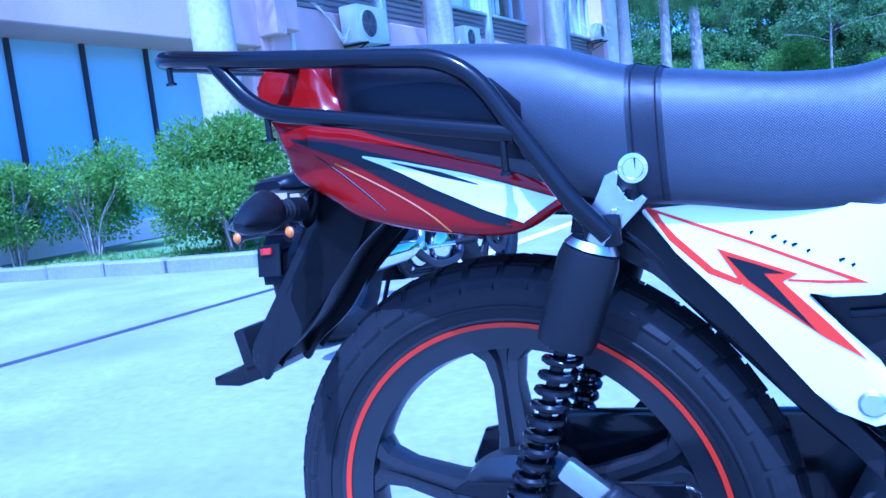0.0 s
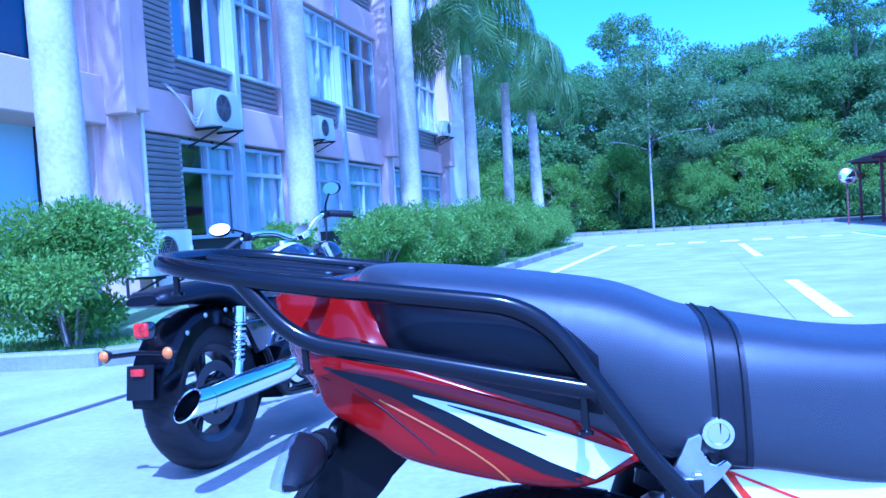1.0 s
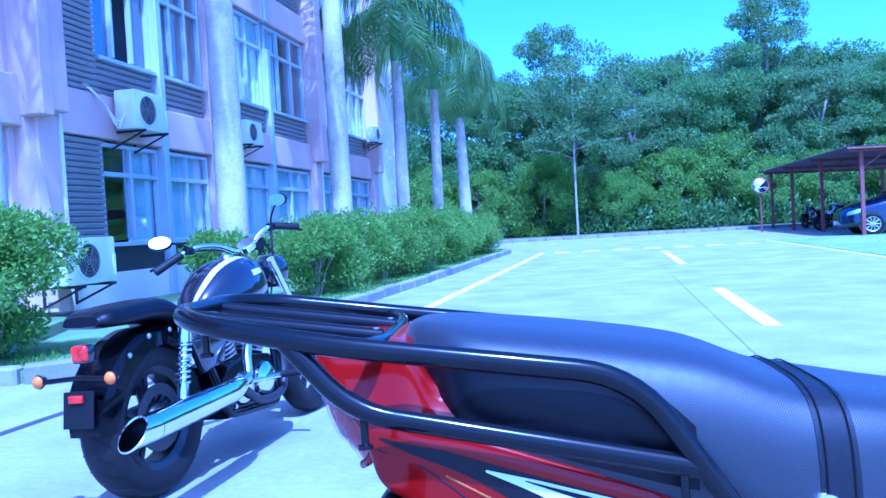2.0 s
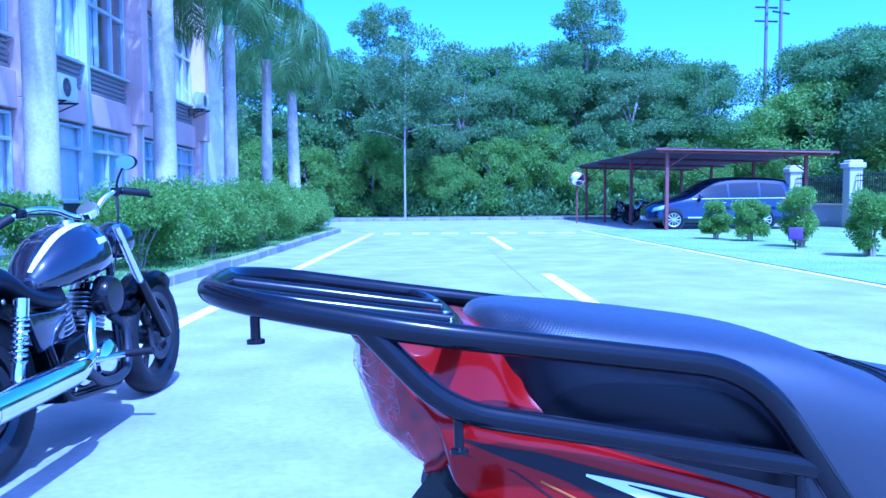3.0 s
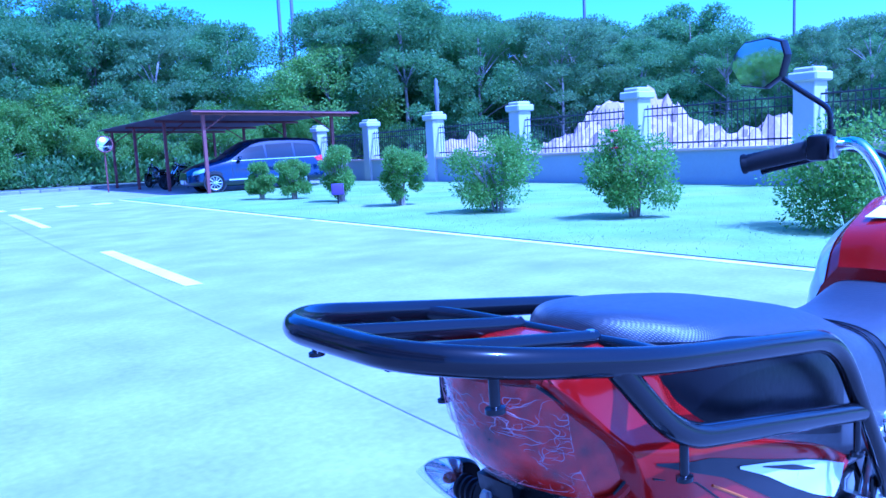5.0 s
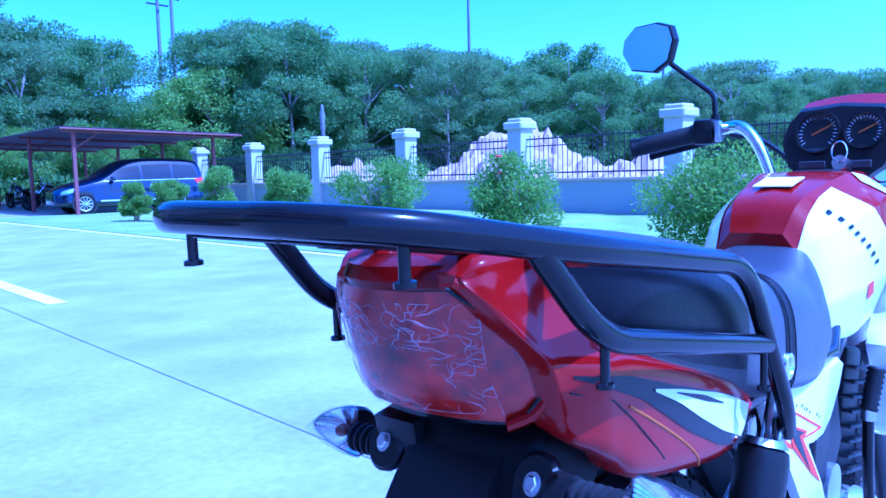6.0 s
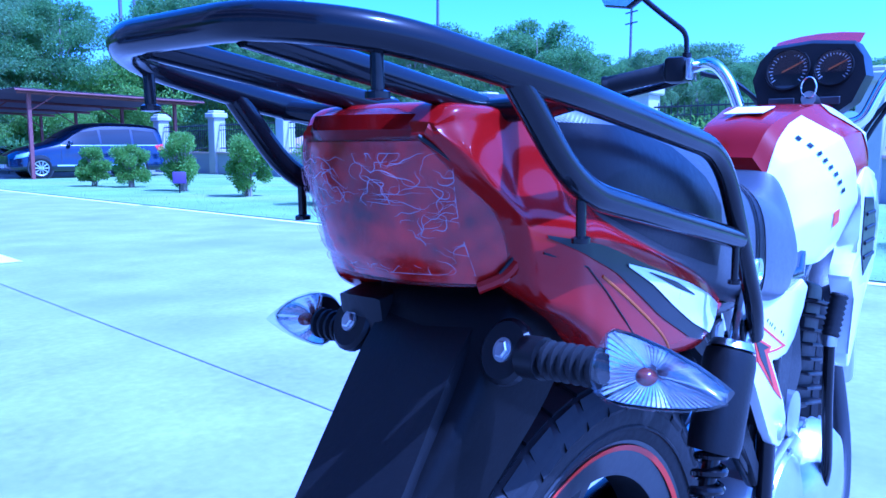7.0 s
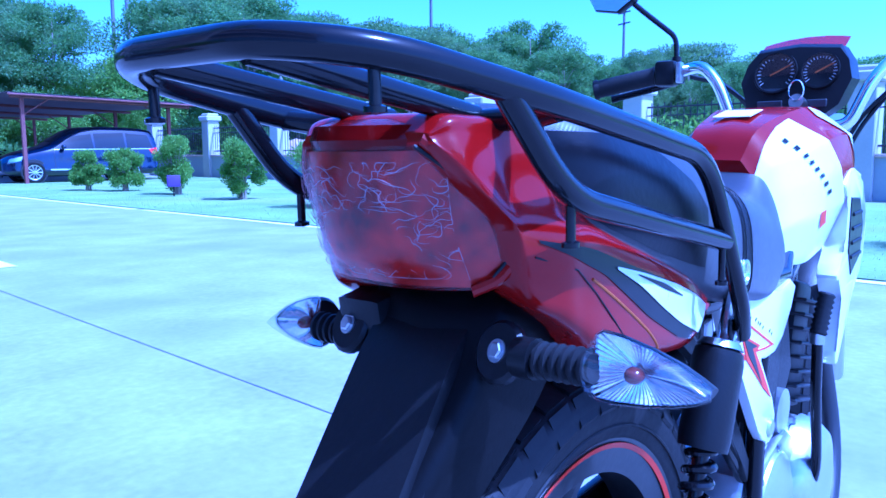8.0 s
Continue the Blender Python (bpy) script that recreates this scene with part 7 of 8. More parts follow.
# the tank, clocks and bars moved down and back, tank and clocks widened, to fit the camera's view
FRONT = {"fuel_tank": (0, 0.012, -0.030), "tank_shroud": (0, 0.01, -0.02), "engine": (-0.02, 0, -0.045), "kick_starter": (0, 0, -0.02), "instrument_housing": (-0.05, 0, -0.065), "head_lamp_cowl": (-0.05, 0, -0.06), "handlebar": (-0.03, 0, -0.055), "control_cable": (-0.06, 0, -0.05)}
tank.matrix_basis = Matrix.Diagonal((1, 1.2, 1, 1))
clock.matrix_basis = Matrix.Translation((0, -0.014, 0)) @ Matrix.Diagonal((1, 1.12, 1, 1))
STEER = Matrix.Translation((0.80, 0.030, 0)) @ Matrix.Rotation(radians(9), 4, "Z") @ Matrix.Translation((-0.80, 0, 0))
for o in [front_wheel] + [o for o in bike.children if o.name.split(".")[0] in ("fork_leg", "front_mudguard", "head_lamp_cowl")]:
    o.matrix_basis = STEER
for o in bike.children:
    o.location += Vector(FRONT.get(o.name.split(".")[0], (0, 0, 0)))

# ---------------------------------------------------------------- the black cruiser, leaning on its side stand
CRUISER = Matrix.Translation((-1.418, 2.09, 0)) @ pose(0, 0, 0, 0, 0, 77.9) @ pose(0, 0, 0, -3.0, 0, 0) @ Matrix.Scale(0.93, 4)
cruiser = thing("cruiser_motorcycle", "black cruiser motorcycle with a chrome exhaust on its side stand", "motorcycle", CRUISER)
M_GLOSSBODY = mat("black_gloss_paint", (0.010, 0.010, 0.014), 0.15, vary=0.05, scale=4, fine=200, bump=0, coat=1.0)


def cruiser_wheel(cx, R0, wid, rim_r, parent, turn=None):
    C = (cx, 0, R0)
    w = part("wheel", lathe(bmesh.new(), [(rim_r - 0.03, -wid * 0.3), (rim_r, -wid * 0.4), (rim_r + 0.008, -wid * 0.42), (rim_r - 0.02, -wid * 0.2), (rim_r - 0.025, 0), (rim_r - 0.02, wid * 0.2), (rim_r + 0.008, wid * 0.42), (rim_r, wid * 0.4), (rim_r - 0.03, wid * 0.3), (rim_r - 0.035, 0), (rim_r - 0.03, -wid * 0.3)], "y", C, 64), M_RIM, parent, "black cast wheel")
    h = wid / 2
    tyre = part("tyre", lathe(bmesh.new(), [(rim_r, -wid * 0.40), (rim_r + 0.02, -h * 0.97), (R0 - 0.045, -h), (R0 - 0.022, -h * 0.85), (R0 - 0.007, -h * 0.5), (R0, 0), (R0 - 0.007, h * 0.5), (R0 - 0.022, h * 0.85), (R0 - 0.045, h), (rim_r + 0.02, h * 0.97), (rim_r, wid * 0.40)], "y", C, 72), M_RUBBER, w, "wide black tyre with slanting grooves", sharp=60)
    verts, faces = [], []
    nb = 26
    for k in range(nb):
        for s in (-1, 1):
            b = len(verts)
            for j in range(7):
                t = j / 6
                a = 2 * math.pi * (k + 0.5 * (s > 0) + 0.55 * t) / nb
                yy = s * h * (0.12 + 0.80 * t)
                rr = R0 - 0.001 - 0.026 * (abs(yy) / h) ** 2.3
                for da in (-0.010, 0.010):
                    verts.append((cx + (rr + 0.0012) * math.cos(a + da), yy, R0 + (rr + 0.0012) * math.sin(a + da)))
            faces += [(b + 2 * j, b + 2 * j + 1, b + 2 * j + 3, b + 2 * j + 2) for j in range(6)]
    me = bpy.data.meshes.new("groove")
    me.from_pydata(verts, [], faces)
    tagged(part("groove", me, M_DECALK, tyre), kind="stuff")
    for k in range(5):
        for dd in (-0.16, 0.16):
            a = 2 * math.pi * k / 5 + 0.4
            p0 = (cx + 0.05 * math.cos(a), 0, R0 + 0.05 * math.sin(a))
            p1 = (cx + (rim_r - 0.03) * math.cos(a + dd), 0, R0 + (rim_r - 0.03) * math.sin(a + dd))
            part("spoke", tube(bmesh.new(), [p0, p1], [0.020, 0.014], 8), M_RIM, w)
    part("hub", lathe(bmesh.new(), [(0, -0.08), (0.04, -0.08), (0.06, -0.05), (0.05, 0.05), (0.04, 0.08), (0, 0.08)], "y", C, 28), M_RIM, w)
    for s in (-1, 1):
        part("brake_disc", lathe(bmesh.new(), [(0.09, s * 0.062), (0.135, s * 0.062), (0.135, s * 0.067), (0.09, s * 0.067), (0.09, s * 0.062)], "y", C, 40), M_IRON, w, "dark steel brake disc")
    return w


cruiser_wheel(0.0, 0.318, 0.155, 0.205, cruiser)
front = cruiser_wheel(1.44, 0.312, 0.12, 0.225, cruiser)


def fender(cx, cz, r, a0, a1, half, parent, name, n=20):
    bm = bmesh.new()
    rings = []
    for k in range(n + 1):
        a = radians(a0 + (a1 - a0) * k / n)
        o = Vector((math.cos(a), 0, math.sin(a)))
        c = Vector((cx, 0, cz)) + o * r
        tp = 1 - 0.25 * max(0, k / n - 0.8) / 0.2
        rings.append([c + Vector((0, y * tp, 0)) - o * d for y, d in ((-half, 0.085), (-half * 0.98, 0.03), (-half * 0.78, 0.006), (0, 0), (half * 0.78, 0.006), (half * 0.98, 0.03), (half, 0.085))])
    loft(bm, rings, closed=False)
    bmesh.ops.solidify(bm, geom=bm.faces[:], thickness=0.004)
    return part(name, bm, M_GLOSSBODY, parent, "glossy black fender")


rf = fender(0.02, 0.318, 0.372, 55, 178, 0.105, cruiser, "rear_fender")
fender(1.44, 0.312, 0.345, 60, 150, 0.075, cruiser, "front_fender")
for k in range(3):
    bolt(rf, (0.02 + 0.352 * math.cos(radians(82 + 22 * k)), -0.106, 0.318 + 0.345 * math.sin(radians(82 + 22 * k))), (0, -1, 0), 0.008)
tl = part("tail_light", boxed((-0.300, 0, 0.628), (0.05, 0.078, 0.070), 0.014, 2), M_GLOSSBODY, cruiser, "tail light with a red lens")
part("lens", boxed((-0.318, 0, 0.632), (0.03, 0.070, 0.060), 0.012, 3), M_REDLENS, tl, "red lens")
pl = part("plate_holder", prism(bmesh.new(), [(-0.352, 0.50), (-0.342, 0.50), (-0.362, 0.37), (-0.373, 0.37)], "y", -0.065, 0.065, 0.003), M_PLASK, cruiser, "black number-plate holder", smooth=False)
part("reflector", boxed((-0.365, 0, 0.475), (0.012, 0.06, 0.028), 0.003, 2), M_REDLENS, pl, "red reflector")
part("signal_bar", tube(bmesh.new(), [(-0.362, -0.155, 0.542), (-0.345, 0, 0.548), (-0.362, 0.155, 0.542)], 0.010, 10), M_GLOSSK, cruiser)
for s in (-1, 1):
    sg = part("turn_signal", lathe(bmesh.new(), [(0, 0.03), (0.018, 0.024), (0.027, 0.0), (0.023, -0.006)], "x", n=24, m=Matrix.Translation((-0.362, s * 0.158, 0.545))), M_GLOSSK, cruiser, "round amber turn signal")
    part("lens", lathe(bmesh.new(), [(0, -0.020), (0.014, -0.016), (0.023, -0.006), (0.024, 0.0)], "x", n=24, m=Matrix.Translation((-0.364, s * 0.158, 0.545))), M_AMBER, sg, "amber lens")
    part("shock", rod((0.10, s * 0.155, 0.655), (0.035, s * 0.155, 0.375), 0.012, 12), M_CHROME, cruiser, "chrome shock absorber")
    part("shock_body", rod((0.10, s * 0.155, 0.665), (0.088, s * 0.155, 0.60), 0.028, 18), M_CHROME, cruiser)
    coil(cruiser, (0.090, s * 0.155, 0.61), (0.05, s * 0.155, 0.44), 0.026, 8, 0.006, M_CHROME)
    part("shock_foot", rod((0.05, s * 0.155, 0.44), (0.036, s * 0.155, 0.38), 0.024, 18), M_CHROME, cruiser)
    part("swing_arm", tube(bmesh.new(), [(0.0, s * 0.115, 0.318), (0.42, s * 0.13, 0.36)], 0.022, 10), M_GLOSSK, cruiser)
    part("fork_leg", tube(bmesh.new(), [(0.97, s * 0.10, 0.90), (1.19, s * 0.10, 0.60)], 0.020, 14), M_CHROME, cruiser)
    part("fork_slider", tube(bmesh.new(), [(1.175, s * 0.10, 0.62), (1.44, s * 0.095, 0.312)], [0.028, 0.030], 14), M_GLOSSK, cruiser)
    part("foot_peg", rod((0.82, s * 0.14, 0.32), (0.82, s * 0.30, 0.33), 0.017, 12), M_RUBBER, cruiser)
    part("peg_arm", tube(bmesh.new(), [(0.62, s * 0.12, 0.33), (0.82, s * 0.17, 0.32)], 0.013, 10), M_CHROME, cruiser)
seat_c = Skin([
    (-0.30, [(0, 0.765), (0.05, 0.762), (0.075, 0.75), (0.075, 0.73), (0, 0.725)]),
    (-0.23, [(0, 0.786), (0.08, 0.781), (0.112, 0.758), (0.108, 0.72), (0, 0.71)]),
    (-0.02, [(0, 0.798), (0.085, 0.792), (0.118, 0.765), (0.112, 0.72), (0, 0.70)]),
    (0.09, [(0, 0.788), (0.09, 0.780), (0.128, 0.750), (0.122, 0.70), (0, 0.68)]),
    (0.19, [(0, 0.712), (0.10, 0.708), (0.145, 0.686), (0.140, 0.640), (0, 0.63)]),
    (0.34, [(0, 0.660), (0.10, 0.660), (0.150, 0.645), (0.145, 0.605), (0, 0.60)]),
    (0.45, [(0, 0.675), (0.08, 0.672), (0.115, 0.650), (0.11, 0.61), (0, 0.60)]),
    (0.51, [(0, 0.690), (0.05, 0.686), (0.075, 0.660), (0.07, 0.62), (0, 0.61)])], 7, 5)
part("seat", seat_c.mesh(), M_VINYLS, cruiser, "black stepped leather seat", sharp=60)
tank_c = Skin([
    (0.36, [(0, 0.725), (0.035, 0.72), (0.05, 0.70), (0.045, 0.66), (0, 0.65)]),
    (0.42, [(0, 0.800), (0.065, 0.788), (0.095, 0.745), (0.09, 0.67), (0, 0.64)]),
    (0.54, [(0, 0.885), (0.085, 0.868), (0.135, 0.80), (0.135, 0.69), (0, 0.65)]),
    (0.70, [(0, 0.930), (0.095, 0.908), (0.150, 0.825), (0.150, 0.71), (0, 0.66)]),
    (0.84, [(0, 0.922), (0.085, 0.898), (0.130, 0.82), (0.125, 0.73), (0, 0.69)]),
    (0.93, [(0, 0.880), (0.05, 0.87), (0.075, 0.81), (0.07, 0.75), (0, 0.73)])], 8, 5)
tk = part("fuel_tank", tank_c.mesh(), M_GLOSSBODY, cruiser, "glossy black teardrop fuel tank with a white stripe", sharp=60)
bm = bmesh.new()
n = len(tank_c.grid)
rows = []
for j in range(2, n - 3):
    f = j / (n - 1)
    rows.append([bm.verts.new(tank_c.at(f, abs(k) / 6 * 0.20, 1 if k >= 0 else -1, 0.0018)) for k in (-6, -5, -4, -3)])
for A, B in zip(rows, rows[1:]):
    for k in range(3):
        bm.faces.new((A[k], A[k + 1], B[k + 1], B[k]))
part("white_stripe", bm, M_DECALW, tk, "pale tank stripe")
part("badge_bar", tank_c.decal(bmesh.new(), [(0.70, 0.855), (0.80, 0.862)], [(0.70, 0.828), (0.80, 0.84)], -1, 0.0015, 8, 2), M_DECALW, tk, "pale tank badge bar")
part("filler_cap", lathe(bmesh.new(), [(0, 0.02), (0.03, 0.018), (0.036, 0.0)], "z", (0.72, 0, 0.922), 24), M_CHROME, tk)
# engine and exhaust
eng = part("engine", prism(bmesh.new(), [(0.42, 0.20), (0.38, 0.34), (0.44, 0.44), (0.62, 0.47), (0.84, 0.43), (0.90, 0.30), (0.84, 0.19)], "y", -0.115, 0.115, 0.018), M_GLOSSK, cruiser, "black and chrome twin engine", sharp=30)
for x0, tiltd in ((0.56, -16), (0.78, 20)):
    m = Matrix.Translation((x0, 0, 0.43)) @ Matrix.Rotation(radians(tiltd), 4, "Y")
    cyl = part("cylinder", tube(bmesh.new(), [m @ Vector((0, 0, 0)), m @ Vector((0, 0, 0.22))], 0.055, 20), M_GLOSSK, eng)
    for k in range(8):
        part("cooling_fin", lathe(bmesh.new(), [(0.05, 0), (0.088, 0), (0.088, 0.005), (0.05, 0.005)], "z", n=20, m=m @ Matrix.Translation((0, 0, 0.02 + 0.021 * k))), M_ALU, cyl)
    part("rocker_cover", lathe(bmesh.new(), [(0.075, 0.19), (0.072, 0.215), (0.05, 0.235), (0, 0.24)], "z", n=24, m=m), M_CHROME, cyl)
for x0, r in ((0.54, 0.075), (0.75, 0.085)):
    part("side_cover", lathe(bmesh.new(), [(0, -0.155), (r * 0.7, -0.150), (r, -0.130), (r * 1.05, -0.11)], "y", (x0, 0, 0.315), 32), M_CHROME, eng, "chrome engine cover")
for k in range(8):
    bolt(eng, (0.47 + 0.05 * k, -0.118, 0.245 + 0.01 * (k % 3)), (0, -1, 0), 0.008, M_CHROME)
ex = part("exhaust", tube(bmesh.new(), [(0.36, -0.225, 0.362), (0.30, -0.235, 0.360), (0.22, -0.25, 0.358), (-0.33, -0.278, 0.356)], [0.036, 0.046, 0.051, 0.053], 32, caps=False), M_CHROME, cruiser, "chrome slash-cut exhaust silencer")
bm = bmesh.new()
loft(bm, [[(x + sl * math.sin(t), -0.278 + 0.053 * math.cos(t) * q, 0.357 + 0.053 * math.sin(t) * q) for t in [2 * math.pi * k / 32 for k in range(32)]] for x, sl, q in ((-0.33, 0.0, 1.0), (-0.43, 0.050, 1.0), (-0.432, 0.050, 0.88), (-0.33, 0.0, 0.86), (-0.20, 0.0, 0.8))], caps=False)
part("tip", bm, M_CHROME, ex, "slash-cut chrome tip")
part("bore", lathe(bmesh.new(), [(0, 0.0), (0.047, 0.0)], "x", (-0.20, -0.272, 0.357), 24), M_DECALK, ex)
part("header_pipe", tube(bmesh.new(), spline([(0.60, -0.10, 0.54), (0.55, -0.165, 0.53), (0.49, -0.19, 0.47), (0.45, -0.21, 0.39), (0.36, -0.225, 0.362)], 6), 0.021, 16), M_CHROME, cruiser, "chrome header pipe")
part("header_pipe", tube(bmesh.new(), spline([(0.86, -0.09, 0.50), (0.93, -0.12, 0.42), (0.86, -0.15, 0.25), (0.62, -0.17, 0.24), (0.40, -0.21, 0.34)], 6), 0.020, 16), M_IRON, cruiser, "dark header pipe")
part("air_cleaner", lathe(bmesh.new(), [(0, -0.19), (0.075, -0.188), (0.088, -0.17), (0.088, -0.12)], "y", (0.74, 0, 0.60), 32), M_GLOSSK, cruiser, "round black air cleaner")
for s in (-1, 1):
    part("frame_tube", tube(bmesh.new(), rounded([(0.05, s * 0.10, 0.62), (0.30, s * 0.11, 0.50), (0.40, s * 0.12, 0.22), (0.86, s * 0.12, 0.18), (0.97, s * 0.05, 0.76)], 0.06), 0.017, 10), M_GLOSSK, cruiser)
    part("side_cover", prism(bmesh.new(), [(0.16, 0.60), (0.44, 0.585), (0.40, 0.47), (0.24, 0.44)], "y", s * 0.10, s * 0.135, 0.012), M_GLOSSBODY, cruiser, sharp=30)
part("side_stand", tube(bmesh.new(), [(0.60, 0.13, 0.22), (0.68, 0.27, 0.045)], 0.013, 10), M_GLOSSK, cruiser)
part("head_lamp", lathe(bmesh.new(), [(0, -0.10), (0.05, -0.09), (0.085, -0.04), (0.095, 0.02), (0.09, 0.04), (0, 0.05)], "x", (1.13, 0, 0.83), 32), M_GLOSSBODY, cruiser, "round black headlamp")
part("dial", lathe(bmesh.new(), [(0.045, 0.0), (0.050, 0.03), (0.045, 0.036), (0, 0.036)], "z", n=28, m=Matrix.Translation((0.93, 0, 0.965)) @ Matrix.Rotation(radians(-35), 4, "Y")), M_CHROME, cruiser, "round chrome speedometer")
# bars turned to the left
hb = part("handlebar", tube(bmesh.new(), spline([(0.50, 0.245, 0.825), (0.62, 0.170, 0.900), (0.69, 0.125, 0.925), (0.79, 0.085, 0.920), (0.88, 0.040, 0.885), (0.93, -0.01, 0.900), (1.00, -0.050, 0.975), (1.075, -0.090, 1.0), (1.16, -0.170, 0.985)], 6), 0.0125, 14), M_CHROME, cruiser, "wide chrome handlebar")
for g0, g1, sw, lv, st, mc, face in (((0.61, 0.176, 0.894), (0.495, 0.248, 0.822), (0.64, 0.155, 0.908), ((0.67, 0.165, 0.91), (0.60, 0.220, 0.88), (0.50, 0.280, 0.83)), ((0.65, 0.150, 0.92), (0.61, 0.18, 0.945), (0.56, 0.22, 0.958)), (0.53, 0.232, 0.960), (-0.80, -0.37, 0.47)),
                                 ((1.075, -0.090, 1.0), (1.17, -0.178, 0.983), (1.06, -0.075, 0.995), ((1.09, -0.06, 1.0), (1.15, -0.11, 0.985), (1.21, -0.18, 0.965)), ((1.06, -0.075, 1.01), (1.055, -0.085, 1.05), (1.05, -0.115, 1.105)), (1.05, -0.132, 1.132), (-0.99, 0.15, -0.05))):
    g0, g1 = Vector(g0), Vector(g1)
    part("grip", tube(bmesh.new(), [g0.lerp(g1, k / 16) for k in range(17)], [0.0185 + 0.001 * (k % 2) for k in range(17)], 14), M_RUBBER, hb, sharp=80)
    part("switch_block", boxed(sw, (0.05, 0.045, 0.042), 0.01, 2), M_GLOSSK, hb)
    part("lever", tube(bmesh.new(), spline(lv, 4), 0.0065, 8), M_GLOSSK, hb)
    mr = part("mirror_stalk", tube(bmesh.new(), spline(st, 4), 0.0055, 8), M_GLOSSK, hb, "mirror on a slim stalk")
    mm = Matrix.Translation(mc) @ look((0, 0, 0), face).to_3x3().to_4x4()
    ell = [(0.056 * math.cos(t), 0.036 * math.sin(t)) for t in [2 * math.pi * k / 24 for k in range(24)]]
    part("shell", prism(bmesh.new(), ell, "z", 0.0, 0.02, 0.005, mm), M_GLOSSK, mr)
    part("glass", prism(bmesh.new(), [(x * 0.93, y * 0.93) for x, y in ell], "z", -0.002, 0.0, 0, mm), M_MIRROR, mr, "oval mirror glass")
hb.location.z = 0.07
for a, s in (((0.64, 0.155, 0.98), 1), ((1.06, -0.075, 1.07), -1), ((1.05, -0.07, 1.06), -1)):
    part("cable", tube(bmesh.new(), spline([a, (1.00, s * 0.10, 0.94), (1.00, s * 0.07, 0.74), (0.90, s * 0.08, 0.60)], 6), 0.005, 6), M_PLASK, cruiser)
GP = "motorcycles under the carport"
for i, (u, v, t) in enumerate(((8.0, 31.6, 95), (9.1, 31.9, 100), (10.2, 31.7, 92), (8.6, 29.0, 180))):
    c = copy_thing(cruiser, Matrix.Translation(R(u, v, 0.0)) @ pose(0, 0, 0, 0, 0, t) @ pose(0, 0, 0, -5, 0, 0))
    tagged(c, "dark motorcycle parked in the shade of the carport", "motorcycle", GP)

# ---------------------------------------------------------------- the people carrier under the carport
car = thing("car", "dark blue people carrier parked under the carport roof", "car", Matrix.Translation((13.1, 22.25, 0)) @ pose(0, 0, 0, 0, 0, 167) @ Matrix.Scale(0.93, 4))
M_CARBLUE = mat("dark_blue_paint", (0.006, 0.010, 0.036), 0.15, metal=0.2, vary=0.04, scale=2, fine=100, bump=0, coat=1.0)
M_CARGLASS = glass_mat("dark_car_glass", (0.012, 0.015, 0.02), 0.03)
car_skin = Skin([
    (-0.92, [(0, 0.98), (0.55, 0.97), (0.72, 0.90), (0.78, 0.75), (0.78, 0.50), (0.72, 0.36), (0, 0.34)]),
    (-0.84, [(0, 1.52), (0.50, 1.50), (0.64, 1.36), (0.82, 0.95), (0.86, 0.60), (0.82, 0.28), (0, 0.26)]),
    (-0.55, [(0, 1.68), (0.52, 1.65), (0.66, 1.50), (0.85, 0.98), (0.90, 0.62), (0.86, 0.24), (0, 0.22)]),
    (0.4, [(0, 1.74), (0.54, 1.71), (0.69, 1.54), (0.88, 0.98), (0.91, 0.62), (0.87, 0.22), (0, 0.20)]),
    (1.3, [(0, 1.72), (0.53, 1.69), (0.68, 1.53), (0.88, 0.97), (0.91, 0.62), (0.87, 0.22), (0, 0.20)]),
    (1.85, [(0, 1.58), (0.50, 1.55), (0.66, 1.43), (0.87, 0.97), (0.91, 0.62), (0.87, 0.22), (0, 0.20)]),
    (2.45, [(0, 1.20), (0.55, 1.17), (0.72, 1.10), (0.86, 0.95), (0.91, 0.62), (0.87, 0.22), (0, 0.20)]),
    (2.8, [(0, 1.07), (0.55, 1.04), (0.72, 0.99), (0.84, 0.90), (0.90, 0.60), (0.86, 0.22), (0, 0.20)]),
    (3.35, [(0, 0.92), (0.50, 0.90), (0.66, 0.86), (0.78, 0.77), (0.84, 0.55), (0.80, 0.24), (0, 0.22)]),
    (3.68, [(0, 0.74), (0.42, 0.73), (0.55, 0.70), (0.66, 0.62), (0.70, 0.48), (0.66, 0.27), (0, 0.26)]),
    (3.76, [(0, 0.60), (0.30, 0.60), (0.42, 0.58), (0.50, 0.53), (0.54, 0.44), (0.50, 0.32), (0, 0.32)])], 6, 4)
part("body", car_skin.mesh(), M_CARBLUE, car, "glossy dark blue body", sharp=50)
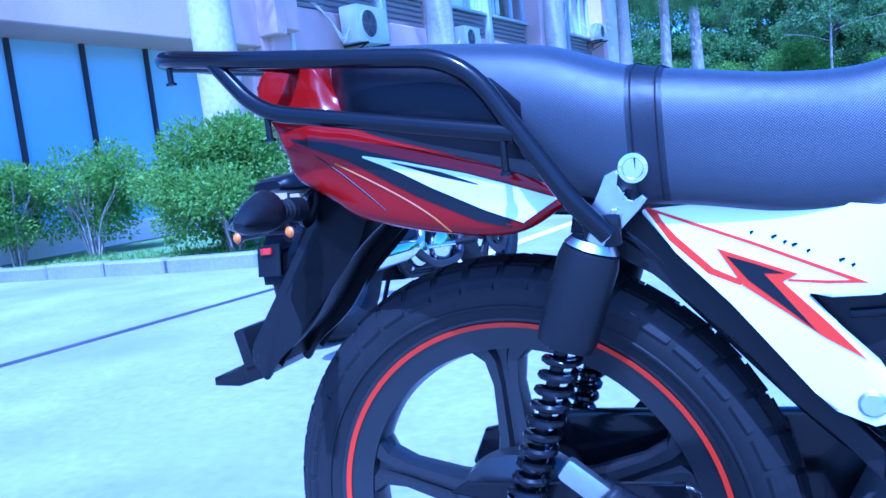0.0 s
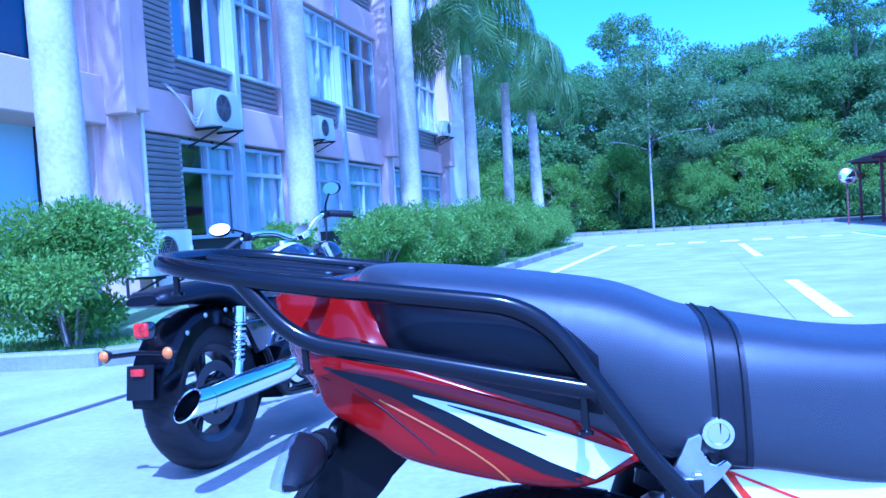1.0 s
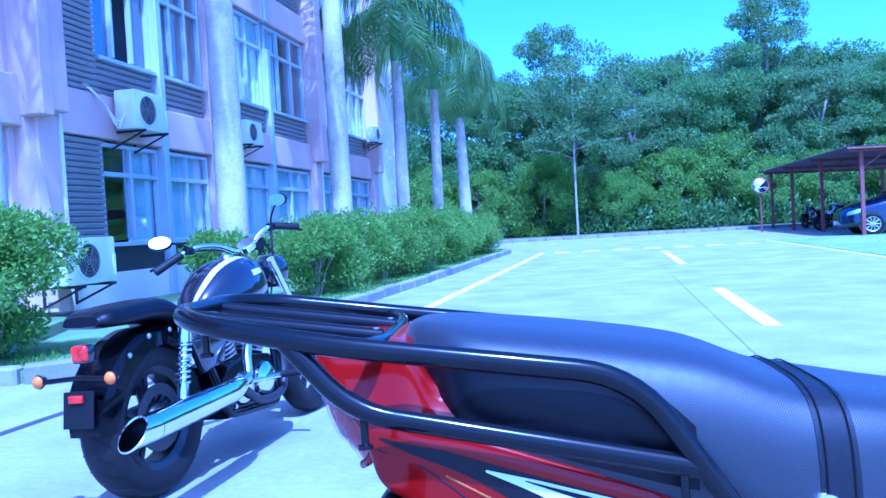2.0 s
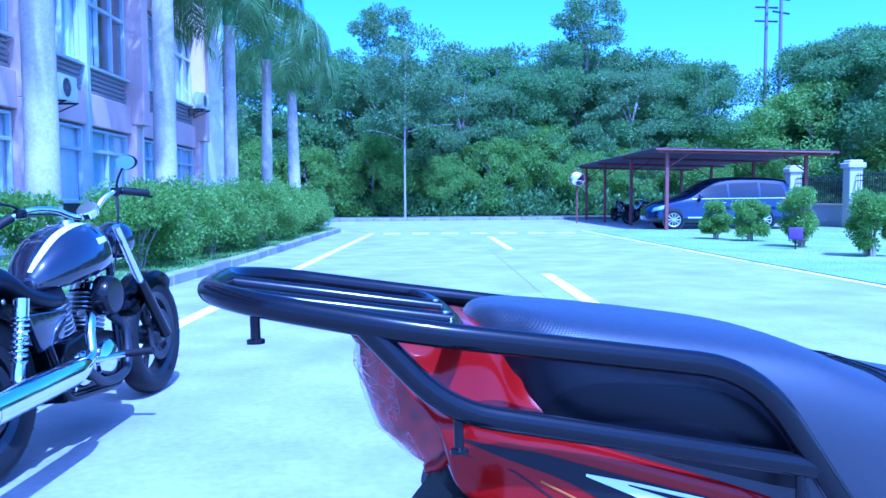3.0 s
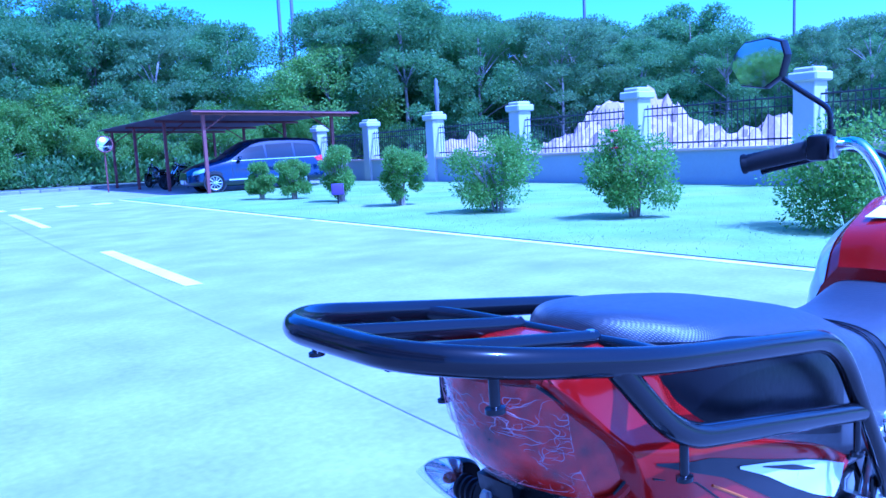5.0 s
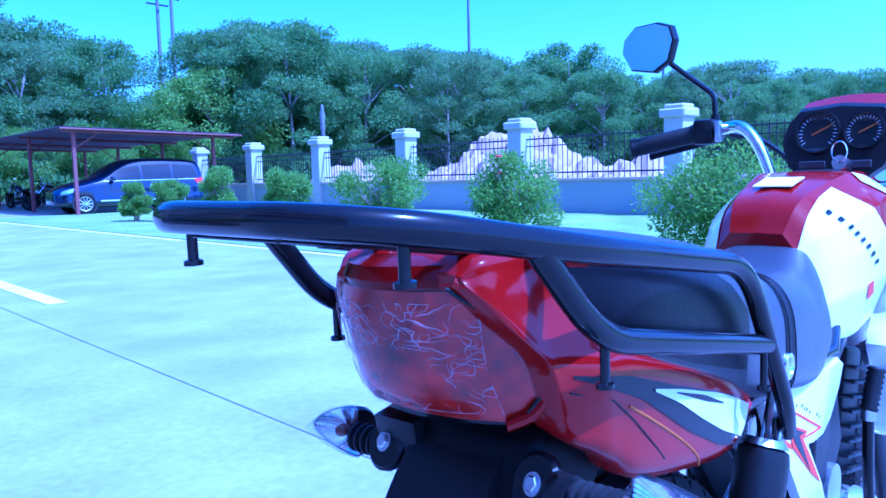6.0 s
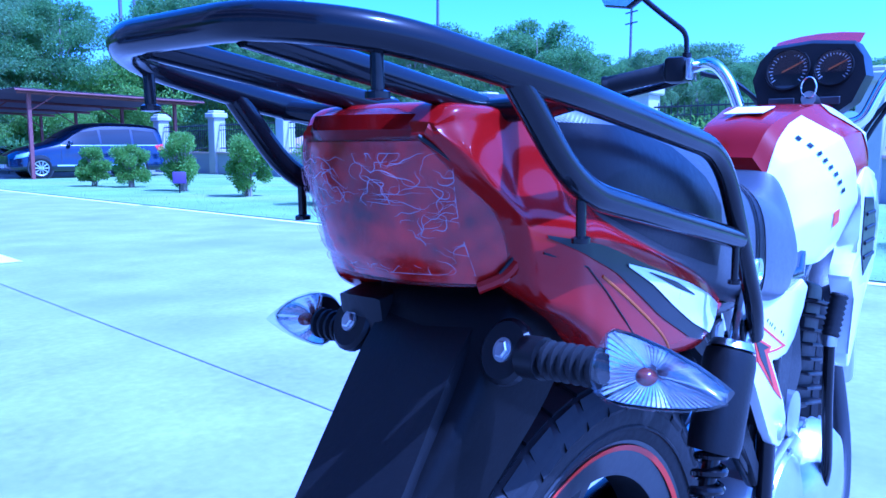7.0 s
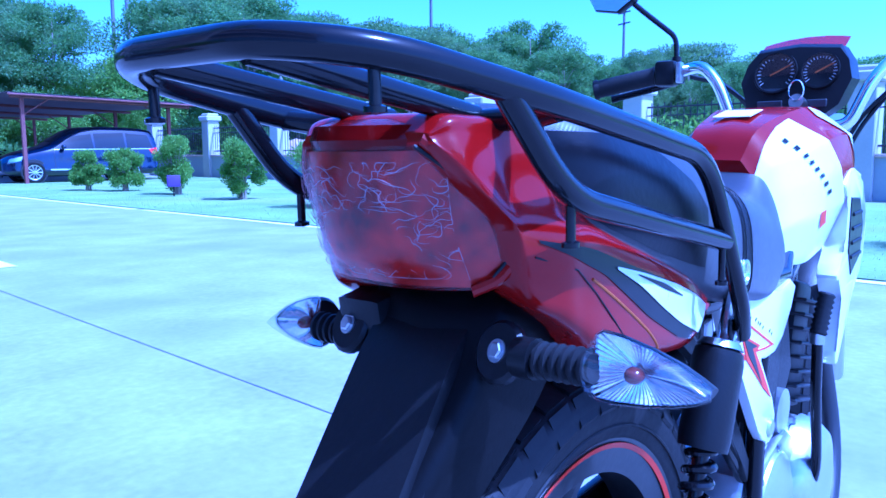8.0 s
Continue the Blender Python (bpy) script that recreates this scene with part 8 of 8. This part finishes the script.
for s in (-1, 1):
    for name, top, bot in (("front_window", [(1.18, 1.50), (1.72, 1.42)], [(1.14, 1.03), (2.28, 1.03)]), ("middle_window", [(0.18, 1.54), (1.10, 1.51)], [(0.16, 1.03), (1.08, 1.03)]), ("rear_window", [(-0.60, 1.46), (0.10, 1.53)], [(-0.72, 1.06), (0.09, 1.03)])):
        part(name, car_skin.decal(bmesh.new(), top, bot, s, 0.006, 10, 5), M_CARGLASS, car, "dark tinted side window")
    part("trim_strip", car_skin.decal(bmesh.new(), [(-0.75, 1.045), (2.30, 1.02)], [(-0.75, 1.02), (2.30, 1.0)], s, 0.008, 20, 1), M_CHROME, car, "bright window trim")
    part("sill_strip", car_skin.decal(bmesh.new(), [(0.45, 0.42), (2.45, 0.42)], [(0.45, 0.38), (2.45, 0.38)], s, 0.012, 16, 1), M_CHROME, car)
    part("head_light", car_skin.decal(bmesh.new(), [(3.05, 0.84), (3.52, 0.72)], [(3.15, 0.70), (3.60, 0.58)], s, 0.008, 8, 4), M_REFLECT, car, "clear headlight")
    part("tail_light", car_skin.decal(bmesh.new(), [(-0.88, 1.08), (-0.58, 1.02)], [(-0.89, 0.86), (-0.66, 0.88)], s, 0.008, 6, 3), M_REDLENS, car, "red tail light")
    for name, x in (("door_seam", 1.12), ("door_seam", 0.13), ("door_seam", 2.30)):
        part(name, car_skin.decal(bmesh.new(), [(x, 1.02), (x + 0.012, 1.02)], [(x, 0.36), (x + 0.012, 0.36)], s, 0.004, 1, 10), M_DARK, car)
    for x in (0.28, 1.30):
        part("door_handle", boxed((x, s * 0.905, 0.88), (0.17, 0.03, 0.03), 0.008, 2), M_CHROME, car)
    part("wing_mirror", boxed((2.06, s * 1.0, 1.08), (0.12, 0.2, 0.14), 0.04, 3), M_CARBLUE, car)
    for cx in (0.0, 2.9):
        part("wheel_arch", lathe(bmesh.new(), [(0, 0.0), (0.375, 0.0), (0.38, -0.02)], "y", n=36, m=Matrix.Translation((cx, s * 0.915, 0.34)) @ Matrix.Scale(s, 4, (0, 1, 0))), M_DARK, car)
        w = part("wheel", lathe(bmesh.new(), [(0.20, 0.02), (0.225, 0.03), (0.235, 0.0), (0.20, -0.06)], "y", n=36, m=Matrix.Translation((cx, s * 0.92, 0.325)) @ Matrix.Scale(s, 4, (0, 1, 0))), M_ALU, car, "silver alloy wheel")
        part("tyre", lathe(bmesh.new(), [(0.228, 0.02), (0.26, 0.035), (0.30, 0.03), (0.325, 0.0), (0.325, -0.16), (0.25, -0.17)], "y", n=36, m=Matrix.Translation((cx, s * 0.92, 0.325)) @ Matrix.Scale(s, 4, (0, 1, 0))), M_RUBBER, w)
        part("wheel_well", lathe(bmesh.new(), [(0, 0.002), (0.21, 0.002)], "y", n=24, m=Matrix.Translation((cx, s * 0.925, 0.325)) @ Matrix.Scale(s, 4, (0, 1, 0))), M_DARK, w)
        part("hub_cap", lathe(bmesh.new(), [(0, 0.03), (0.05, 0.028), (0.06, 0.01)], "y", n=20, m=Matrix.Translation((cx, s * 0.925, 0.325)) @ Matrix.Scale(s, 4, (0, 1, 0))), M_ALU, w)
        for k in range(10):
            a = 2 * math.pi * k / 10
            part("spoke", tube(bmesh.new(), [(cx + 0.04 * math.cos(a), s * 0.945, 0.325 + 0.04 * math.sin(a)), (cx + 0.205 * math.cos(a), s * 0.942, 0.325 + 0.205 * math.sin(a))], 0.016, 6), M_ALU, w)
part("windscreen", loft(bmesh.new(), [[car_skin.at(f, q * 0.30, 1 if q >= 0 else -1, 0.012) if q >= 0 else car_skin.at(f, -q * 0.30, -1, 0.012) for q in (-1, -0.6, -0.2, 0.2, 0.6, 1)] for f in (0.42, 0.46, 0.50, 0.54, 0.58)], closed=False), M_CARGLASS, car, "dark windscreen")
part("grille", boxed((3.735, 0, 0.50), (0.05, 0.7, 0.10), 0.02, 2), M_DARK, car)
part("number_plate", boxed((3.775, 0, 0.38), (0.015, 0.44, 0.12), 0.004, 1), M_DECALW, car, "plain number plate bar", smooth=False)
